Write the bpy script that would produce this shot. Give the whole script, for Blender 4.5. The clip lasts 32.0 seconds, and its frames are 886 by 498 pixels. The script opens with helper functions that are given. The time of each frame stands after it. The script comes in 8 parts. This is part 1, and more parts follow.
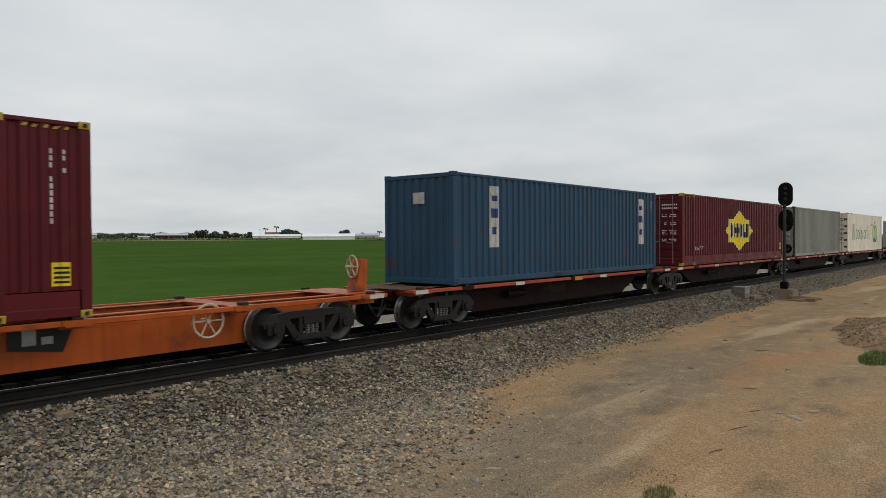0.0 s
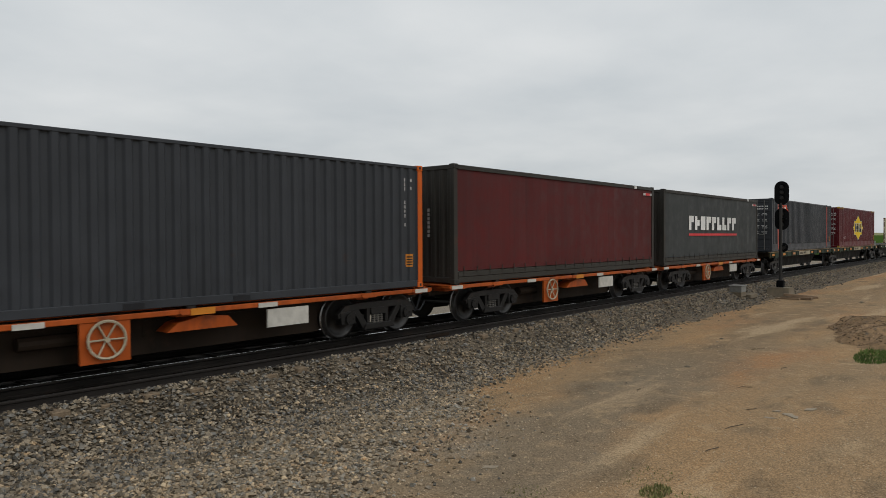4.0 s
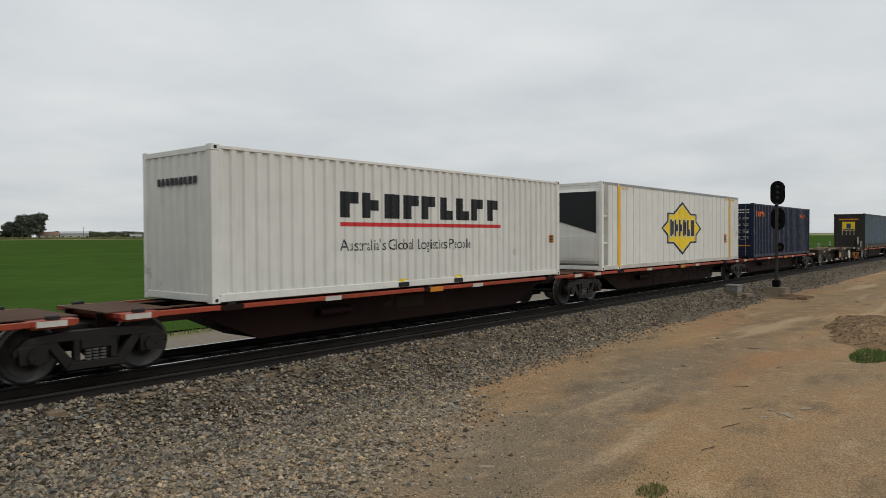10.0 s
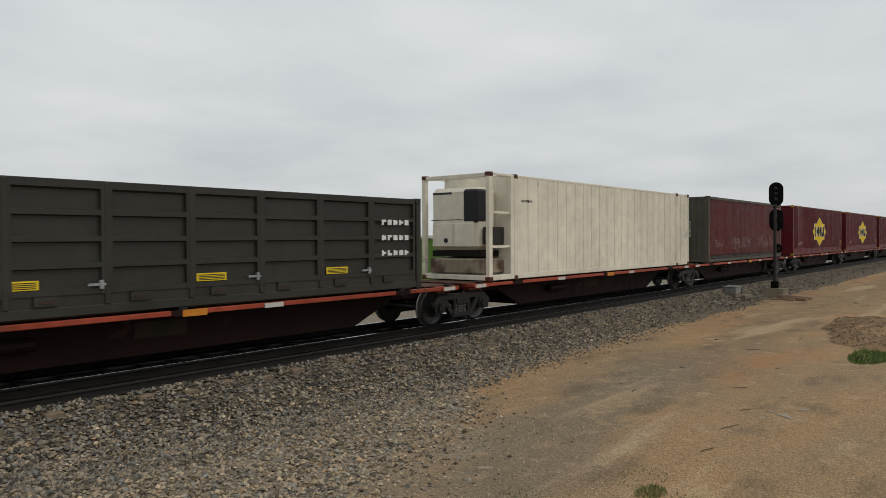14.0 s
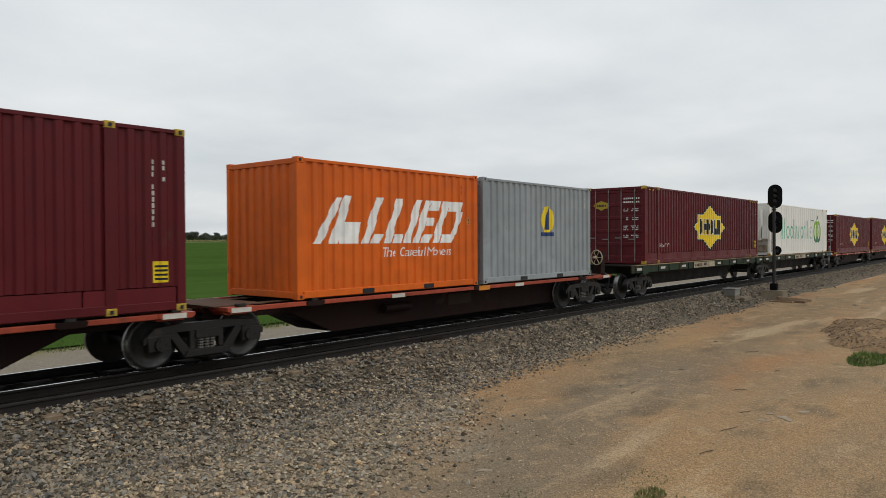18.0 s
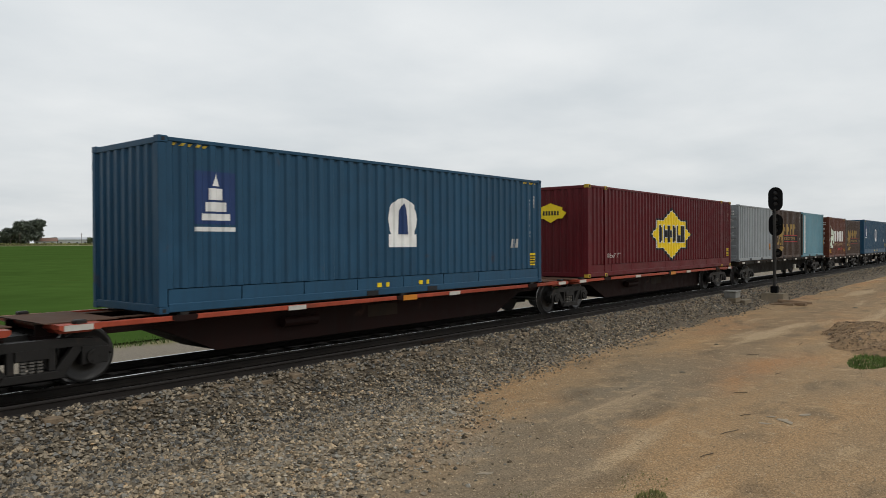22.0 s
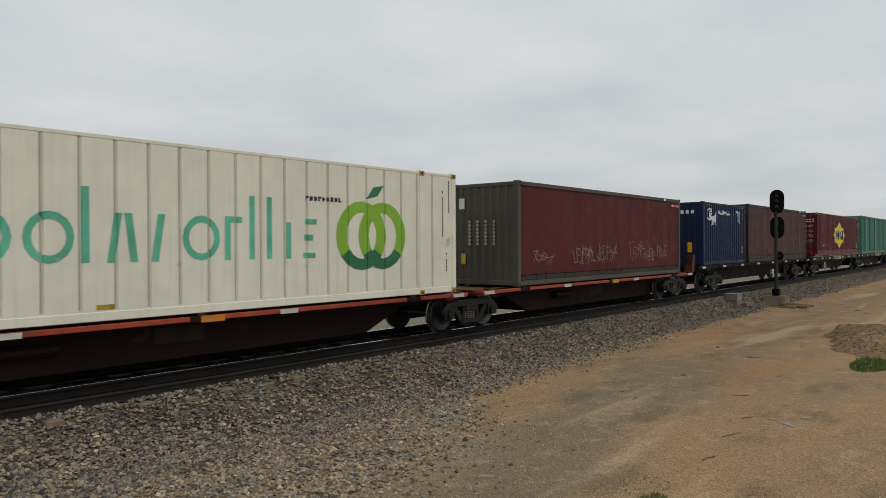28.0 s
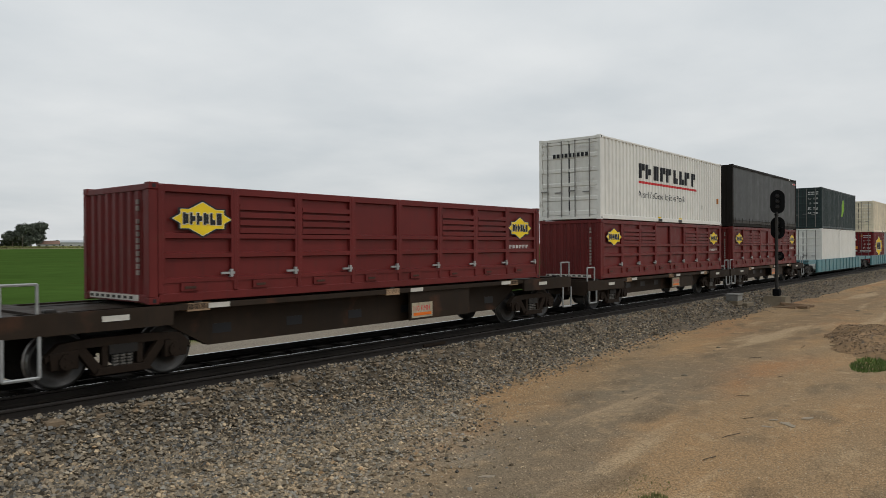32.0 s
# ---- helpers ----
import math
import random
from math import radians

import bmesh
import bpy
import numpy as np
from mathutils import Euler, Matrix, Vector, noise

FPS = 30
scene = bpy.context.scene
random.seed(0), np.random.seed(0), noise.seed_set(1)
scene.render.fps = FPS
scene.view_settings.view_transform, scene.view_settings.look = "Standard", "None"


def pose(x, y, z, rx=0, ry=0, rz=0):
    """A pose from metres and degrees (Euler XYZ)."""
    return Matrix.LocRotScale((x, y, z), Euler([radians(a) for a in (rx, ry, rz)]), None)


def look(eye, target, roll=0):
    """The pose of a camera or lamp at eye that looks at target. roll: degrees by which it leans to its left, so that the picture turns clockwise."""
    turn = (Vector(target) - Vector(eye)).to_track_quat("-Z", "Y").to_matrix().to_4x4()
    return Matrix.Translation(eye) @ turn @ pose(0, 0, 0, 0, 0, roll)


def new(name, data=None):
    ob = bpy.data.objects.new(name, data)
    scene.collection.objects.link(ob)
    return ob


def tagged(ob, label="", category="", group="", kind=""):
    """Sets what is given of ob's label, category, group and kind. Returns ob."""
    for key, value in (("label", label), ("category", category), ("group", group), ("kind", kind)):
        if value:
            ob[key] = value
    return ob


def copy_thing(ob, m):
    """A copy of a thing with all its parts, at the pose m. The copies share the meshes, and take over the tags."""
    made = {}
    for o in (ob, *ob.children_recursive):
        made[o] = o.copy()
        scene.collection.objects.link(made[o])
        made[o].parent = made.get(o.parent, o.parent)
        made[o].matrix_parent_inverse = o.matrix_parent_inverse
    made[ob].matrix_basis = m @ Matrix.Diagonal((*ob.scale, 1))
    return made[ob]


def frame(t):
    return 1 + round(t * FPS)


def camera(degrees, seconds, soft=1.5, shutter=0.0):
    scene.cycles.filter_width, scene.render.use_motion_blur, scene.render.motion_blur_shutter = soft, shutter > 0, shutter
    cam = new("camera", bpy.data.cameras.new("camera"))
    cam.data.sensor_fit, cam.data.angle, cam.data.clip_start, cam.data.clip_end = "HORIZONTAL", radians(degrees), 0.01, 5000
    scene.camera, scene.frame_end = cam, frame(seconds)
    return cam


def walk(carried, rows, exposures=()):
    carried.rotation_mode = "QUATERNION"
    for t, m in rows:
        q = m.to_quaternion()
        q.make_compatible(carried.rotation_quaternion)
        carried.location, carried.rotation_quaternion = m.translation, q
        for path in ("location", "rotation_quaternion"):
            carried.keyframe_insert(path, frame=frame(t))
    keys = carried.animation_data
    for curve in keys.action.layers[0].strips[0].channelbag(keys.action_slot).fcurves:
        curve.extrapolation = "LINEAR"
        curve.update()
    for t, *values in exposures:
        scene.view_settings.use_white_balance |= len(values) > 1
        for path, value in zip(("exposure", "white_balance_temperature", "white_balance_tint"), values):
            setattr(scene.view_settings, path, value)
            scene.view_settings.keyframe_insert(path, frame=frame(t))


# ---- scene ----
cam = camera(63.854, 32.0, soft=0.65, shutter=0.035)
EYE = Vector((0.0, 0.0, 2.22))      # metres above the rail head
BEARING, DIP, LEAN = 39.697, 0.98, -0.3


def facing(turn, tilt):
    """Camera pose: turn and tilt in degrees away from the mean view along the track."""
    a, b = radians(BEARING + turn), radians(-DIP + tilt)
    way = Vector((math.cos(a) * math.cos(b), math.sin(a) * math.cos(b), math.sin(b)))
    return look(EYE, EYE + way, LEAN)


PATH = [(0, .505, -.145), (1, .45, -.128), (2, .385, -.1), (3, .315, -.07), (4.5, .225, -.02), (6, .15, .004), (7, .1, 0), (8, .06, 0),
        (9, .01, 0), (10, -.015, -.01), (11, -.045, -.04), (12, -.063, -.066), (13, -.085, -.09), (14, -.115, -.11), (15.5, -.145, -.17), (17, -.168, -.24),
        (18, -.18, -.285), (19, -.185, -.325), (20, -.172, -.385), (21, -.155, -.45), (22, -.147, -.5), (23, -.142, -.545), (24, -.135, -.585),
        (25, -.128, -.62), (26.5, -.085, -.675), (28, -.048, -.712), (29, -.037, -.72), (30, -.026, -.727), (31, -.014, -.73), (32, -.012, -.735)]
walk(cam, [(t, facing(a, -b)) for t, a, b in PATH], [(0, -0.05), (1, 0.02), (2, -0.14), (3, -0.2), (4.5, -0.05), (6, 0.13), (7, -0.12), (8, -0.08), (10, -0.07), (11, -0.1), (13, 0.0), (14, -0.12), (15.5, 0.0), (17, 0.11), (18, 0.08), (19, 0.1), (20, -0.08), (21, 0.05), (22.5, 0.08), (25, 0.09), (26.5, 0.0), (28, -0.17), (29, 0.04), (30, 0.09), (31, 0.05), (32, -0.03)])

# ---- light ----
world = bpy.data.worlds.new("overcast_sky")
scene.world = world
world.use_nodes = True


def build_sky():
    nt = world.node_tree
    nt.nodes.clear()
    out = nt.nodes.new("ShaderNodeOutputWorld")
    bg = nt.nodes.new("ShaderNodeBackground")
    sky = nt.nodes.new("ShaderNodeTexSky")
    sky.sky_type, sky.sun_disc = "NISHITA", False
    sky.sun_elevation, sky.sun_rotation = radians(50), radians(160)
    sky.air_density, sky.dust_density = 1.0, 3.0
    tc = nt.nodes.new("ShaderNodeTexCoord")
    sep = nt.nodes.new("ShaderNodeSeparateXYZ")
    nt.links.new(tc.outputs["Generated"], sep.inputs[0])
    # flatten the cloud pattern towards the horizon
    add = nt.nodes.new("ShaderNodeMath")
    add.operation, add.inputs[1].default_value = "ADD", 0.16
    nt.links.new(sep.outputs["Z"], add.inputs[0])
    flat = nt.nodes.new("ShaderNodeCombineXYZ")
    for axis in "XY":
        div = nt.nodes.new("ShaderNodeMath")
        div.operation = "DIVIDE"
        nt.links.new(sep.outputs[axis], div.inputs[0])
        nt.links.new(add.outputs[0], div.inputs[1])
        nt.links.new(div.outputs[0], flat.inputs[axis])
    n1 = nt.nodes.new("ShaderNodeTexNoise")
    n1.inputs["Scale"].default_value, n1.inputs["Detail"].default_value, n1.inputs["Roughness"].default_value = 1.15, 6.0, 0.5
    nt.links.new(flat.outputs[0], n1.inputs["Vector"])
    ramp = nt.nodes.new("ShaderNodeValToRGB")
    ramp.color_ramp.elements[0].position, ramp.color_ramp.elements[1].position = 0.3, 0.72
    ramp.color_ramp.elements[0].color = (6.1, 6.5, 6.75, 1)
    ramp.color_ramp.elements[1].color = (7.85, 8.05, 8.1, 1)
    nt.links.new(n1.outputs["Fac"], ramp.inputs[0])
    # cloud brightens overhead
    lift = nt.nodes.new("ShaderNodeMapRange")
    lift.inputs["From Min"].default_value, lift.inputs["From Max"].default_value = 0.0, 0.5
    lift.inputs["To Min"].default_value, lift.inputs["To Max"].default_value = 0.95, 1.12
    nt.links.new(sep.outputs["Z"], lift.inputs["Value"])
    mul = nt.nodes.new("ShaderNodeVectorMath")
    mul.operation = "SCALE"
    nt.links.new(ramp.outputs["Color"], mul.inputs[0])
    nt.links.new(lift.outputs[0], mul.inputs["Scale"])
    mix = nt.nodes.new("ShaderNodeMix")
    mix.data_type = "RGBA"
    mix.inputs["Factor"].default_value = 0.94
    nt.links.new(sky.outputs[0], mix.inputs["A"])
    nt.links.new(mul.outputs[0], mix.inputs["B"])
    nt.links.new(mix.outputs["Result"], bg.inputs["Color"])
    bg.inputs["Strength"].default_value = 0.1
    nt.links.new(bg.outputs[0], out.inputs[0])


build_sky()
sun = new("sun", bpy.data.lights.new("sun", "SUN"))
sun.data.energy, sun.data.angle, sun.data.color = 0.8, radians(40), (1.0, 0.97, 0.92)
sun.matrix_world = look((18, -48, 60), (0, 0, 0))

# ---- materials ----
MATS = {}


def material(name, colour, rough=0.6, metal=0.0, vary=0.12, grain=6.0, bump=0.15, second=None, amount=0.35, streak=0.0, streak_colour=(0.09, 0.06, 0.045),
             fine=60.0, island=0.0, each=0.05, shine=0.3, other=None):
    """A worn surface: colour that drifts at two scales, stains of a second colour, run-down streaks, fine relief."""
    if name in MATS:
        return MATS[name]
    m = bpy.data.materials.new(name)
    m.use_nodes = True
    nt = m.node_tree
    bsdf = nt.nodes["Principled BSDF"]
    tc = nt.nodes.new("ShaderNodeTexCoord")

    def noise_node(scale, detail=4.0, vector=None):
        n = nt.nodes.new("ShaderNodeTexNoise")
        n.inputs["Scale"].default_value, n.inputs["Detail"].default_value = scale, detail
        nt.links.new(vector or tc.outputs["Object"], n.inputs["Vector"])
        return n.outputs["Fac"]

    def remap(value, a, b, c, d):
        r = nt.nodes.new("ShaderNodeMapRange")
        for key, v in zip(("From Min", "From Max", "To Min", "To Max"), (a, b, c, d)):
            r.inputs[key].default_value = v
        nt.links.new(value, r.inputs["Value"])
        return r.outputs[0]

    def blend(fac, a, b):
        x = nt.nodes.new("ShaderNodeMix")
        x.data_type = "RGBA"
        nt.links.new(fac, x.inputs["Factor"])
        for key, v in (("A", a), ("B", b)):
            if isinstance(v, tuple):
                x.inputs[key].default_value = (*v[:3], 1)
            else:
                nt.links.new(v, x.inputs[key])
        return x.outputs["Result"]

    def times(col, value):
        x = nt.nodes.new("ShaderNodeVectorMath")
        x.operation = "SCALE"
        if isinstance(col, tuple):
            x.inputs[0].default_value = col[:3]
        else:
            nt.links.new(col, x.inputs[0])
        nt.links.new(value, x.inputs["Scale"])
        return x.outputs[0]

    coarse, small = noise_node(grain / 8, 3.0), noise_node(grain, 6.0)
    col = times(colour, remap(coarse, 0.3, 0.7, 1 - vary, 1 + vary))
    col = times(col, remap(small, 0.3, 0.7, 1 - vary * 0.7, 1 + vary * 0.7))
    if second:
        col = blend(remap(noise_node(grain * 0.45, 7.0), 0.69 - amount * 0.22, 0.82 - amount * 0.22, 0, 1), col, second)
    if streak:
        mp = nt.nodes.new("ShaderNodeMapping")
        mp.inputs["Scale"].default_value = (9, 9, 0.5)
        nt.links.new(tc.outputs["Object"], mp.inputs["Vector"])
        col = blend(remap(noise_node(1.0, 5.0, mp.outputs[0]), 0.5, 0.8, 0, streak), col, streak_colour)
    if island:
        geo = nt.nodes.new("ShaderNodeNewGeometry")
        if other:
            odd = nt.nodes.new("ShaderNodeMath")
            odd.operation, odd.inputs[1].default_value = "PINGPONG", 0.07
            nt.links.new(geo.outputs["Random Per Island"], odd.inputs[0])
            col = blend(remap(odd.outputs[0], 0.035, 0.06, 0, 1), col, other)
        col = times(col, remap(geo.outputs["Random Per Island"], 0, 1, 1 - island, 1 + island))
    if each:
        info = nt.nodes.new("ShaderNodeObjectInfo")
        col = times(col, remap(info.outputs["Random"], 0, 1, 1 - each, 1 + each))
    nt.links.new(col, bsdf.inputs["Base Color"])
    nt.links.new(remap(small, 0.3, 0.7, max(rough - 0.12, 0.05), min(rough + 0.12, 1)), bsdf.inputs["Roughness"])
    bsdf.inputs["Metallic"].default_value = metal
    bsdf.inputs["Specular IOR Level"].default_value = shine
    if bump:
        bp = nt.nodes.new("ShaderNodeBump")
        bp.inputs["Strength"].default_value, bp.inputs["Distance"].default_value = bump, 0.01
        nt.links.new(noise_node(fine, 5.0), bp.inputs["Height"])
        nt.links.new(bp.outputs[0], bsdf.inputs["Normal"])
    MATS[name] = m
    return m


def paint(name, colour, rust=0.25, streak=0.3, rough=0.6, dull=0.12, shine=0.2):
    return material(name, colour, rough - 0.14, 0.0, dull, 3.0, 0.06, (0.075, 0.036, 0.022), rust, streak, tuple(c * 0.4 + 0.01 for c in colour), 90.0, shine=shine)


M_RED = paint("maroon_paint", (0.09, 0.0072, 0.0108), 0.05, 0.25)
M_RED20 = paint("crimson_paint", (0.1271, 0.00738, 0.00984), 0.2, 0.35)
M_BLUE = paint("sea_blue_paint", (0.01722, 0.06232, 0.1148), 0.1, 0.35)
M_BLUEDARK = paint("worn_blue_paint", (0.01968, 0.0574, 0.1025), 0.35, 0.5)
M_NAVY = paint("navy_paint", (0.00902, 0.0164, 0.041), 0.08, 0.2)
M_CRON = paint("deep_blue_paint", (0.00697, 0.01722, 0.05576), 0.12, 0.25)
M_GREY = paint("light_grey_paint", (0.246, 0.2706, 0.2829), 0.12, 0.3)
M_STONE = paint("stone_grey_paint", (0.2296, 0.2337, 0.205), 0.2, 0.35)
M_DARK = paint("charcoal_paint", (0.03772, 0.041, 0.04674), 0.06, 0.25)
M_SLATE = paint("slate_green_paint", (0.02132, 0.03526, 0.03526), 0.06, 0.25)
M_ORANGE = paint("orange_paint", (0.5704, 0.1086, 0.01012), 0.06, 0.2)
M_OLIVE = paint("olive_green_paint", (0.082, 0.09266, 0.06724), 0.2, 0.35)
M_BEIGE = paint("beige_paint", (0.6624, 0.5934, 0.4508), 0.2, 0.35)
M_RUSTBEIGE = paint("rust_eaten_beige_paint", (0.506, 0.4048, 0.276), 1.0, 0.7)
M_TANK = paint("rust_stained_tank_paint", (0.2788, 0.2296, 0.164), 0.7, 0.8)
M_WHITE = paint("white_paint", (0.70, 0.695, 0.65), 0.06, 0.16, 0.6, 0.05)
M_OFFWHITE = paint("yellowed_white_paint", (0.72, 0.70, 0.585), 0.05, 0.16, 0.6, 0.05)
M_RIBLINE = paint("darker_rib_lines", (0.40, 0.375, 0.29), 0.1, 0.3)
M_CREAM = paint("cream_paint", (0.6992, 0.644, 0.5244), 0.08, 0.18)
M_TEAL = paint("sea_green_paint", (0.066, 0.195, 0.152), 0.22, 0.5)
M_TEALDIRT = paint("dirt_stained_green_paint", (0.105, 0.158, 0.115), 0.45, 0.6)
M_SKY = paint("pale_blue_paint", (0.115, 0.245, 0.30), 0.1, 0.3)
M_KBROWN = paint("rust_brown_paint", (0.09184, 0.02788, 0.01476), 0.15, 0.35)
M_KDARK = paint("dark_brown_paint", (0.0492, 0.0287, 0.0205), 0.15, 0.35)
M_CURTRED = paint("faded_red_curtain", (0.082, 0.0123, 0.01189), 0.12, 0.45, 0.75, 0.2)
M_CURTBROWN = paint("brown_curtain", (0.0574, 0.01886, 0.01394), 0.2, 0.4, 0.75, 0.2)
M_CURTBLUE = paint("grimy_blue_curtain", (0.03, 0.06, 0.088), 0.0, 0.75, 0.7, 0.3)
M_CURTGREY = paint("slate_grey_curtain", (0.0697, 0.0738, 0.07544), 0.1, 0.3, 0.75)
M_CURTDARK = paint("charcoal_curtain", (0.041, 0.0451, 0.0451), 0.1, 0.3, 0.75)
M_GOND = paint("oxide_red_paint", (0.118, 0.0165, 0.0155), 0.15, 0.35)
M_GONDGREY = paint("grey_green_paint", (0.037, 0.0355, 0.029), 0.1, 0.3)
M_POSTOLIVE = paint("weathered_olive_grey_steel", (0.085, 0.078, 0.062), 0.25, 0.45, 0.65, 0.15, 0.15)
M_POSTBROWN = paint("grimy_grey_steel", (0.038, 0.035, 0.03), 0.3, 0.45, 0.65, 0.15, 0.15)
M_YELLOW = material("yellow_vinyl", (0.78, 0.56, 0.015), 0.5, 0, 0.08, 3, 0.03)
M_BLACK = material("black_vinyl", (0.012, 0.013, 0.016), 0.5, 0, 0.1, 3, 0.03)
M_PALEGOLD = material("pale_gold_vinyl", (0.62, 0.50, 0.16), 0.55, 0, 0.12, 4, 0.03)
M_CASTYELLOW = material("dull_yellow_casting_paint", (0.42, 0.29, 0.03), 0.6, 0, 0.2, 6, 0.1, (0.12, 0.07, 0.03), 0.6)
M_POSTYELLOW = material("golden_post_paint", (0.72, 0.40, 0.012), 0.55, 0, 0.1, 3, 0.03)
M_SIGNWHITE = material("white_vinyl", (0.72, 0.72, 0.70), 0.5, 0, 0.12, 4, 0.03)
M_FADEWHITE = material("faded_white_vinyl", (0.42, 0.40, 0.38), 0.6, 0, 0.25, 6, 0.03)
M_DIMWHITE = material("dirty_white_vinyl", (0.24, 0.2, 0.18), 0.7, 0, 0.3, 8, 0.03)
M_FAINT = material("faint_chalky_scrawl", (0.24, 0.17, 0.155), 0.8, 0, 0.3, 8, 0.03)
M_TANSIGN = material("faded_tan_vinyl", (0.36, 0.28, 0.16), 0.6, 0, 0.2, 6, 0.03)
M_SIGNRED = material("red_vinyl", (0.55, 0.03, 0.035), 0.5, 0, 0.1, 4, 0.03)
M_SIGNORANGE = material("orange_vinyl", (0.70, 0.15, 0.015), 0.5, 0, 0.12, 4, 0.03)
M_SIGNRUST = material("red_orange_vinyl", (0.58, 0.07, 0.02), 0.5, 0, 0.12, 4, 0.03)
M_SIGNBLUE = material("navy_vinyl", (0.015, 0.04, 0.13), 0.5, 0, 0.1, 4, 0.03)
M_FADEBLUE = material("faded_blue_vinyl", (0.16, 0.36, 0.58), 0.6, 0, 0.25, 5, 0.03, (0.6, 0.6, 0.52), 0.3)
M_GREEN1 = material("dark_green_vinyl", (0.03, 0.16, 0.075), 0.5, 0, 0.15, 3, 0.03)
M_GREEN2 = material("lime_green_vinyl", (0.22, 0.42, 0.035), 0.5, 0, 0.1, 3, 0.03)
M_GREEN3 = material("faded_teal_vinyl", (0.10, 0.38, 0.25), 0.55, 0, 0.25, 3, 0.03, (0.6, 0.63, 0.55), 0.25)
M_GOLD = material("old_gold_vinyl", (0.30, 0.20, 0.055), 0.55, 0, 0.25, 5, 0.03)
M_PALEGREEN = material("pale_mint_vinyl", (0.60, 0.68, 0.58), 0.5, 0, 0.2, 3, 0.03)
M_STEEL = material("dark_bogie_steel", (0.0135, 0.0122, 0.0112), 0.6, 0.15, 0.25, 8, 0.3, (0.035, 0.026, 0.02), 0.4, shine=0.3)
M_RUSTSTEEL = material("rusty_bogie_steel", (0.021, 0.0145, 0.0105), 0.8, 0.1, 0.25, 8, 0.3, (0.014, 0.011, 0.009), 0.4, shine=0.1)
M_WHEEL = material("dusty_wheel_steel", (0.037, 0.0355, 0.034), 0.42, 0.5, 0.2, 8, 0.1, (0.03, 0.024, 0.02), 0.4, shine=0.5)
M_TREAD = material("wheel_tread_steel", (0.24, 0.235, 0.23), 0.36, 0.85, 0.2, 8, 0.1)
M_SPRING = material("spring_steel", (0.13, 0.122, 0.11), 0.5, 0.3, 0.2, 10, 0.1)
M_RAILTOP = material("polished_rail_steel", (0.55, 0.55, 0.56), 0.22, 1.0, 0.05, 12, 0.05)
M_RAILSIDE = material("oily_rail_steel", (0.013, 0.011, 0.0095), 0.6, 0.1, 0.25, 6, 0.2, (0.028, 0.02, 0.015), 0.3, shine=0.12)
M_OLDRAIL = material("rusted_rail_steel", (0.015, 0.0118, 0.01), 0.7, 0.1, 0.25, 6, 0.3, (0.036, 0.025, 0.018), 0.35)
# red oxide, darkened in its colour for the shade below the containers
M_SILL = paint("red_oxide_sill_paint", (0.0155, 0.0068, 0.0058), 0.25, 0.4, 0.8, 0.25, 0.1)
M_SILLBROWN = paint("grimy_brown_sill_paint", (0.027, 0.019, 0.0135), 0.4, 0.5, 0.8, 0.25, 0.1)
M_SILLORANGE = paint("orange_sill_paint", (0.38, 0.076, 0.0125), 0.35, 0.5, 0.6, 0.2)
M_RAILORANGE = paint("faded_orange_rail_paint", (0.3116, 0.05576, 0.0287), 0.3, 0.35, 0.6, 0.2)
M_DECKTOP = paint("dusty_deck_paint", (0.10, 0.058, 0.04), 0.35, 0.0, 0.95, 0.2, 0.1)
M_TANDUST = paint("tan_dusty_steel", (0.26, 0.175, 0.11), 0.5, 0.0, 0.95, 0.25, 0.1)
M_SILLGREEN = paint("green_sill_paint", (0.02, 0.034, 0.021), 0.35, 0.5, 0.75, 0.25, 0.12)
M_EDGETAN = paint("rust_streaked_tan_edge", (0.2706, 0.1886, 0.0984), 0.6, 0.5, 0.7, 0.25)
# grimy sills; also the painted dark inside the spine wagons' open bays
M_SILLBLACK = paint("grime_and_shade_black_paint", (0.014, 0.0125, 0.011), 0.25, 0.3, 0.8, 0.2, 0.1)
M_PLATE = material("weathered_white_plate", (0.50, 0.48, 0.43), 0.6, 0, 0.15, 8, 0.05)
M_AMBER = material("amber_reflector", (0.55, 0.20, 0.02), 0.4, 0, 0.12, 8, 0.05)
M_WHEELWHITE = material("cream_handwheel_paint", (0.40, 0.34, 0.24), 0.6, 0, 0.15, 8, 0.1)
M_BAR = material("dull_locking_bar_steel", (0.19, 0.185, 0.175), 0.6, 0.3, 0.2, 8, 0.1, (0.1, 0.06, 0.04), 0.4)
M_GALV = material("galvanised_steel", (0.33, 0.34, 0.34), 0.5, 0.5, 0.15, 8, 0.1)
M_VENT = material("dark_grille", (0.015, 0.016, 0.018), 0.6, 0.1, 0.1, 20, 0.2)
M_MAST = material("weathered_mast_paint", (0.035, 0.034, 0.032), 0.7, 0.2, 0.2, 8, 0.1, (0.06, 0.045, 0.03), 0.3)
M_SIGNAL = material("matt_black_signal_paint", (0.006, 0.0065, 0.007), 0.85, 0, 0.15, 8, 0.1, shine=0.05)
M_CASE = material("dull_grey_case_paint", (0.2, 0.2, 0.185), 0.6, 0.1, 0.2, 8, 0.15, (0.12, 0.1, 0.075), 0.4)
M_CONC = material("weathered_concrete", (0.16, 0.13, 0.09), 0.9, 0, 0.2, 6, 0.4, (0.13, 0.1, 0.07), 0.45)
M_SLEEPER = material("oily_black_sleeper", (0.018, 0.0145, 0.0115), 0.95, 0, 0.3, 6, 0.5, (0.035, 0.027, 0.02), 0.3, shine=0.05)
M_TIMBER = material("grey_brown_timber", (0.24, 0.165, 0.105), 0.9, 0, 0.25, 6, 0.5, (0.12, 0.09, 0.065), 0.35)
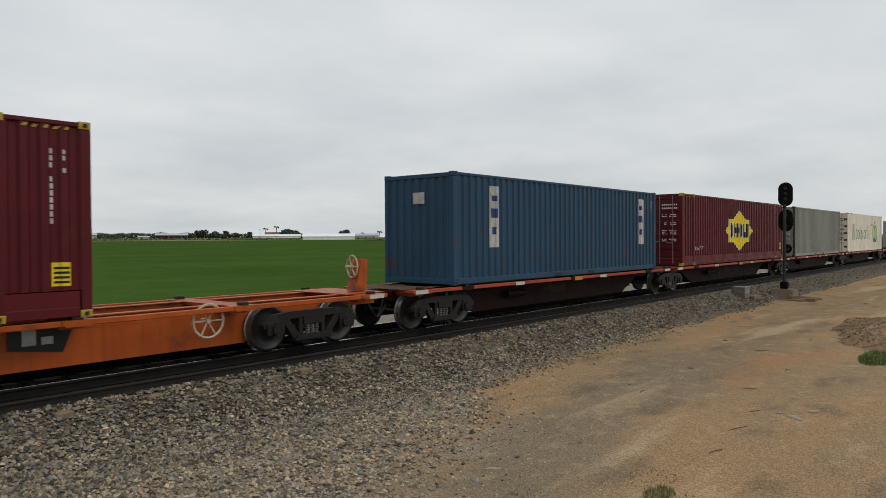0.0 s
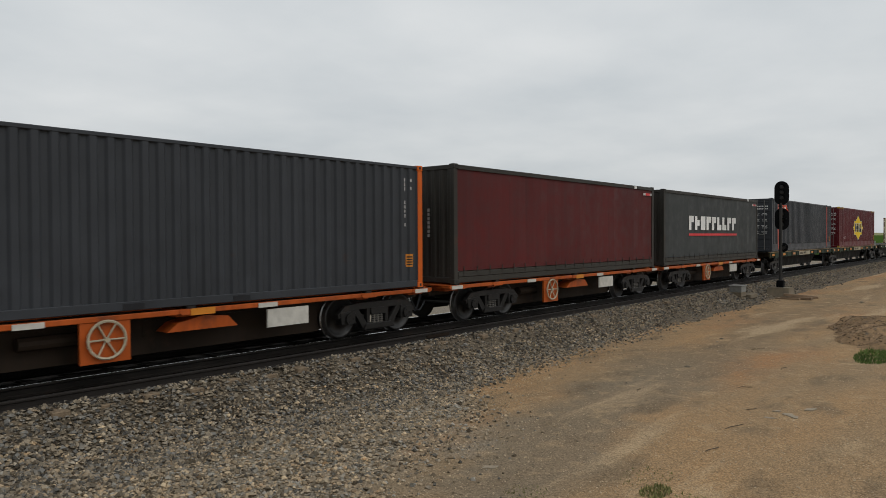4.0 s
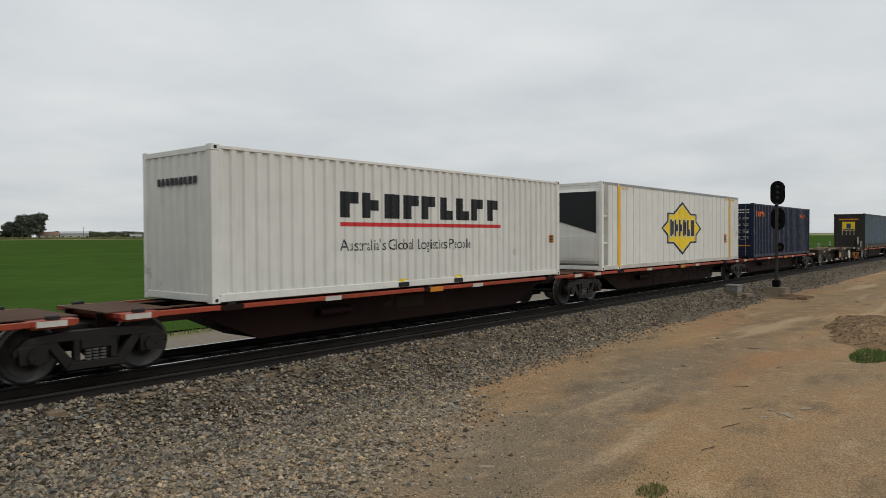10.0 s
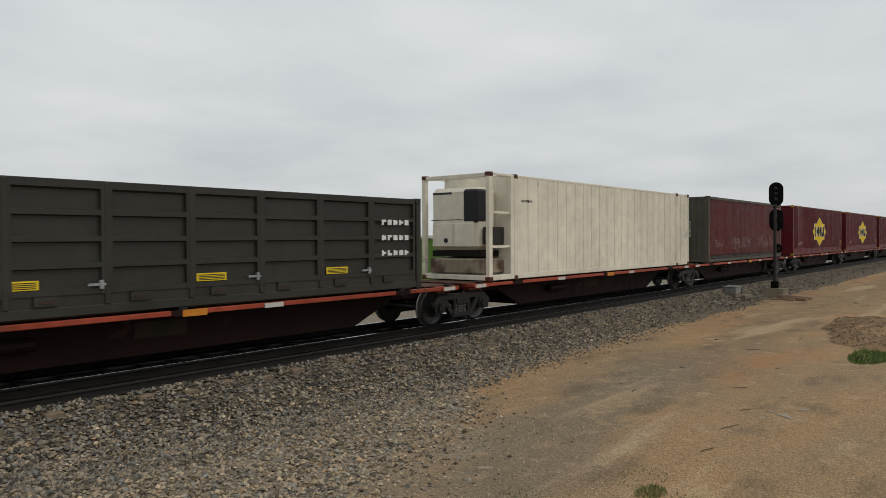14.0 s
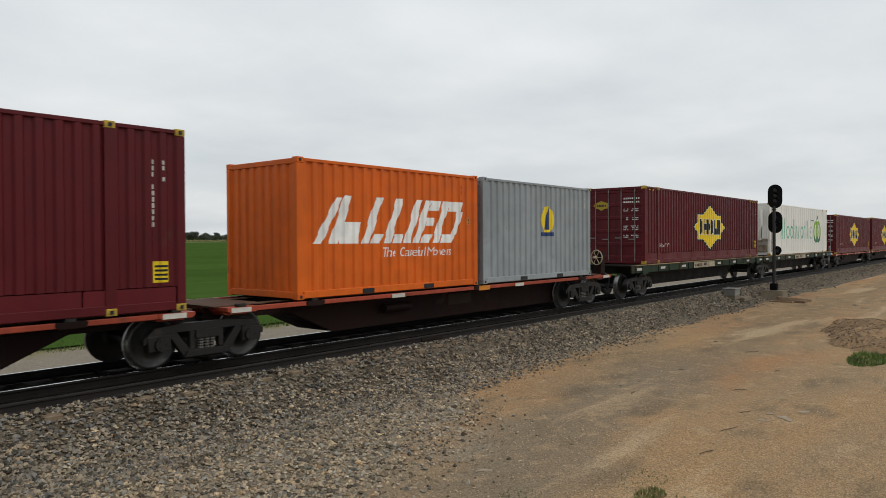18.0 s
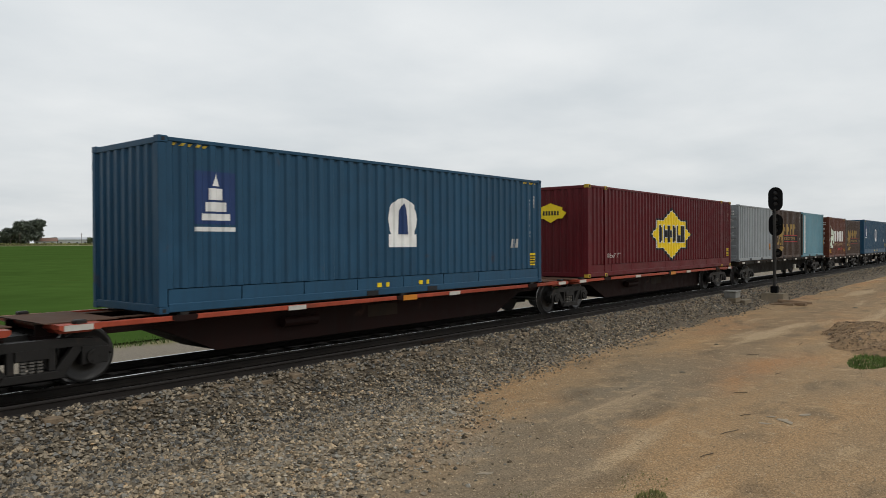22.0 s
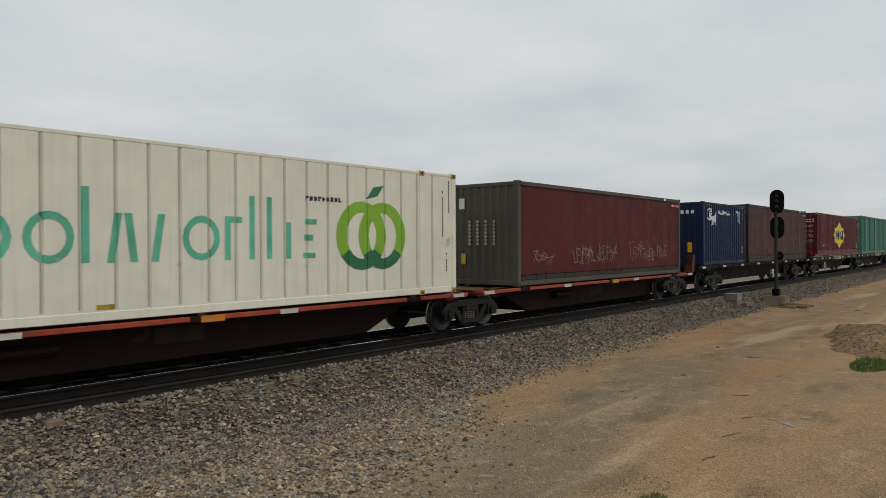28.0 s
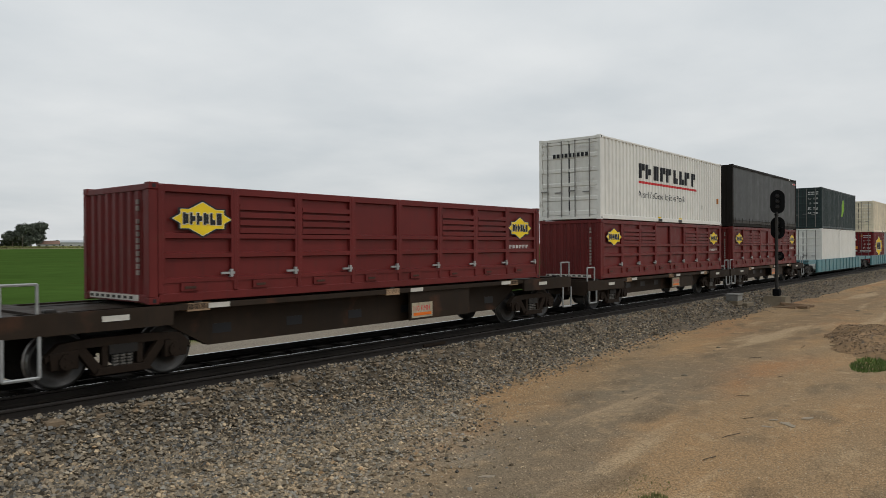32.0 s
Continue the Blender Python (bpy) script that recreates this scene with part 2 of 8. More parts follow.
M_LENS = material("dark_signal_lens", (0.007, 0.007, 0.008), 0.3, 0, 0.05, 8, 0)
M_ROOF = paint("dusty_roof_paint", (0.22, 0.21, 0.2), 0.2, 0.0, 0.8)


# ---- mesh helpers ----
def mesh_of(bm, name, *mats):
    me = bpy.data.meshes.new(name)
    bmesh.ops.recalc_face_normals(bm, faces=bm.faces[:])
    bm.to_mesh(me)
    bm.free()
    for m in mats:
        me.materials.append(m)
    return me


def part(name, bm, mat, parent, label="", at=None):
    """Links a bmesh (or a shared mesh) as one mesh object under its thing."""
    me = bm if isinstance(bm, bpy.types.Mesh) else mesh_of(bm, name, mat)
    ob = new(name, me)
    ob.parent = parent
    if at:
        ob.location = at
    if label:
        ob["label"] = label
    return ob


def thing(name, label, category, group="", kind=""):
    return tagged(new(name), label, category, group, kind)


def box(bm, x0, x1, y0, y1, z0, z1, mat=0):
    v = [bm.verts.new((x, y, z)) for x in (x0, x1) for y in (y0, y1) for z in (z0, z1)]
    for f in ((0, 1, 3, 2), (4, 6, 7, 5), (0, 4, 5, 1), (2, 3, 7, 6), (0, 2, 6, 4), (1, 5, 7, 3)):
        bm.faces.new([v[i] for i in f]).material_index = mat
    return bm


def soft_box(x0, x1, y0, y1, z0, z1, r=0.01):
    bm = box(bmesh.new(), x0, x1, y0, y1, z0, z1)
    bmesh.ops.bevel(bm, geom=bm.edges[:], offset=r, segments=1, affect="EDGES")
    return bm


def boxes(*rows):
    bm = bmesh.new()
    for r in rows:
        box(bm, *r)
    return bm


def prism(bm, pts, y0, y1, mat=0):
    """A plate: the outline pts in x and z, between two y."""
    a = [bm.verts.new((x, y0, z)) for x, z in pts]
    b = [bm.verts.new((x, y1, z)) for x, z in pts]
    n = len(pts)
    bm.faces.new(a).material_index = mat
    bm.faces.new(b[::-1]).material_index = mat
    for i in range(n):
        bm.faces.new((a[i], b[i], b[(i + 1) % n], a[(i + 1) % n])).material_index = mat
    return bm


def rod(bm, p, q, r, n=8, mat=0):
    p, q = Vector(p), Vector(q)
    d = (q - p).normalized()
    s = d.orthogonal().normalized()
    w = d.cross(s)
    ring = [[bm.verts.new(c + r * (math.cos(2 * math.pi * i / n) * s + math.sin(2 * math.pi * i / n) * w)) for i in range(n)] for c in (p, q)]
    for i in range(n):
        bm.faces.new((ring[0][i], ring[0][(i + 1) % n], ring[1][(i + 1) % n], ring[1][i])).material_index = mat
    bm.faces.new(ring[0][::-1]).material_index = mat
    bm.faces.new(ring[1]).material_index = mat
    return bm


def pipe(bm, pts, r, n=6):
    for p, q in zip(pts, pts[1:]):
        rod(bm, p, q, r, n)
    return bm


def spun(bm, profile, n=24, mat=0):
    """A lathe body round the y axis: profile rows of (y, radius)."""
    rings = []
    for y, r in profile:
        rings.append([bm.verts.new((r * math.cos(2 * math.pi * i / n), y, r * math.sin(2 * math.pi * i / n))) for i in range(n)])
    for a, b in zip(rings, rings[1:]):
        for i in range(n):
            bm.faces.new((a[i], a[(i + 1) % n], b[(i + 1) % n], b[i])).material_index = mat
    bm.faces.new(rings[0][::-1]).material_index = mat
    bm.faces.new(rings[-1]).material_index = mat
    return bm

# ---- the setting ----
TRACK_Y = 12.563
GROUND = -0.78


def ground_material():
    m = bpy.data.materials.new("dirt_and_gravel")
    m.use_nodes = True
    nt = m.node_tree
    bsdf = nt.nodes["Principled BSDF"]
    geo = nt.nodes.new("ShaderNodeNewGeometry")
    sep = nt.nodes.new("ShaderNodeSeparateXYZ")
    nt.links.new(geo.outputs["Position"], sep.inputs[0])

    def math_node(op, a, b=None):
        n = nt.nodes.new("ShaderNodeMath")
        n.operation = op
        for i, v in enumerate((a, b)):
            if v is None:
                continue
            if isinstance(v, (int, float)):
                n.inputs[i].default_value = v
            else:
                nt.links.new(v, n.inputs[i])
        return n.outputs[0]

    def noise_node(scale, detail=5.0, stretch=None):
        n = nt.nodes.new("ShaderNodeTexNoise")
        n.inputs["Scale"].default_value, n.inputs["Detail"].default_value = scale, detail
        if stretch:
            mp = nt.nodes.new("ShaderNodeMapping")
            mp.inputs["Scale"].default_value = stretch
            mp.inputs["Rotation"].default_value = (0, 0, radians(-6))
            nt.links.new(geo.outputs["Position"], mp.inputs["Vector"])
            nt.links.new(mp.outputs[0], n.inputs["Vector"])
        else:
            nt.links.new(geo.outputs["Position"], n.inputs["Vector"])
        return n.outputs["Fac"]

    def remap(v, a, b, c=0.0, d=1.0):
        r = nt.nodes.new("ShaderNodeMapRange")
        for key, q in zip(("From Min", "From Max", "To Min", "To Max"), (a, b, c, d)):
            r.inputs[key].default_value = q
        nt.links.new(v, r.inputs["Value"])
        return r.outputs[0]

    def blend(fac, a, b):
        x = nt.nodes.new("ShaderNodeMix")
        x.data_type = "RGBA"
        nt.links.new(fac, x.inputs["Factor"])
        for key, v in (("A", a), ("B", b)):
            if isinstance(v, tuple):
                x.inputs[key].default_value = (*v, 1)
            else:
                nt.links.new(v, x.inputs[key])
        return x.outputs["Result"]

    # gravel apron: wide beside the viewer, narrower along the track
    near_x = math_node("MAXIMUM", sep.outputs["X"], 4.2)
    edge = math_node("ADD", math_node("ADD", remap(sep.outputs["X"], 9.3, 11.5, 0, 1.5), remap(sep.outputs["X"], 11.5, 30, 0, 0.35)), math_node("SUBTRACT", 8.87, math_node("DIVIDE", 16.1, near_x)))
    off = math_node("ADD", math_node("SUBTRACT", sep.outputs["Y"], edge), remap(noise_node(0.9), 0.25, 0.75, -1.0, 1.0))
    apron = remap(off, -0.5, 0.5)
    dirt = blend(remap(noise_node(0.55, 6.0, (0.35, 1.3, 1)), 0.35, 0.65), (0.325, 0.20, 0.098), (0.255, 0.176, 0.10))
    dirt = blend(remap(noise_node(0.28, 5.0, (0.4, 1.2, 1)), 0.56, 0.7, 0, 0.8), dirt, (0.32, 0.165, 0.075))
    # hard-worn grey wheel tracks along the road
    lane = math_node("ABSOLUTE", math_node("SUBTRACT", sep.outputs["Y"], math_node("SUBTRACT", 7.1, math_node("DIVIDE", 13.5, near_x))))
    dirt = blend(math_node("MULTIPLY", remap(math_node("ADD", lane, remap(noise_node(0.7), 0.3, 0.7, -0.7, 0.7)), 1.6, 0.5), 0.68), dirt, blend(remap(sep.outputs["X"], 13, 22), (0.155, 0.131, 0.096), (0.2, 0.14, 0.082)))
    dirt = blend(remap(noise_node(2.2, 8.0), 0.56, 0.72, 0, 0.7), dirt, (0.38, 0.27, 0.155))
    dirt = blend(remap(noise_node(1.1, 8.0, (0.5, 1.1, 1)), 0.56, 0.68, 0, 0.75), dirt, (0.15, 0.108, 0.066))
    dirt = blend(remap(noise_node(0.45, 6.0, (0.25, 1.6, 1)), 0.6, 0.68, 0, 0.7), dirt, (0.41, 0.30, 0.18))
    gravel = blend(remap(noise_node(45, 2.0), 0.35, 0.65), (0.12, 0.10, 0.076), (0.31, 0.265, 0.20))
    gravel = blend(remap(noise_node(1.6, 6.0), 0.45, 0.7, 0, 0.5), gravel, (0.2, 0.15, 0.095))
    gravel = blend(remap(sep.outputs["X"], 12, 24, 0, 0.75), gravel, (0.22, 0.155, 0.092))
    col = blend(apron, dirt, gravel)
    fleck = nt.nodes.new("ShaderNodeTexVoronoi")
    fleck.inputs["Scale"].default_value = 22
    nt.links.new(geo.outputs["Position"], fleck.inputs["Vector"])
    col = blend(remap(fleck.outputs["Distance"], 0.2, 0.1, 0, 0.42), col, (0.46, 0.38, 0.26))
    col = blend(remap(noise_node(120, 3.0), 0.55, 0.75, 0, 0.25), col, (0.13, 0.095, 0.065))
    # paler gravel way on the far side of the track
    behind = math_node("MULTIPLY", remap(sep.outputs["Y"], 13.9, 14.7), remap(noise_node(1.2), 0.25, 0.6, 0.5, 1.0))
    col = blend(behind, col, (0.215, 0.185, 0.145))
    cells = nt.nodes.new("ShaderNodeTexVoronoi")
    cells.inputs["Scale"].default_value = 55
    nt.links.new(geo.outputs["Position"], cells.inputs["Vector"])
    tone = nt.nodes.new("ShaderNodeSeparateColor")
    nt.links.new(cells.outputs["Color"], tone.inputs[0])
    speck = nt.nodes.new("ShaderNodeVectorMath")
    speck.operation = "SCALE"
    nt.links.new(col, speck.inputs[0])
    nt.links.new(remap(tone.outputs[0], 0.0, 1.0, 0.64, 1.36), speck.inputs["Scale"])
    col = speck.outputs[0]
    # rough grass far from the track
    far = remap(math_node("ADD", sep.outputs["Y"], remap(noise_node(0.8), 0.3, 0.7, -0.6, 0.6)), 19.8, 20.8)
    far = math_node("MAXIMUM", far, remap(sep.outputs["Y"], -30, -45))
    col = blend(far, col, blend(remap(noise_node(0.05), 0.4, 0.6), (0.13, 0.135, 0.045), (0.19, 0.165, 0.085)))
    nt.links.new(col, bsdf.inputs["Base Color"])
    bsdf.inputs["Roughness"].default_value = 0.95
    bsdf.inputs["Specular IOR Level"].default_value = 0.15
    bp = nt.nodes.new("ShaderNodeBump")
    bp.inputs["Strength"].default_value, bp.inputs["Distance"].default_value = 0.55, 0.03
    nt.links.new(math_node("ADD", noise_node(30, 6.0), math_node("MULTIPLY", noise_node(5, 4.0), 0.8)), bp.inputs["Height"])
    nt.links.new(bp.outputs[0], bsdf.inputs["Normal"])
    return m


def grid_lines(lo, hi, fine_lo, fine_hi, step):
    rows, v, s = [], fine_lo, step
    while v > lo:
        s *= 1.35
        v -= s
        rows.append(max(v, lo))
    rows = rows[::-1]
    k = int((fine_hi - fine_lo) / step)
    rows += [fine_lo + i * (fine_hi - fine_lo) / k for i in range(k + 1)]
    v, s = fine_hi, step
    while v < hi:
        s *= 1.35
        v += s
        rows.append(min(v, hi))
    return rows


def rise(x, y):
    """The land climbs a little from the track towards the farms."""
    return 0.0052 * max(math.hypot(x, y) - 70, 0) * min(max((y - 24) / 50, 0), 1)


HEAP = (24.7, 2.25, 3.1, 0.85)


def lie(x, y):
    """Height of the natural ground."""
    z = GROUND + 0.05 * noise.noise((x * 0.35, y * 0.35, 0.3)) + 0.02 * noise.noise((x * 1.7, y * 1.7, 2.0))
    if math.hypot(x, y) > 120:
        z = GROUND
    return z


def build_ground():
    xs, ys = grid_lines(-3500, 3500, -6, 45, 0.4), grid_lines(-3500, 3500, -6, 18, 0.4)
    verts = [(x, y, lie(x, y)) for y in ys for x in xs]
    n = len(xs)
    faces = [(j * n + i, j * n + i + 1, (j + 1) * n + i + 1, (j + 1) * n + i) for j in range(len(ys) - 1) for i in range(n - 1)]
    me = bpy.data.meshes.new("ground")
    me.from_pydata(verts, [], faces)
    me.materials.append(ground_material())
    for p in me.polygons:
        p.use_smooth = True
    tagged(new("ground", me), "orange-brown dirt yard with worn grey gravel beside the track", "ground", kind="structure")


build_ground()
M_BALLAST = material("crushed_stone_ballast", (0.105, 0.082, 0.056), 0.95, 0, 0.35, 40, 0.8, (0.24, 0.18, 0.115), 0.5, fine=45)
# oil-stained stone, with the shadow under the train darkened into its colour
M_OILSHADE = material("oil_and_shade_black_ballast", (0.02, 0.0165, 0.014), 0.95, 0, 0.35, 40, 0.8, (0.045, 0.037, 0.03), 0.4, fine=45, shine=0.02)
M_GRIT = material("small_road_pebble", (0.40, 0.31, 0.205), 0.9, 0, 0.15, 20, 0.1, island=0.3, each=0)
M_STONE1 = material("loose_ballast_stone", (0.178, 0.145, 0.103), 0.9, 0, 0.25, 20, 0.3, (0.22, 0.145, 0.08), 0.4, island=0.75, each=0, other=(0.124, 0.118, 0.106))
M_STONE3 = material("tan_ballast_stone", (0.285, 0.218, 0.14), 0.9, 0, 0.25, 20, 0.3, (0.29, 0.175, 0.085), 0.5, island=0.75, each=0, other=(0.20, 0.185, 0.155))
M_STONE2 = material("single_ballast_stone", (0.225, 0.182, 0.125), 0.9, 0, 0.2, 20, 0.3, (0.21, 0.14, 0.085), 0.45, each=0.6)
M_FIELD = material("young_green_crop", (0.045, 0.084, 0.018), 1.0, 0, 0.13, 0.5, 0.3, (0.06, 0.085, 0.018), 0.3, fine=3.0, shine=0.0)
M_GRASS = material("grass_blades", (0.085, 0.135, 0.03), 0.8, 0, 0.25, 8, 0, (0.2, 0.19, 0.08), 0.3, island=0.4)
M_DRYGRASS = material("half_dry_grass_blades", (0.19, 0.185, 0.07), 0.8, 0, 0.25, 8, 0, (0.24, 0.19, 0.09), 0.6, island=0.4)
# leaf green paled and greyed to paint in the haze of distance
M_LEAF = material("haze_paled_eucalypt_leaves", (0.08, 0.094, 0.07), 0.8, 0, 0.25, 1, 0, island=0.5)
M_GRASSFAR = material("dry_margin_grass", (0.17, 0.17, 0.065), 0.9, 0, 0.3, 0.2, 0, island=0.3)
M_BARK = material("grey_bark", (0.14, 0.11, 0.09), 0.9, 0, 0.2, 3, 0.4)
M_SCRUB = material("olive_scrub", (0.06, 0.075, 0.032), 0.9, 0, 0.3, 0.3, 0, (0.14, 0.125, 0.06), 0.35, island=0.4)
M_SHEDWALL = material("pale_shed_cladding", (0.42, 0.43, 0.41), 0.7, 0, 0.1, 0.5, 0)
M_SHEDROOF = material("grey_tin_roof", (0.42, 0.44, 0.46), 0.5, 0.2, 0.1, 0.5, 0)
M_POLY = material("white_greenhouse_plastic", (0.72, 0.74, 0.74), 0.5, 0, 0.06, 0.5, 0)
M_TILE = material("brown_tile_roof", (0.20, 0.12, 0.09), 0.8, 0, 0.15, 0.5, 0)
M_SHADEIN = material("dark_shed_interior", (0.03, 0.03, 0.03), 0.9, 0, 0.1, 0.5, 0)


def field_sheet():
    """The crop: one sheet that follows the climb of the land."""
    near, far = 21.0, ((-0.5, 620), (0.1, 600), (0.8, 560), (1.24, 520), (1.5, 500), (3.0, 620))
    turns = [0.06 + 3.0 * i / 120 for i in range(121)]
    outs = [0.0, 0.004, 0.012, 0.03, 0.06, 0.1, 0.16, 0.24, 0.34, 0.46, 0.6, 0.75, 0.88, 1.0]
    verts = []
    for a in turns:
        r0 = near / math.sin(a)
        r1 = float(np.interp(a, [q[0] for q in far], [q[1] for q in far]))
        for k in outs:
            r = r0 + (max(r1, r0 + 5) - r0) * k
            x, y = r * math.cos(a), r * math.sin(a)
            verts.append((x, y, GROUND + 0.06 + rise(x, y)))
    n = len(outs)
    me = bpy.data.meshes.new("field")
    me.from_pydata(verts, [], [(i * n + j, i * n + j + 1, (i + 1) * n + j + 1, (i + 1) * n + j) for i in range(len(turns) - 1) for j in range(n - 1)])
    me.materials.append(M_FIELD)
    n, verts = 5, []
    for a in turns:
        r1 = float(np.interp(a, [q[0] for q in far], [q[1] for q in far]))
        r1 = max(r1, near / math.sin(a) + 5)
        for k in (0.996, 1.05, 1.2, 1.5, 2.2):
            x, y = r1 * k * math.cos(a), r1 * k * math.sin(a)
            verts.append((x, y, GROUND + 0.04 + rise(x, y)))
    pm = bpy.data.meshes.new("pasture")
    pm.from_pydata(verts, [], [(i * n + j, i * n + j + 1, (i + 1) * n + j + 1, (i + 1) * n + j) for i in range(len(turns) - 1) for j in range(n - 1)])
    pm.materials.append(M_GRASSFAR)
    tagged(new("pasture", pm), "dry yellowish pasture beyond the crop", "ground", kind="structure")
    tagged(new("field", me), "even bright green field of a young crop", "field", kind="structure")
    # ragged grass along the near edge
    rnd = np.random.RandomState(4)
    n = 9000
    x = rnd.uniform(-6, 75, n)
    y = 20.3 + rnd.gamma(1.5, 0.5, n)
    h = rnd.uniform(0.06, 0.22, n)
    blades("field_edge_grass", x, y, np.full(n, GROUND - 0.01), h, rnd, M_GRASS, "ragged grass along the edge of the field")


def blades(name, x, y, z, h, rnd, mat, label):
    n = len(x)
    a, w = rnd.uniform(0, 6.28, n), rnd.uniform(0.006, 0.014, n) * 1.3
    lean = rnd.uniform(-0.5, 0.5, (n, 2)) * h[:, None]
    v = np.zeros((n, 3, 3))
    v[:, 0] = np.stack([x - w * np.cos(a), y - w * np.sin(a), z], 1)
    v[:, 1] = np.stack([x + w * np.cos(a), y + w * np.sin(a), z], 1)
    v[:, 2] = np.stack([x + lean[:, 0], y + lean[:, 1], z + h], 1)
    me = bpy.data.meshes.new(name)
    me.from_pydata(v.reshape(-1, 3).tolist(), [], np.arange(3 * n).reshape(-1, 3).tolist())
    me.materials.append(mat)
    tagged(new(name, me), label, "grass", kind="stuff")


field_sheet()


def shoulder(y):
    """Height of the ballast bed across the track."""
    d = abs(y - TRACK_Y)
    if d < 1.75:
        return -0.2
    if d < 2.6:
        return -0.2 - (d - 1.75) / 0.85 * 0.47
    return -0.67 - min((d - 2.6) / 1.7, 1) * 0.34


def build_ballast():
    xs = grid_lines(-400, 900, -4, 40, 0.3)
    ys = [TRACK_Y + d for d in (-4.3, -3.6, -3.0, -2.8, -2.6, -2.4, -2.2, -2.0, -1.85, -1.7, -1.4, -0.6, 0, 0.6, 1.4, 1.75, 2.1, 2.6, 3.2, 4.3)]
    verts = [(x, y, shoulder(y) + (0.05 * noise.noise((x * 1.3, y * 1.3, 5)) - 0.015 if abs(y - TRACK_Y) < 3.9 else -0.03)) for y in ys for x in xs]
    n = len(xs)
    me = bpy.data.meshes.new("ballast")
    me.from_pydata(verts, [], [(j * n + i, j * n + i + 1, (j + 1) * n + i + 1, (j + 1) * n + i) for j in range(len(ys) - 1) for i in range(n - 1)])
    me.materials.append(M_BALLAST)
    me.materials.append(M_OILSHADE)
    # the middle strip takes the colour of oil and train shadow
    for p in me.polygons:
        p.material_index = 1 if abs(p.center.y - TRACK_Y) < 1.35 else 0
    return tagged(new("ballast", me), "grey-brown crushed stone ballast bank under the track", "ballast", kind="structure")


BALLAST = build_ballast()


def toe(x):
    """How near to the road the loose stones reach: wide beside the viewer, drawn back to the bank farther on."""
    x = np.maximum(x, 4.2)
    return 8.67 - 16.1 / x + np.clip((x - 9.3) / 2.2, 0, 1) * 1.5 + np.clip((x - 11.5) / 18.5, 0, 1) * 0.35


def stones(name, count, x0, x1, y0, y1, size, seed, thin=1.0):
    """Loose angular stones lying on the bank and the apron, as one mesh."""
    rnd = np.random.RandomState(seed)
    x = x0 + (x1 - x0) * rnd.uniform(0, 1, count) ** thin
    y = rnd.uniform(y0, y1, count)
    keep = y > np.minimum(toe(x) + rnd.normal(0, 0.85 if name == "apron_chips" else 0.42, count), 10.2)
    x, y = x[keep], y[keep]
    n = len(x)
    z = np.array([max(shoulder(b), lie(a, b)) for a, b in zip(x, y)])
    r = size[0] + (size[1] - size[0]) * rnd.uniform(0, 1, n) ** 2
    v, f = stone_points(x, y, z, r, rnd)
    me = bpy.data.meshes.new(name)
    me.from_pydata(v.tolist(), [], f.tolist())
    me.materials.append(M_STONE1 if name in ("bank_stones", "far_stones") else M_STONE3)
    ob = tagged(new(name, me), kind="stuff")
    return ob


def stone_points(x, y, z, r, rnd):
    n = len(x)
    base = np.array([(1, 0, 0), (0, 1, 0), (-1, 0, 0), (0, -1, 0), (0.3, 0.3, 0.8), (-0.3, -0.2, 0.8), (0, 0, -0.7)], float)
    tri = np.array([(0, 1, 4), (1, 2, 4), (2, 5, 4), (2, 3, 5), (3, 0, 5), (0, 4, 5), (1, 0, 6), (2, 1, 6), (3, 2, 6), (0, 3, 6)])
    p = base[None] * rnd.uniform(0.6, 1.3, (n, 7, 3))
    p[:, :, 2] *= rnd.uniform(0.5, 0.95, (n, 1))
    a = rnd.uniform(0, 6.28, n)
    t = rnd.uniform(-0.5, 0.5, n)
    c, s, ct, st = np.cos(a)[:, None], np.sin(a)[:, None], np.cos(t)[:, None], np.sin(t)[:, None]
    px, py, pz = p[:, :, 0], p[:, :, 1], p[:, :, 2]
    py, pz = py * ct - pz * st, py * st + pz * ct
    q = np.stack([px * c - py * s, px * s + py * c, pz], 2) * r[:, None, None]
    q += np.stack([x, y, z + r * 0.25], 1)[:, None]
    return q.reshape(-1, 3), (tri[None] + 7 * np.arange(n)[:, None, None]).reshape(-1, 3)


for args in (("bank_stones", 36000, 2.0, 52.0, 8.6, 11.2, (0.024, 0.058), 1, 1.75), ("far_stones", 12000, 30.0, 95.0, 9.2, 11.2, (0.03, 0.065), 5, 1.4), ("apron_stones", 30000, 2.0, 24.0, 4.7, 10.3, (0.02, 0.05), 2, 1.6), ("apron_chips", 26000, 2.0, 22.0, 4.4, 9.5, (0.01, 0.03), 3, 1.5)):
    ob = stones(*args)
    ob.parent = BALLAST


def near_stones():
    """The stones nearest to the viewer, each one by itself."""
    rnd = np.random.RandomState(21)
    kinds = []
    for k in range(10):
        v, f = stone_points(np.zeros(1), np.zeros(1), np.zeros(1), np.ones(1), rnd)
        me = bpy.data.meshes.new("stone")
        me.from_pydata(v.tolist(), [], f.tolist())
        me.materials.append(M_STONE2)
        kinds.append(me)
    made = 0
    while made < 290:
        x, y = rnd.uniform(2.6, 7.5), rnd.uniform(5.4, 9.8)
        if y < toe(x):
            continue
        o = part("stone", kinds[made % 10], None, BALLAST, "", (x, y, max(shoulder(y), lie(x, y)) + 0.012))
        r = rnd.uniform(0.03, 0.062)
        o.scale = (r, r * rnd.uniform(0.7, 1.0), r)
        o.rotation_euler = (rnd.uniform(-0.4, 0.4), rnd.uniform(-0.4, 0.4), rnd.uniform(0, 6.28))
        made += 1


near_stones()


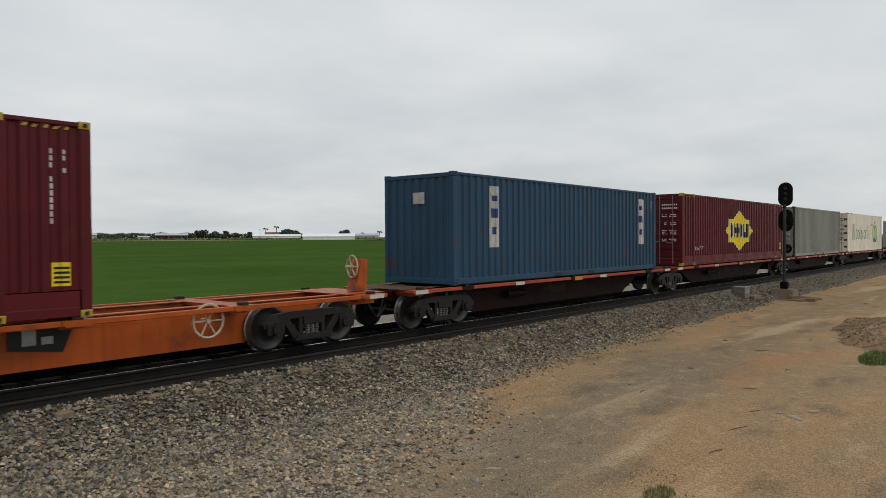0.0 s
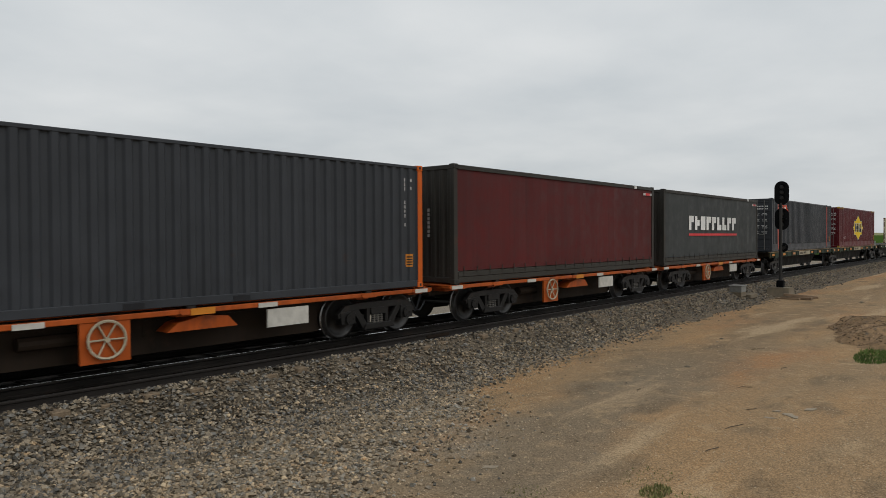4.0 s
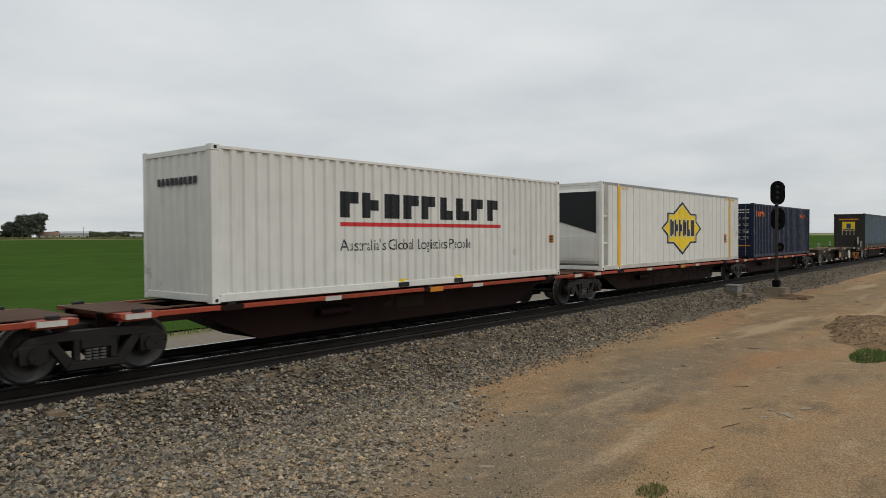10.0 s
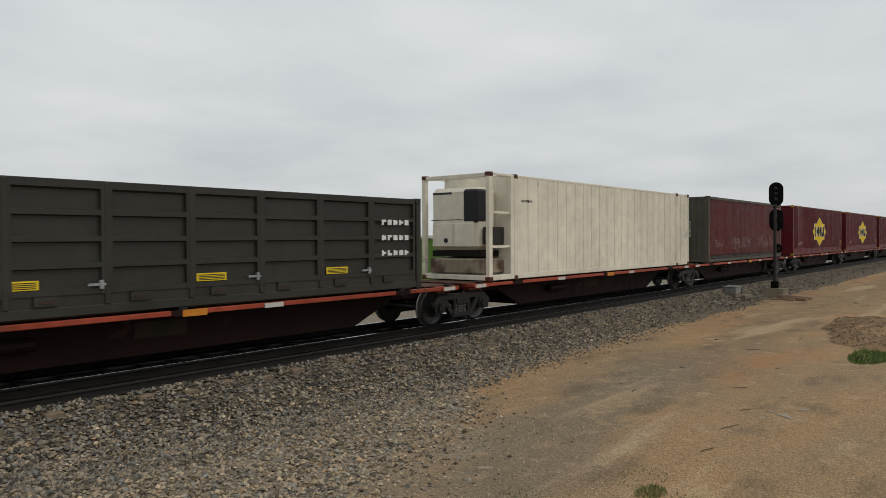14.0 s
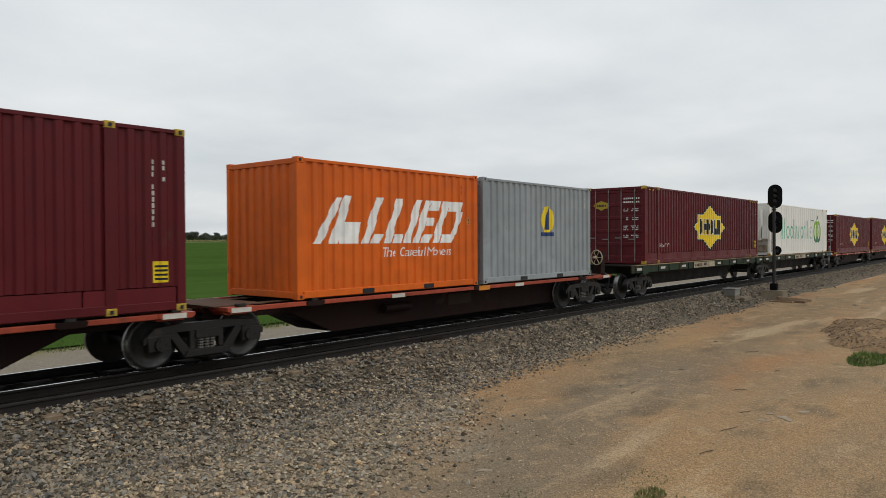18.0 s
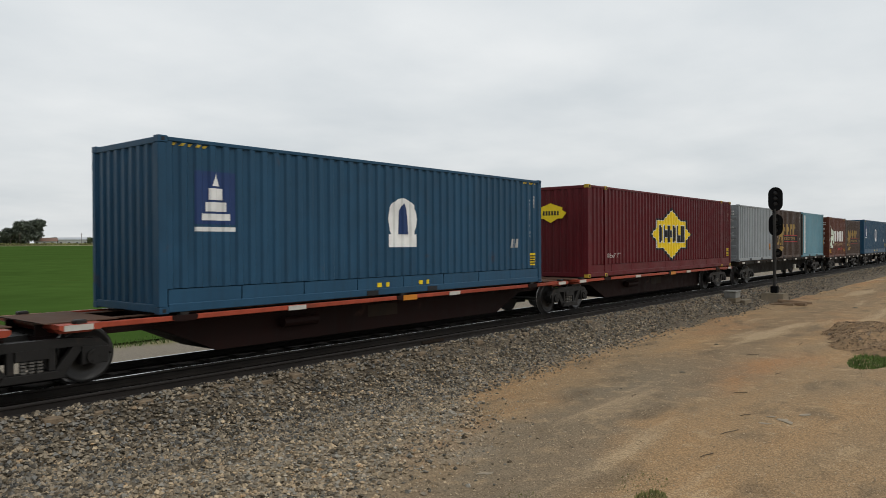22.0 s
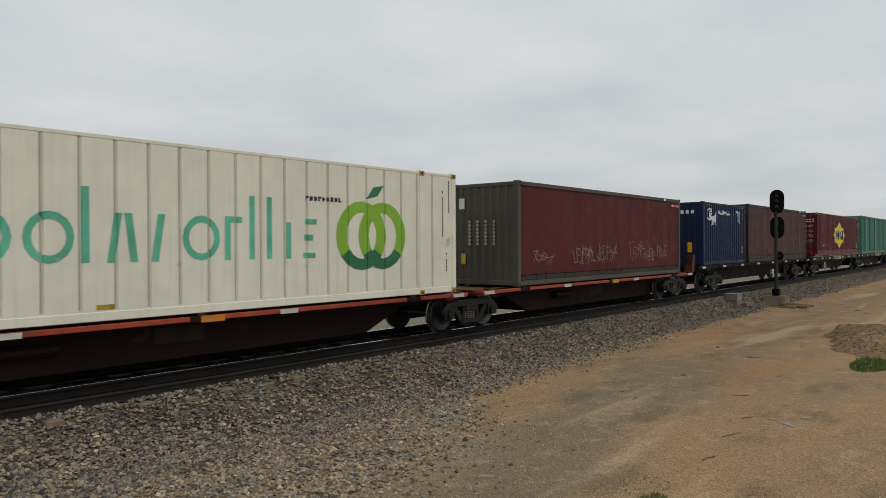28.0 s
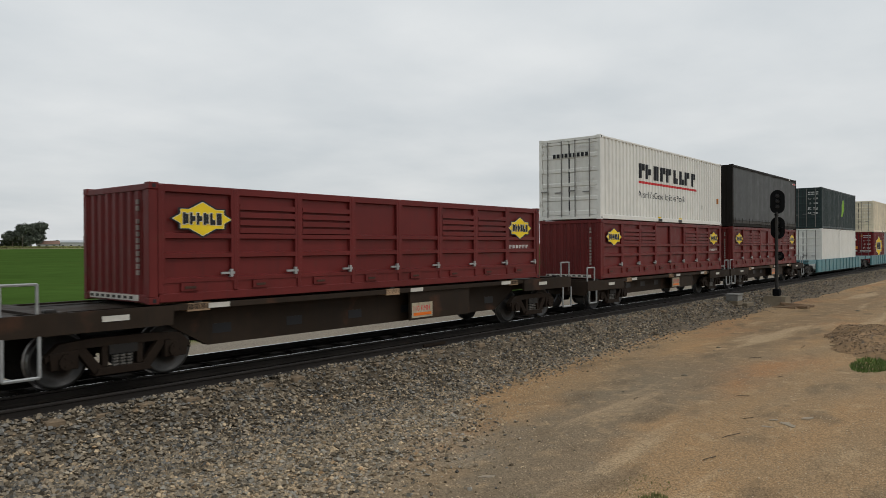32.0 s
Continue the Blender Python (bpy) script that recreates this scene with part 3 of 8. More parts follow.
def pebbles():
    rnd = np.random.RandomState(9)
    n = 40000
    x = 3.0 + 17.0 * rnd.uniform(0, 1, n) ** 1.7
    y = rnd.uniform(-1.0, 8.5, n)
    keep = y < toe(x) + 0.3
    x, y = x[keep], y[keep]
    z = np.array([lie(a, b) for a, b in zip(x, y)])
    v, f = stone_points(x, y, z, 0.004 + 0.013 * rnd.uniform(0, 1, len(x)) ** 3, rnd)
    me = bpy.data.meshes.new("road_pebbles")
    me.from_pydata(v.tolist(), [], f.tolist())
    me.materials.append(M_GRIT)
    tagged(new("road_pebbles", me), "small loose pebbles on the dirt road", "pebbles", kind="stuff")


pebbles()


def rail_profile(top=0.0):
    """Half outline of a flat-bottomed rail, from the head down."""
    half = [(0.0, 0.0), (0.03, -0.002), (0.036, -0.012), (0.036, -0.036), (0.009, -0.05), (0.009, -0.13), (0.03, -0.145), (0.07, -0.155), (0.07, -0.165)]
    return [(-a, b + top) for a, b in half[::-1]] + [(a, b + top) for a, b in half[1:]]


def rail(name, y, z, x0, x1, parent, mats, label, top=True):
    bm = bmesh.new()
    pr = rail_profile()
    xs = grid_lines(x0, x1, -4, 40, 4.0)
    ringv = [[bm.verts.new((x, y + a, z + b)) for a, b in pr] for x in xs]
    for p, q in zip(ringv, ringv[1:]):
        for i in range(len(pr) - 1):
            f = bm.faces.new((p[i], p[i + 1], q[i + 1], q[i]))
            f.material_index = 1 if top and 7 <= i <= 8 else 0
        bm.faces.new((p[0], q[0], q[-1], p[-1]))
    return tagged(part(name, mesh_of(bm, name, *mats), None, parent), label)


def build_track():
    track = thing("track", "single railway track on timber sleepers", "railway track", kind="structure")
    for s in (-1, 1):
        rail("rail", TRACK_Y + s * 0.7525, 0.0, -400, 900, track, (M_RAILSIDE, M_RAILTOP), "dark steel rail with a polished head")
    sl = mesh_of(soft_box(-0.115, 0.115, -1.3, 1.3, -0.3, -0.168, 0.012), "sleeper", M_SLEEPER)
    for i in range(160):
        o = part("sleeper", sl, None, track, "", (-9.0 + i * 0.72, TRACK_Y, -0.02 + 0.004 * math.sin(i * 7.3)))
        o.rotation_euler.z = 0.01 * math.sin(i * 3.1)
    return track


build_track()


def spare_rail():
    """A discarded rail that lies along the sleeper ends on timber packers."""
    y = 11.0
    ob = thing("spare_rail", "rusty spare rail lying beside the track on timber packers", "rail")
    ob.location = (0, y, -0.03)
    r = rail("rail_length", 0.0, 0.0, -60, 140, ob, (M_OLDRAIL, M_OLDRAIL), "", False)
    for x in (12.9, 38.0):
        part("fishplate", soft_box(x - 0.4, x + 0.4, -0.034, -0.012, -0.125, -0.052, 0.006), M_RUSTSTEEL, ob)
    pk = mesh_of(soft_box(-0.13, 0.13, -0.36, 0.2, -0.27, -0.166, 0.015), "timber_packer", M_PACKER)
    for i in range(90):
        o = part("timber_packer", pk, None, ob, "", (-3.0 + i * 0.72 + 0.05 * math.sin(i * 5.1), 0.05 * math.sin(i * 2.3), -0.02 - 0.035 * abs(math.sin(i * 4.7))))
        o.rotation_euler.z = 0.06 * math.sin(i * 1.7)


M_PACKER = material("dusty_buried_timber", (0.15, 0.11, 0.072), 0.95, 0, 0.3, 8, 0.5, (0.09, 0.07, 0.05), 0.5)
spare_rail()


# ---- signal and trackside things ----
def build_signal():
    s = thing("railway_signal", "black colour-light railway signal with two heads on a mast", "signal")
    s.location = (37.07, 9.62, -0.3)
    part("mast", rod(bmesh.new(), (0, 0, 0.02), (0, 0, 4.1), 0.075, 12), M_MAST, s, "dull grey-black steel mast")
    part("mast_foot", soft_box(-0.16, 0.16, -0.16, 0.16, 0.0, 0.34, 0.03), M_SIGNAL, s)

    def head(name, cx, cy, z0, z1, w, lamps):
        n, pts = 10, []
        r = w / 2
        for k in range(n + 1):
            a = math.pi * k / n
            pts.append((r * math.cos(a), z1 - r + r * math.sin(a)))
        for k in range(n + 1):
            a = math.pi + math.pi * k / n
            pts.append((r * math.cos(a), z0 + r + r * math.sin(a)))
        bm = prism(bmesh.new(), pts, -0.015, 0.015)
        h = part(name, bm, M_SIGNAL, s, "rounded black backing board", (cx, cy, 0))
        h.rotation_euler.z = radians(-62)
        part("lamp_housing", soft_box(-r * 0.6, r * 0.6, 0.015, 0.24, z0 + 0.1, z1 - 0.1, 0.03), M_SIGNAL, h)
        for z in lamps:
            bm = bmesh.new()
            k = 12
            for i in range(k - 2):
                a, b = math.pi * (i - 0.1) / (k - 2), math.pi * (i + 0.9) / (k - 2)
                f = [bm.verts.new((0.12 * math.cos(q), y, z + 0.12 * math.sin(q))) for q, y in ((a, -0.015), (b, -0.015), (b, -0.1), (a, -0.1))]
                bm.faces.new(f)
            part("lamp_hood", bm, M_SIGNAL, h)
            part("lens", spun(bmesh.new(), [(-0.03, 0.06), (-0.022, 0.1), (-0.016, 0.1)], 12), M_LENS, h).location = (0, 0, z)
    head("upper_head", -0.02, -0.05, 4.0, 5.16, 0.66, (4.36, 4.62, 4.88))
    head("lower_head", 0.14, -0.02, 2.78, 3.86, 0.64, (3.06, 3.32, 3.58))
    head("marker_head", 0.12, -0.1, 1.72, 2.16, 0.42, (1.94,))
    for r in ((-0.25, 0.25, -0.04, 0.04, 3.92, 3.97), (-0.03, 0.2, -0.24, 0.0, 3.3, 3.36), (-0.03, 0.2, -0.22, 0.0, 2.0, 2.05)):
        part("bracket", boxes(r), M_SIGNAL, s)
    part("cable_duct", rod(bmesh.new(), (0.1, -0.02, 0.1), (0.1, -0.02, 2.9), 0.02, 6), M_GALV, s)
    b = thing("signal_footing", "stepped weathered concrete footing of the signal", "concrete base")
    b.location = (37.07, 9.62, -0.6)
    bm = prism(bmesh.new(), [(-0.62, -0.24), (0.62, -0.24), (0.4, 0.3), (-0.4, 0.3)], -0.5, 0.5)
    bmesh.ops.bevel(bm, geom=bm.edges[:], offset=0.02, segments=2, affect="EDGES")
    part("footing_block", bm, M_CONC, b)


build_signal()


def trackside():
    c = thing("equipment_case", "small grey metal equipment case beside the track", "equipment box")
    c.location = (33.05, 10.37, -0.45)
    part("case_body", soft_box(-0.34, 0.34, -0.26, 0.26, 0.14, 0.4, 0.02), M_CASE, c)
    part("case_lid", soft_box(-0.38, 0.38, -0.3, 0.3, 0.4, 0.45, 0.02), M_CASE, c)
    part("case_foot", soft_box(-0.36, 0.36, -0.26, 0.26, -0.06, 0.14, 0.02), M_CONC, c)
    part("conduit", pipe(bmesh.new(), [(0.4, 0, 0.2), (0.8, 0.1, 0.12), (1.5, 0.05, 0.08)], 0.035, 6), M_SIGNAL, c)
    p = thing("concrete_slab", "broken concrete slab lying by the equipment case", "slab")
    p.location = (33.9, 10.12, -0.6)
    part("slab", soft_box(-0.5, 0.5, -0.2, 0.2, -0.02, 0.16, 0.02), M_CONC, p)
    for x, y, z, L, tip, a in ((36.2, 8.75, 0.02, 1.9, 3, 62), (36.6, 8.6, 0.1, 1.5, -5, 118), (35.7, 8.95, 0.0, 1.1, 2, 80)):
        t = thing("old_sleeper_piece", "weathered grey plank dropped across others beside the signal", "timber", "timber pieces")
        t.matrix_basis = pose(x, y, GROUND + z + 0.02, 0, tip, a)
        part("timber", soft_box(-L / 2, L / 2, -0.08, 0.08, -0.05, 0.07, 0.015), M_TIMBER, t)
    rnd = random.Random(18)
    for x, y, L in ((14.58, 4.43, 0.3), (12.75, 3.77, 0.25), (11.44, 3.64, 0.5), (10.02, 3.49, 0.3), (19.5, 5.6, 0.4), (22.4, 5.1, 0.5), (17.2, 4.4, 0.35), (12.9, 5.9, 0.25)):
        t = thing("twig", "thin dark dry twig lying on the dirt", "twig", "twigs on the ground")
        t.matrix_basis = pose(x, y, lie(x, y), 0, 0, rnd.uniform(-60, 30))
        bend = rnd.uniform(-0.12, 0.12)
        part("stick", pipe(bmesh.new(), [(-L / 2, 0, 0.008), (-L / 5, bend * L, 0.02), (L / 5, bend * L * 0.4, 0.012), (L / 2, -bend * L, 0.01)], 0.006, 5), M_STICK, t)
    for x, y, k in ((12.75, 3.15, 0.24), (12.4, 3.38, 0.13), (13.35, 2.98, 0.16), (12.9, 3.4, 0.1), (7.53, 5.5, 0.16)):
        t = thing("pale_crust", "thin pale crust of broken cement on the dirt", "rubble", "cement crusts")
        t.matrix_basis = pose(x, y, lie(x, y) - 0.004, 0, 0, rnd.uniform(0, 180))
        bm = bmesh.new()
        rim = [(k * rnd.uniform(0.5, 1.0) * math.cos(i * 0.524), k * 0.5 * rnd.uniform(0.4, 1.0) * math.sin(i * 0.524)) for i in range(12)]
        prism(bm, rim, -0.03, 0.014)
        for v in bm.verts:
            v.co = Vector((v.co.x, v.co.z, v.co.y))
        part("crust", bm, M_CRUST, t)
    rnd = random.Random(8)
    for x, y, k in ((16.2, 6.2, 0.7), (36.0, 6.0, 1.0), (20.9, 7.0, 0.6)):
        s = thing("flat_stone", "single flat pale stone on the dirt", "stone", "scattered stones")
        s.matrix_basis = pose(x, y, lie(x, y), 0, 0, rnd.uniform(0, 180))
        bm = bmesh.new()
        bmesh.ops.create_icosphere(bm, subdivisions=2, radius=0.12 * k)
        for v in bm.verts:
            v.co *= 1 + 0.3 * noise.noise(v.co * 9)
            v.co.z *= 0.4
        part("stone", bm, M_CONC, s)


M_STICK = material("dark_dry_wood", (0.09, 0.066, 0.045), 0.9, 0, 0.2, 20, 0.3)
M_CRUST = material("pale_cement_crust", (0.28, 0.232, 0.168), 0.95, 0, 0.25, 14, 0.6, (0.2, 0.15, 0.1), 0.5)
trackside()


def spread(x, y):
    """Distance from the middle of the heap, drawn in and out along its foot."""
    return math.hypot(x * 0.8, y) * (1 + 0.35 * noise.noise((x * 0.5, y * 0.5, 9)) + 0.12 * noise.noise((x * 1.9, y * 1.9, 4)))


def build_heap():
    x0, y0, r, h = HEAP
    bm = bmesh.new()
    bmesh.ops.create_grid(bm, x_segments=60, y_segments=60, size=r * 1.25)
    for v in bm.verts:
        d = spread(v.co.x, v.co.y) / r
        v.co.z = h * max(1 - d, 0) ** 0.8 * (1 + 0.5 * noise.noise((v.co.x * 1.1, v.co.y * 1.1, 3))) + 0.09 * noise.noise((v.co.x * 3, v.co.y * 3, 7)) - 0.1
    for f in bm.faces:
        f.smooth = True
    ob = tagged(new("spoil_mound", mesh_of(bm, "spoil_mound", M_HEAP)), "low spoil heap of brown earth and gravel", "mound")
    ob.location = (x0, y0, GROUND)
    rnd = np.random.RandomState(12)
    n = 7000
    a, d = rnd.uniform(0, 6.28, n), 1.05 * r * np.sqrt(rnd.uniform(0, 1, n))
    x, y = d * np.cos(a), d * np.sin(a)
    z = np.array([h * max(1 - spread(p, q) / r, 0) ** 0.8 * (1 + 0.5 * noise.noise((p * 1.1, q * 1.1, 3))) + 0.09 * noise.noise((p * 3, q * 3, 7)) - 0.09 for p, q in zip(x, y)])
    v, f = stone_points(x, y, z, rnd.uniform(0.01, 0.034, n), rnd)
    me = bpy.data.meshes.new("heap_rubble")
    me.from_pydata(v.tolist(), [], f.tolist())
    me.materials.append(M_HEAPSTONE)
    tagged(new("heap_rubble", me), kind="stuff").parent = ob


M_HEAP = material("brown_spoil", (0.245, 0.158, 0.085), 0.95, 0, 0.3, 12, 0.9, (0.10, 0.08, 0.06), 0.5, fine=35)
M_HEAPSTONE = material("spoil_stone", (0.24, 0.165, 0.1), 0.9, 0, 0.25, 20, 0.3, island=0.6, each=0)
build_heap()


def tufts():
    rnd = np.random.RandomState(6)
    for cx, cy, rx, ry, n, h in ((7.94, 3.42, 0.27, 0.16, 380, 0.07), (20.5, 3.05, 1.6, 0.45, 2000, 0.11), (7.0, 4.6, 0.35, 0.25, 120, 0.04), (8.4, 3.75, 0.5, 0.3, 160, 0.04), (7.6, 3.0, 0.6, 0.3, 200, 0.045)):
        a, d = rnd.uniform(0, 6.28, n), np.sqrt(rnd.uniform(0, 1, n))
        x, y = cx + rx * d * np.cos(a), cy + ry * d * np.sin(a)
        z = np.array([lie(p, q) - 0.01 for p, q in zip(x, y)])
        blades("grass_tuft", x, y, z, rnd.uniform(0.4, 1.0, n) * h, rnd, M_GRASS if cx > 15 else M_DRYGRASS, "low green grass tuft on the dirt")


tufts()


# ---- the distance behind the field ----
def spot(px, dist):
    a = radians(BEARING) - math.atan((px - 786) / 1249.4)
    return dist * math.cos(a), dist * math.sin(a)


def tree(px, dist, tall, wide, seed, lift=0.25, lobes=9):
    """A tree: tapered trunk, limbs and a crown of many small leaf clumps."""
    rnd = np.random.RandomState(seed)
    x, y = spot(px, dist)
    lobes = int(lobes * 1.8)
    tall, wide = (tall * 0.84, wide * 0.84) if tall > 14 else (tall * 0.66, wide * 0.75)
    t = thing("tree", "eucalypt with a broad uneven crown in haze-paled green", "tree", "trees behind the field")
    t.location = (x, y, GROUND + rise(x, y))
    bm = bmesh.new()
    rod(bm, (0, 0, -0.2), (0, 0, tall * 0.55), tall * 0.022, 7)
    centres = []
    for i in range(lobes):
        a, d = rnd.uniform(0, 6.28), wide * 0.5 * rnd.uniform(0.1, 0.78)
        c = (d * math.cos(a), d * math.sin(a), tall * (lift + (1 - lift) * rnd.uniform(0.1, 0.86)))
        centres.append((c, wide * rnd.uniform(0.15, 0.26)))
        rod(bm, (0, 0, tall * rnd.uniform(0.25, 0.5)), c, tall * 0.008, 5)
    part("trunk", bm, M_BARK, t)
    n = 420 * lobes
    which = rnd.randint(0, lobes, n)
    cc, rr = np.array([c for c, r in centres])[which], np.array([r for c, r in centres])[which]
    g = rnd.normal(0, 1, (n, 3))
    g = g / np.linalg.norm(g, axis=1)[:, None] * rnd.uniform(0.5, 1.0, (n, 1))
    p = cc + g * rr[:, None] * np.array([1, 1, 0.8])
    s = wide * 0.032
    q = p[:, None] + rnd.normal(0, s, (n, 3, 3))
    me = bpy.data.meshes.new("crown")
    me.from_pydata(q.reshape(-1, 3).tolist(), [], np.arange(3 * n).reshape(-1, 3).tolist())
    me.materials.append(M_LEAF)
    part("crown", me, None, t)


def hedge(x0, x1, dist, h0, h1, seed, name="scrub", mat=None, label="olive scrub and low bushes along the far side of the field"):
    rnd = np.random.RandomState(seed)
    n = int(abs(x1 - x0) * 46)
    px = rnd.uniform(x0, x1, n)
    d = dist + rnd.uniform(-10, 10, n)
    a = radians(BEARING) - np.arctan((px - 786) / 1249.4)
    top = h0 + (h1 - h0) * np.array([0.5 + 0.5 * noise.noise((v * 0.045, seed, 0)) for v in px])
    p = np.stack([d * np.cos(a), d * np.sin(a), GROUND + top * rnd.uniform(0, 1, n) + [rise(u, v) for u, v in zip(d * np.cos(a), d * np.sin(a))]], 1)
    q = p[:, None] + rnd.normal(0, 0.45, (n, 3, 3))
    me = bpy.data.meshes.new(name)
    me.from_pydata(q.reshape(-1, 3).tolist(), [], np.arange(3 * n).reshape(-1, 3).tolist())
    me.materials.append(mat or M_SCRUB)
    tagged(new(name, me), label, "bushes", kind="stuff")


def shed(px0, px1, dist, wall_h, ridge, wall, roof, label, name="farm_shed", bays=5, open_front=False, deep=14.0):
    x0, y0 = spot(px0, dist)
    x1, y1 = spot(px1, dist)
    w = math.hypot(x1 - x0, y1 - y0)
    t = thing(name, label, "building", "buildings behind the field")
    t.matrix_basis = Matrix.Translation((x0, y0, GROUND + rise(x0, y0))) @ Matrix.Rotation(math.atan2(y1 - y0, x1 - x0), 4, "Z")
    part("wall", boxes((0, w, 0, 0.3, -0.3, wall_h), (0, w, deep - 0.3, deep, -0.3, wall_h), (0, 0.3, 0.3, deep - 0.3, -0.3, wall_h), (w - 0.3, w, 0.3, deep - 0.3, -0.3, wall_h)), wall, t)
    bm = bmesh.new()
    v = [bm.verts.new(c) for c in ((-0.5, -0.6, wall_h), (w + 0.5, -0.6, wall_h), (w + 0.5, deep / 2, ridge), (-0.5, deep / 2, ridge), (w + 0.5, deep + 0.6, wall_h), (-0.5, deep + 0.6, wall_h))]
    for f in ((0, 1, 2, 3), (3, 2, 4, 5), (0, 3, 5), (1, 4, 2), (0, 5, 4, 1)):
        bm.faces.new([v[i] for i in f])
    part("roof", bm, roof, t)
    for i in range(bays):
        a = w * (i + 0.2) / bays
        b = w * (i + 0.8) / bays
        if open_front:
            part("opening", boxes((a - 0.15 * w / bays, b + 0.15 * w / bays, -0.05, 0.0, 0, wall_h - 0.5)), M_SHADEIN, t)
        else:
            part("window", boxes((a, a + 1.4, -0.05, 0.0, 1.0, min(2.2, wall_h - 0.4))), M_SHADEIN, t)


def distance():
    for k, (px, d, tall, wide) in enumerate(((62, 640, 23, 27), (30, 640, 16, 17), (10, 650, 8, 16), (104, 670, 8.5, 13), (152, 690, 7, 12), (350, 640, 11.5, 16), (375, 640, 11, 16), (392, 645, 12, 8), (412, 640, 9, 8), (434, 640, 10.5, 6), (505, 640, 10, 24), (520, 650, 8, 16), (605, 620, 11, 15), (634, 640, 10, 5), (480, 650, 8, 12), (1185, 470, 2.0, 8), (1235, 480, 2.2, 9), (270, 700, 7, 12))):
        tree(px, d, tall, wide, 40 + k)
    for px, d, tall in ((463, 650, 9.5), (482, 640, 11), (664, 640, 6.5)):
        x, y = spot(px, d)
        t = thing("palm_tree", "slim palm with a small round crown", "tree", "palms behind the field")
        t.location = (x, y, GROUND + rise(x, y))
        part("trunk", rod(bmesh.new(), (0, 0, -0.2), (0, 0, tall), 0.3, 6), M_BARK, t)
        bm = bmesh.new()
        for i in range(18):
            a, e = i * 0.9, 0.5 - 0.11 * (i % 9)
            w = Vector((math.cos(a), math.sin(a), e)) * 3.0
            s = Vector((-math.sin(a), math.cos(a), 0)) * 0.5
            f = [bm.verts.new(Vector((0, 0, tall)) + c) for c in (w * 0.1, w * 0.6 + s, w + Vector((0, 0, -0.7)), w * 0.6 - s)]
            bm.faces.new(f)
        part("crown", bm, M_LEAF, t)
    hedge(0, 60, 655, 3, 7, 1)
    hedge(165, 340, 640, 3.5, 7.5, 2)
    hedge(320, 440, 645, 3, 7, 3)
    hedge(430, 640, 700, 2.5, 5.0, 4)
    hedge(-40, 700, 600, 0.3, 1.6, 5, "field_margin", M_GRASSFAR, "yellowish rough grass margin beyond the crop")
    hedge(640, 1000, 420, 0.1, 0.9, 7, "dry_margin", M_GRASSFAR, "yellowish rough grass beyond the crop")
    hedge(1000, 1400, 430, 0.1, 0.8, 6, "dry_margin", M_GRASSFAR, "yellowish rough grass beyond the crop")
    shed(0, 8, 640, 3.6, 5.2, M_SHEDWALL, M_SHEDROOF, "small white farmhouse behind the field", "farmhouse", 1, deep=8)
    shed(72, 112, 640, 3.0, 5.8, M_SHEDWALL, M_TILE, "low farmhouse with a brown tiled roof", "farmhouse", 3, deep=10)
    shed(114, 171, 650, 4.4, 6.2, M_SHEDWALL, M_SHEDROOF, "long white farm shed", "farm_shed", 4)
    shed(268, 325, 600, 4.0, 5.6, M_TILE, M_SHEDROOF, "open-fronted farm shed with a pale tin roof", "farm_shed", 5, True)
    shed(238, 257, 600, 2.6, 3.4, M_SHEDWALL, M_SHEDROOF, "small grey shed beside the field", "farm_shed", 1, deep=6)
    shed(440, 525, 620, 3.2, 4.6, M_POLY, M_POLY, "long white plastic greenhouse", "greenhouse", 0)
    shed(462, 492, 640, 3.4, 6.6, M_SHEDWALL, M_TILE, "brown-roofed farmhouse behind the greenhouses", "farmhouse", 3, deep=10)
    shed(528, 620, 580, 2.6, 5.0, M_POLY, M_POLY, "broad white plastic greenhouse", "greenhouse", 0, deep=24)
    shed(622, 662, 600, 3.2, 5.0, M_SHEDWALL, M_SHEDROOF, "grey tin shed by the greenhouses", "farm_shed", 3)
    shed(684, 706, 600, 4.5, 6.0, M_BEIGEWALL, M_SHEDROOF, "cream farm building with a tin roof", "farm_shed", 2)
    for i, (a, b) in enumerate(((706, 760), (762, 822), (824, 890), (892, 950))):
        shed(a, b, 620, 2.6, 3.8, M_POLY, M_POLY, "long white plastic greenhouse", "greenhouse", 0)
    for i in range(9):
        a = 1090 + i * 27
        shed(a, a + 25, 560, 5.0, 6.4, M_POLY, M_SHEDROOF, "tall glasshouse bay with pale walls", "glasshouse", 3, deep=30)
    for px in (47, 155, 453, 680):
        x, y = spot(px, 590)
        t = thing("power_pole", "thin timber power pole behind the field", "pole")
        t.location = (x, y, GROUND + rise(x, y))
        part("pole", rod(bmesh.new(), (0, 0, -0.3), (0, 0, 9.0), 0.13, 6), M_BARK, t)
        part("crossarm", boxes((-1.1, 1.1, -0.08, 0.08, 8.2, 8.4)), M_BARK, t)


M_BEIGEWALL = material("cream_wall", (0.55, 0.52, 0.40), 0.8, 0, 0.1, 0.5, 0)
distance()

# ---- the train: kinds of container ----
HALF, TALL = 1.219, 2.896
PITCH, DEEP = 0.278, 0.042


def dips(x0, x1, pitch=PITCH, deep=DEEP):
    """Corrugation of a panel between x0 and x1: rows of (x, depth behind the outer face)."""
    rows = [(x0, 0.0)]
    count = max(int((x1 - x0) / pitch), 1)
    step = (x1 - x0) / count
    for i in range(count):
        a = x0 + i * step
        rows += [(a + step * 0.36, 0.0), (a + step * 0.5, deep), (a + step * 0.86, deep), (a + step, 0.0)]
    return rows


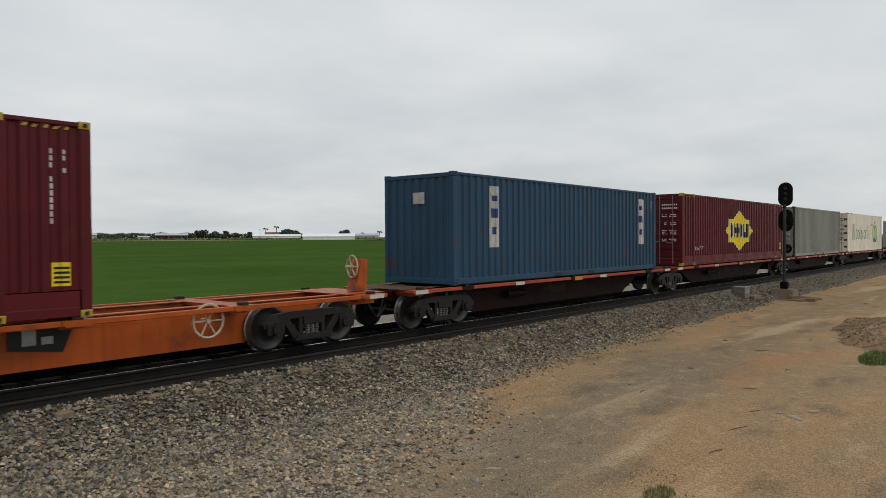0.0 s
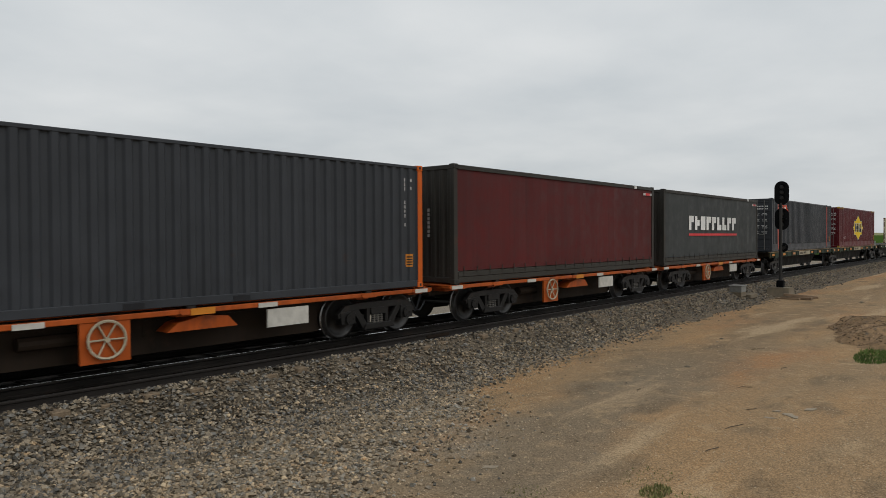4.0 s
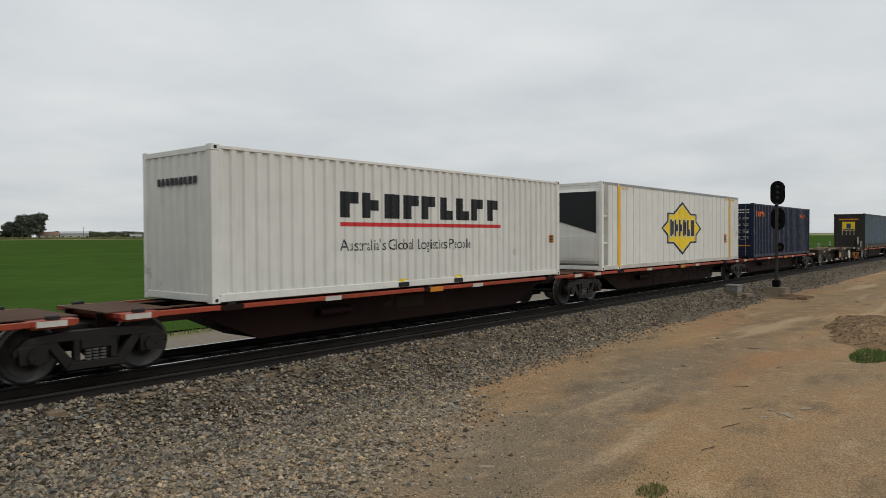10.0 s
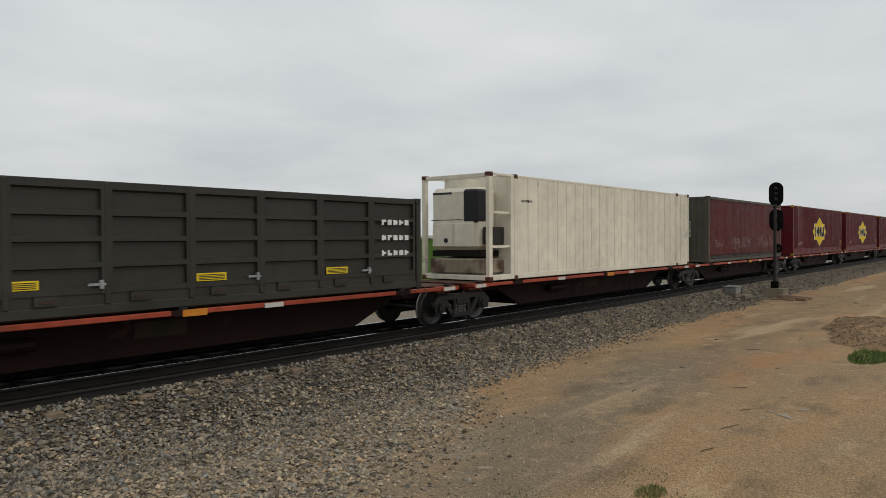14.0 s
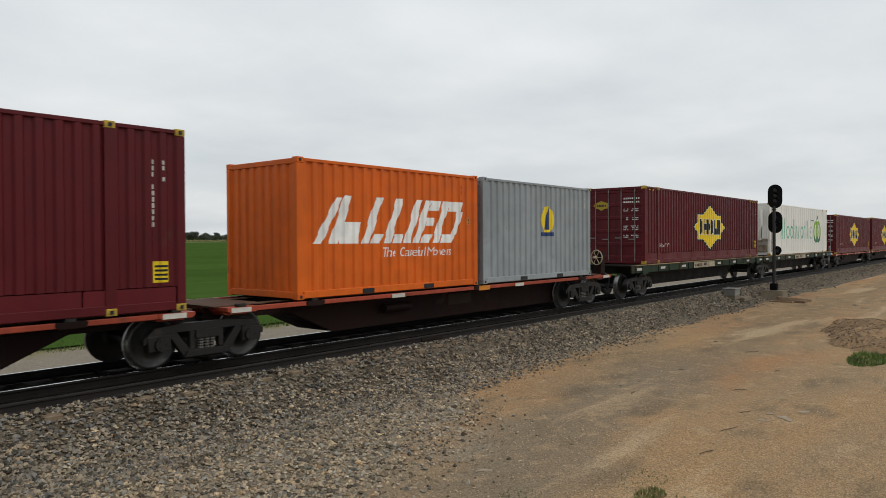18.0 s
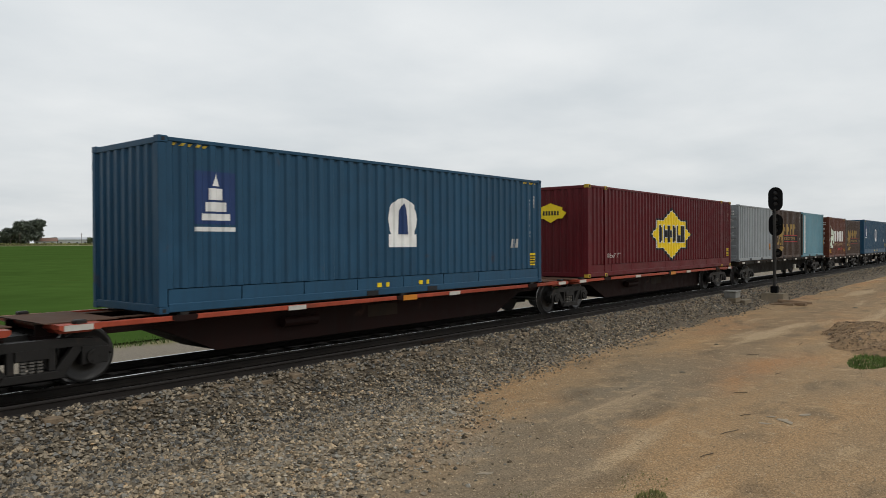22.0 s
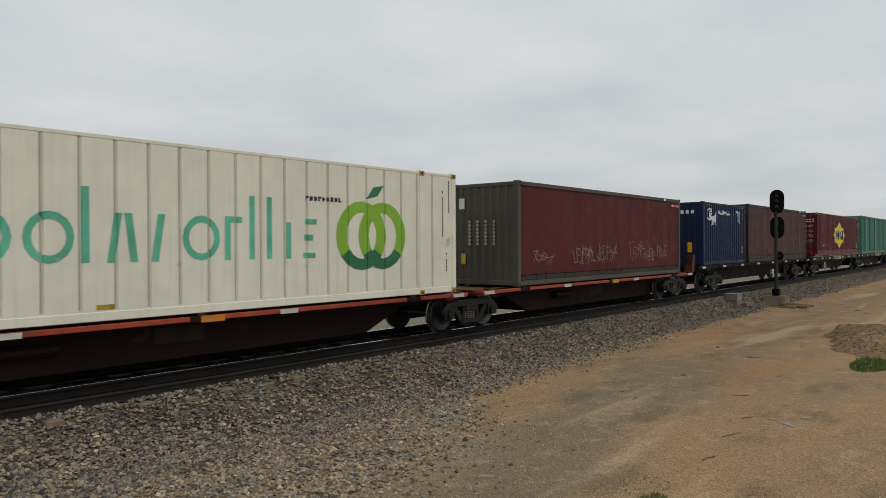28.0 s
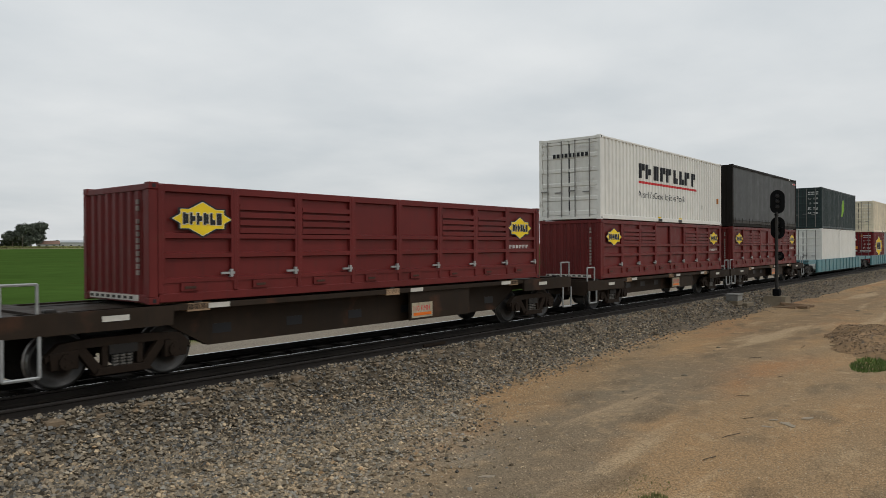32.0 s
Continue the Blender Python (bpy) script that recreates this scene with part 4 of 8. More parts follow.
def depth_at(rows, x):
    for (a, da), (b, db) in zip(rows, rows[1:]):
        if a <= x <= b:
            return da + (db - da) * (x - a) / max(b - a, 1e-6)
    return 0.0


def sheet(rows, z0, z1, y, out=-1):
    """A corrugated sheet along x; out is the side that it faces."""
    bm = bmesh.new()
    lo = [bm.verts.new((x, y - out * d, z0)) for x, d in rows]
    hi = [bm.verts.new((x, y - out * d, z1)) for x, d in rows]
    back = [bm.verts.new((x, y - out * (DEEP + 0.05), z)) for x in (rows[0][0], rows[-1][0]) for z in (z0, z1)]
    for i in range(len(rows) - 1):
        bm.faces.new((lo[i], lo[i + 1], hi[i + 1], hi[i]))
    bm.faces.new((back[0], back[1], back[3], back[2]))
    return bm


def decal(name, polys, mat, parent, rows, y, label=""):
    """Painted shapes on the near side; they follow the corrugation. polys: outlines of (x, z)."""
    bm = bmesh.new()
    for i, pts in enumerate(polys):
        bm.faces.new([bm.verts.new((px, -0.0004 * (i % 8), pz)) for px, pz in pts])
    bm.normal_update()
    bmesh.ops.triangulate(bm, faces=bm.faces[:])
    conform(bm, rows, y)
    ob = part(name, bm, mat, parent, label)
    if name.endswith(("_marking", "_print", "_script")) or name in ("hazard_strip", "graffiti"):
        ob["kind"] = "stuff"
    return ob


def conform(bm, rows, y):
    xs = [v.co.x for v in bm.verts]
    lo, hi = min(xs), max(xs)
    for x, d in (rows or ()):
        if lo < x < hi:
            bmesh.ops.bisect_plane(bm, geom=bm.verts[:] + bm.edges[:] + bm.faces[:], plane_co=(x, 0, 0), plane_no=(1, 0, 0))
    for v in bm.verts:
        v.co.y += y + (depth_at(rows, v.co.x) if rows else 0)


def words(text, size, x, z, slant=0.0, wide=1.0):
    """The flat mesh of a line of text in the x-z plane, its left foot at x, z."""
    cu = bpy.data.curves.new("words", "FONT")
    cu.body, cu.size, cu.shear, cu.resolution_u = text, size, slant, 3
    ob = bpy.data.objects.new("words", cu)
    scene.collection.objects.link(ob)
    me = bpy.data.meshes.new_from_object(ob.evaluated_get(bpy.context.evaluated_depsgraph_get()))
    bm = bmesh.new()
    bm.from_mesh(me)
    for v in bm.verts:
        v.co = Vector((x + v.co.x * wide, 0, z + v.co.y))
    bpy.data.objects.remove(ob)
    bpy.data.curves.remove(cu)
    bpy.data.meshes.remove(me)
    return bm


def lettering(text, size, x, z, mat, parent, rows, y, slant=0.0, wide=1.0):
    bm = words(text, size, x, z, slant, wide)
    conform(bm, rows, y)
    ob = part("lettering", bm, mat, parent)
    ob["kind"] = "stuff"
    return ob


def rect(x0, x1, z0, z1, lean=0.0):
    return [(x0, z0), (x1, z0), (x1 + lean, z1), (x0 + lean, z1)]


def bar_row(x0, x1, z0, z1, count, seed=0, lean=0.0, gap=0.28):
    """Plain bars in place of letters: each a stem with a shorter block beside it."""
    rnd = random.Random(seed)
    step, out = (x1 - x0) / count, []
    for i in range(count):
        a, w, h = x0 + i * step, step * (1 - gap), z1 - z0
        s = w * 0.5
        out.append(rect(a, a + s, z0, z1, lean))
        b, c = rnd.choice(((0.0, 0.42), (0.55, 1.0), (0.3, 0.72), (0.0, 1.0), (0.1, 0.9)))
        k = lean * b
        out.append(rect(a + s + k, a + w + k, z0 + b * h, z0 + c * h, lean * (c - b)))
    return out


def scribble(x, z, n, size, seed, down=True):
    """Small plain bars where a code is painted, one above the other or side by side."""
    rnd = random.Random(seed)
    out = []
    for i in range(n):
        if rnd.random() < 0.12:
            continue
        a, b = (x, z - i * size * 1.35) if down else (x + i * size * 0.9, z)
        out.append(rect(a, a + size * (0.55 + 0.15 * rnd.random()), b, b + size))
    return out


CASTS = {}


def casting_mesh(mat):
    if mat.name not in CASTS:
        bm = soft_box(-0.089, 0.089, -0.081, 0.081, -0.059, 0.059, 0.008)
        holes = bmesh.new()
        me = mesh_of(bm, "corner_casting", mat, M_BLACK)
        b2 = bmesh.new()
        b2.from_mesh(me)
        for s in (-1, 1):
            box(b2, -0.03, 0.03, s * 0.083 - 0.003, s * 0.083 + 0.003, -0.03, 0.03, 1)
        holes.free()
        b2.to_mesh(me)
        b2.free()
        CASTS[mat.name] = me
    return CASTS[mat.name]


def frame_work(root, L, mat, cast, inner=(), tall=None, post=None):
    """Corner posts, rails and castings that every container has."""
    tall = tall or TALL
    post = post or mat
    for x in (0.0, L):
        s = 1 if x == 0 else -1
        for y in (-1, 1):
            part("corner_post", soft_box(min(x, x + s * 0.16), max(x, x + s * 0.16), y * HALF - (0.0 if y < 0 else 0.12), y * HALF + (0.12 if y < 0 else 0.0), 0.118, tall - 0.118), post, root)
    for x in sorted({0.09, L - 0.09, *inner}):
        for y in (-1, 1):
            for z in (0.059, tall - 0.059):
                part("corner_casting", casting_mesh(cast), None, root, at=(x, y * (HALF - 0.075), z + (0.003 if z > 1 else 0)))
    for y in (-1, 1):
        a, b = (-HALF, -HALF + 0.06) if y < 0 else (HALF - 0.06, HALF)
        part("top_rail", soft_box(0.18, L - 0.18, a + 0.004, b - 0.004, tall - 0.085, tall - 0.015), mat, root)
        part("bottom_rail", soft_box(0.18, L - 0.18, a + 0.004, b - 0.004, 0.02, 0.17), mat, root)
    for x in (0.0, L):
        s = 1 if x == 0 else -1
        a, b = sorted((x + s * 0.01, x + s * 0.1))
        part("end_header", soft_box(a, b, -HALF + 0.12, HALF - 0.12, tall - 0.13, tall - 0.02), mat, root)
        part("end_sill", soft_box(a, b, -HALF + 0.12, HALF - 0.12, 0.02, 0.16), mat, root)


def doors(root, x, mat, bars=M_BAR, marks=True, seed=1, hinge=None, ink=M_SIGNWHITE, cold=False):
    """Two cargo doors at the low end, with locking bars, keepers and painted codes."""
    tall = TALL
    for s in (-1, 1):
        y0, y1 = (-1.09, -0.012) if s < 0 else (0.012, 1.09)
        bm = bmesh.new()
        q = (tall - 0.42) / 5
        line = [(0.17, 0.012)]
        for i in range(5):
            z = 0.2 + i * q
            line += [(z + 0.1, 0.012), (z + 0.13, 0.034), (z + q - 0.03, 0.034), (z + q, 0.012)]
        line += [(tall - 0.14, 0.012), (tall - 0.14, 0.08), (0.17, 0.08)]
        va, vb = [[bm.verts.new((x + d, yy, z)) for z, d in line] for yy in (y0, y1)]
        for i in range(len(line)):
            j = (i + 1) % len(line)
            bm.faces.new((va[i], vb[i], vb[j], va[j]))
        bm.faces.new(va)
        bm.faces.new(vb[::-1])
        d = part("door", bm, mat, root)
        for k in (0.26, 0.78):
            y = y0 + k * (y1 - y0)
            part("locking_bar", rod(bmesh.new(), (x - 0.012, y, 0.1), (x - 0.012, y, tall - 0.1), 0.018, 6), bars, d)
            part("bar_handle", boxes((x - 0.035, x - 0.015, y - 0.02, y + 0.26, 0.92 + 0.1 * k, 0.96 + 0.1 * k)), bars, d)
        if cold:
            e = s * 1.09
            part("door_seal", boxes((x + 0.004, x + 0.036, min(e, e + s * 0.03), max(e, e + s * 0.03), 0.17, tall - 0.14)), M_BLACK, d)
        for i in range(5 if cold else 4):
            z = 0.35 + i * (0.52 if cold else 0.68)
            if cold:
                part("hinge", soft_box(x - 0.02, x + 0.03, *sorted((s * 1.16, s * 0.96)), z, z + 0.14, 0.01), hinge, d)
                continue
            part("hinge", boxes((x - 0.004, x + 0.03, s * 1.09 - 0.05, s * 1.09 + 0.05, z, z + 0.13)), hinge or mat, d)
        part("gasket", boxes((x + 0.02, x + 0.034, s * 0.012 - 0.012, s * 0.012 + 0.012, 0.17, tall - 0.14)), M_BLACK, d)
    if marks:
        rnd = random.Random(seed)
        rows = []
        for i, z in enumerate((2.52, 2.38, 2.12, 2.05, 1.78, 1.71, 1.46, 1.39, 1.32, 1.1, 1.03)):
            big = i < 2
            step, h = (0.085, 0.062) if big else (0.052, 0.036)
            for k in range(8 if big else 12):
                y = -0.34 - k * step
                if rnd.random() < (0.9 if big else 0.78) and (big or k not in (4, 5)):
                    rows.append((x + 0.004, x + 0.011, y - step * 0.66, y, z, z + h))
        part("code_marking", boxes(*rows), ink, root, "painted codes")["kind"] = "stuff"


def blank_end(root, x, mat, out=1):
    bm = bmesh.new()
    rows = dips(-1.10, 1.10, 0.25, 0.04)
    lo = [bm.verts.new((x - out * (0.02 + d), yy, 0.16)) for yy, d in rows]
    hi = [bm.verts.new((x - out * (0.02 + d), yy, TALL - 0.13)) for yy, d in rows]
    for i in range(len(rows) - 1):
        bm.faces.new((lo[i], lo[i + 1], hi[i + 1], hi[i]))
    box(bm, *sorted((x - out * 0.07, x - out * 0.1)), -1.1, 1.1, 0.16, TALL - 0.13)
    part("end_wall", bm, mat, root)


def fork_pockets(root, L, mat=M_BLACK, at=None):
    for x in at or (L / 2 - 1.03, L / 2 + 1.03):
        part("fork_pocket", boxes((x - 0.18, x + 0.18, -HALF - 0.004, -HALF + 0.2, 0.03, 0.135)), mat, root)


def dry_box(L, mat, label, end="door", cast=None, pocket=True, skirt=False, post=None, name="shipping_container", seed=1, pitch=PITCH, inner=None, marks=True, deep=DEEP, lift=None):
    """A steel dry container. Returns the thing and the corrugation of its near side."""
    root = thing(name, label, "container", "containers on the train")
    cast = cast or mat
    inside = inner if inner is not None else ((L - 12.192) / 2 + 0.09, L - (L - 12.192) / 2 - 0.09) if L > 13 else ()
    frame_work(root, L, mat, cast, inside, post=post)
    z0 = 0.165
    if skirt:
        z0 = 0.43
        n = max(int(L / 1.5), 2)
        for y in (-1, 1):
            a, b = sorted((y * (HALF - 0.02), y * (HALF - 0.06)))
            if y > 0:
                part("lower_panel", boxes((0.17, L - 0.17, a, b, 0.165, 0.415)), mat, root)
                continue
            w = (L - 0.34) / n
            me = mesh_of(boxes((0.012, w - 0.012, a, b, 0.165, 0.415)), "lower_panel", mat)
            for i in range(n):
                part("lower_panel", me, None, root, at=(0.17 + i * w, 0, 0))
    sides = dips(0.16, L - 0.16, pitch, deep)
    if inside:
        for x in inside:
            for y in (-1, 1):
                part("lifting_post", boxes((x - 0.09, x + 0.09, min(y * (HALF - 0.003), y * (HALF - 0.09)), max(y * (HALF - 0.003), y * (HALF - 0.09)), 0.118, TALL - 0.118)), lift or post or mat, root)
    part("side_panel", sheet(sides, z0, TALL - 0.07, -HALF + 0.012, -1), mat, root)
    part("side_panel", sheet(sides, z0, TALL - 0.07, HALF - 0.012, 1), mat, root)
    part("roof", boxes((0.1, L - 0.1, -HALF + 0.05, HALF - 0.05, TALL - 0.06, TALL - 0.03)), M_ROOF, root)
    part("floor", boxes((0.1, L - 0.1, -HALF + 0.06, HALF - 0.06, 0.05, 0.16)), M_TIMBER, root)
    if end == "door":
        doors(root, 0.0, mat, seed=seed, marks=marks)
    else:
        blank_end(root, 0.0, mat, -1)
    blank_end(root, L, mat, 1)
    if pocket and L < 13:
        fork_pockets(root, L)
    return root, sides


SKIN = -HALF + 0.012 - 0.004


def code_column(root, rows, L, mat=M_FADEWHITE, seed=3):
    part_rows = scribble(L - 0.6, 2.5, 12, 0.078, seed)
    decal("code_marking", part_rows, mat, root, rows, SKIN, "white painted container code")
    decal("code_marking", scribble(L - 0.42, 2.5, 4, 0.07, seed + 1), mat, root, rows, SKIN)


def warn_label(root, rows, x, z, w=0.28, h=0.36, mat=M_YELLOW):
    lab = decal("warning_label", [rect(x, x + w, z, z + h)], mat, root, rows, SKIN, "yellow warning label")
    decal("label_print", [rect(x + 0.03, x + w - 0.03, z + k * h, z + (k + 0.1) * h) for k in (0.12, 0.32, 0.52, 0.72)], M_BLACK, lab, rows, SKIN - 0.003)


STAR = [(-1, 0), (-.74, .27), (-.74, .56), (-.45, .56), (0, 1), (.45, .56), (.74, .56), (.74, .27), (1, 0), (.74, -.27), (.74, -.56), (.45, -.56), (0, -1), (-.45, -.56), (-.74, -.56), (-.74, -.27)]


def star_logo(root, rows, cx, cz, w, h, y=None):
    """A yellow stepped diamond with a white line, a black edge and six plain black bars."""
    y = SKIN if y is None else y
    base = decal("logo_outline", [[(cx + a * w, cz + b * h) for a, b in STAR]], M_BLACK, root, rows, y, "black-edged yellow diamond logo")
    for name, cut, mat, lift in (("logo_line", 0.085, M_SIGNWHITE, 0.004), ("logo_field", 0.105, M_YELLOW, 0.008)):
        decal(name, [[(cx + a * w * (1 - cut), cz + b * h * (1 - cut * 1.25)) for a, b in STAR]], mat, base, rows, y - lift)
    bars = bar_row(cx - 0.61 * w, cx + 0.63 * w, cz - 0.3 * h, cz + 0.32 * h, 6, 5, gap=0.2)
    e = 0.012 * w
    decal("logo_line", [rect(p[0][0] - e, p[1][0] + e, p[0][1] - e, p[2][1] + e) for p in bars], M_SIGNWHITE, base, rows, y - 0.012)
    decal("logo_marking", bars, M_BLACK, base, rows, y - 0.016)


def end_star(root, x, cy, cz, w, h, yellow=M_YELLOW):
    bm = bmesh.new()
    prism(bm, [(a * w, b * h) for a, b in STAR], -0.004, 0.0)
    bmesh.ops.triangulate(bm, faces=bm.faces[:])
    for v in bm.verts:
        v.co = Vector((x + v.co.y, cy + v.co.x, cz + v.co.z))
    ob = part("end_logo", bm, yellow, root, "yellow diamond logo")
    part("end_logo_marking", boxes(*[(x - 0.01, x - 0.003, cy + w * (-0.52 + 0.18 * i), cy + w * (-0.52 + 0.18 * i + 0.11), cz - 0.22 * h, cz + 0.22 * h) for i in range(6)]), M_BLACK, ob)


def yellow_ticks(root, rows, L, mat=M_CASTYELLOW):
    ticks = []
    for x0 in (0.25, L - 1.0):
        ticks += [rect(x0 + i * 0.15, x0 + i * 0.15 + 0.07, TALL - 0.15, TALL - 0.1, 0.04) for i in range(5)]
    decal("hazard_strip", ticks, mat, root, rows, SKIN - 0.01, "yellow and black hazard strip")


def maroon_48(end="door"):
    global TALL
    TALL = 3.02 if end == "door" else 3.13
    root, rows = dry_box(14.63, M_RED, "maroon corrugated forty-eight-foot container with a yellow diamond logo", end, M_CASTYELLOW, skirt=True)
    star_logo(root, rows, 7.24, 1.5, 2.25, 1.11)
    code_column(root, rows, 14.63, M_FADEWHITE)
    warn_label(root, rows, 14.05, 0.5)
    if end == "door":
        yellow_ticks(root, rows, 14.63)
    lettering("48' x 9'10\"", 0.23, 1.45, 0.64, M_FADEWHITE, root, rows, SKIN)
    if end == "door":
        end_star(root, 0.0, 0.6, 2.3, 0.36, 0.2, M_CASTYELLOW)
    else:
        end_star(root, -0.03, 0.2, 2.2, 0.62, 0.34)
    TALL = 2.896
    return root


def teal_53():
    """A tall ribbed container with flat posts between its bays."""
    global TALL
    TALL = 3.28
    L = 16.15
    root, rows = dry_box(L, M_TEAL, "tall sea green fifty-three-foot ribbed container with rust streaks", "door", M_TEAL, pitch=0.44, pocket=False, inner=(), deep=0.085)
    for ob in root.children:
        if ob.name.startswith("side_panel"):
            ob.data.materials.append(M_TEALDIRT)
            for f in ob.data.polygons:
                if abs(f.normal.y) > 0.99 and abs(f.center.y) < HALF - 0.05:
                    f.material_index = 1
            ob.location.y = 0.03 if f.center.y < 0 else -0.03
    for k in range(6):
        x = L - 2.0 - 2.48 * k
        part("side_post", soft_box(x - 0.17, x + 0.17, -HALF - 0.03, -HALF + 0.05, 0.17, TALL - 0.086, 0.015), M_TEAL, root)
    for x in (L - 2.0, L - 14.4):
        part("lifting_shoe", boxes((x - 0.09, x + 0.09, -HALF - 0.012, -HALF + 0.1, TALL - 0.118, TALL + 0.006)), M_KDARK, root)
    decal("code_marking", scribble(L - 0.95, 2.75, 9, 0.1, 61), M_SIGNWHITE, root, None, -HALF - 0.002)
    TALL = 2.896
    return root


def maroon_20():
    root, rows = dry_box(6.058, M_RED20, "crimson corrugated twenty-foot container with a yellow diamond logo", "door", M_POSTBROWN, pitch=0.4)
    star_logo(root, rows, 2.9, 1.58, 2.2, 1.08)
    code_column(root, rows, 6.058, M_FADEWHITE, 12)
    warn_label(root, rows, 5.45, 0.45, 0.22, 0.3, M_AMBER)
    end_star(root, 0.0, 0.55, 2.2, 0.42, 0.2, M_SIGNWHITE)
    for y, z, w, h in ((0.1, 1.3, 0.2, 0.28), (-0.3, 2.42, 0.13, 0.24)):
        part("warning_label", boxes((0.003, 0.011, y, y + w, z, z + h)), M_AMBER, root, "amber warning label")
    part("door_strip", boxes((0.003, 0.011, 0.12, 0.95, 1.08, 1.2)), M_FADEWHITE, root)
    part("door_strip", boxes((0.003, 0.011, -1.0, -0.1, 1.08, 1.2)), M_FADEWHITE, root)
    return root


def moved_20(mat=M_ORANGE):
    """Orange twenty-foot container: slanted white bars and a line of writing."""
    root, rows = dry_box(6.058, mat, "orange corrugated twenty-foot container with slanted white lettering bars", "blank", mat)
    polys = [[(0.42, 1.13), (0.66, 1.13), (1.27, 2.12), (1.08, 2.12)]]
    x = 0.85
    for i, w in enumerate((0.86, 0.58, 0.58, 0.24, 0.6, 0.78)):
        polys.append(rect(x, x + 0.24, 1.13, 2.17, 0.46))
        if i in (0, 1, 2):
            polys.append(rect(x + 0.28, x + w, 1.13, 1.34 if i else 1.6, 0.1))
        elif i > 3:
            polys += [rect(x + 0.28, x + w, 1.13, 1.34, 0.1), rect(x + 0.6, x + w + 0.34, 1.92, 2.17, 0.11)] + ([rect(x + 0.44, x + w + 0.12, 1.55, 1.75, 0.09)] if i == 4 else [rect(x + w - 0.02, x + w + 0.2, 1.34, 1.92, 0.24)])
        x += w + 0.1
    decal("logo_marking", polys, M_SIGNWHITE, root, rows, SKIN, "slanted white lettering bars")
    lettering("The Careful Movers", 0.32, 2.42, 0.82, M_SIGNWHITE, root, rows, SKIN, 0.2, 0.98)
    warn_label(root, rows, 5.6, 1.6, 0.12, 0.18, M_AMBER)
    decal("code_marking", scribble(5.35, 2.5, 6, 0.09, 4), M_SILLORANGE, root, rows, SKIN)
    return root


def hire_20(kind):
    """Grey twenty-foot hire containers."""
    end = "door" if kind != "plain_blank" else "blank"
    label = {"strips": "grey corrugated twenty-foot container with two navy hire strips", "emblem": "grey corrugated twenty-foot container with a small yellow and blue emblem", "plain": "plain grey corrugated twenty-foot container with yellow labels"}[kind]
    root, rows = dry_box(6.058, M_GREY, label, end, M_GREY, seed=7, marks=kind != "strips")
    if kind == "strips":
        e = part("end_emblem", boxes((-0.002, 0.008, 0.42, 0.8, 2.0, 2.42)), M_SIGNBLUE, root, "navy emblem square on the door")
        part("emblem", boxes((-0.006, -0.003, 0.5, 0.72, 2.12, 2.34)), M_YELLOW, e)
        part("end_label", boxes((-0.002, 0.008, -0.86, -0.56, 0.72, 1.22)), M_POSTYELLOW, root, "yellow warning label on the door")
        part("code_marking", boxes(*[(-0.002, 0.008, -0.42 - 0.075 * k, -0.37 - 0.075 * k, z, z + 0.08) for z, n in ((2.4, 9), (2.24, 4)) for k in range(n)]), M_DARK, root)["kind"] = "stuff"
        yellow_ticks(root, rows, 6.058)
        for x in (0.62, 4.85):
            s = decal("navy_strip", [rect(x, x + 0.46, 0.72, 2.62)], M_SIGNBLUE, root, rows, SKIN, "navy hire strip with a yellow emblem")
            bm = words("HIRE", 0.2, x + 0.02, 2.12)
            conform(bm, rows, SKIN - 0.003)
            part("strip_lettering", bm, M_SIGNWHITE, s)["kind"] = "stuff"
            bm = words("ME", 0.22, x + 0.08, 1.9)
            conform(bm, rows, SKIN - 0.003)
            part("strip_lettering", bm, M_SIGNWHITE, s)["kind"] = "stuff"
            decal("emblem", [[(x + 0.23 + 0.19 * math.cos(k * math.pi / 8), 1.35 + 0.22 * math.sin(k * math.pi / 8)) for k in range(16)]], M_YELLOW, s, rows, SKIN - 0.003)
            decal("emblem_base", [rect(x + 0.05, x + 0.41, 0.95, 1.02), rect(x + 0.05, x + 0.41, 1.1, 1.14)], M_SIGNWHITE, s, rows, SKIN - 0.004)
    elif kind == "emblem":
        e = decal("emblem", [[(3.35 + 0.36 * math.cos(k * math.pi / 8), 1.8 + 0.42 * math.sin(k * math.pi / 8)) for k in range(16)]], M_YELLOW, root, rows, SKIN, "yellow oval emblem over a navy base")
        decal("emblem_bird", [[(3.2, 1.5), (3.5, 1.5), (3.42, 1.9), (3.5, 2.1), (3.38, 2.2), (3.3, 2.0)]], M_SIGNBLUE, e, rows, SKIN - 0.004)
        decal("emblem_base", [rect(3.0, 3.7, 1.3, 1.42)], M_SIGNBLUE, e, rows, SKIN - 0.003)
    else:
        warn_label(root, rows, 5.55, 0.55, 0.24, 0.34, M_AMBER)
        warn_label(root, rows, 5.6, 1.8, 0.14, 0.16, M_AMBER)
    code_column(root, rows, 6.058, M_FADEWHITE, 21)
    return root


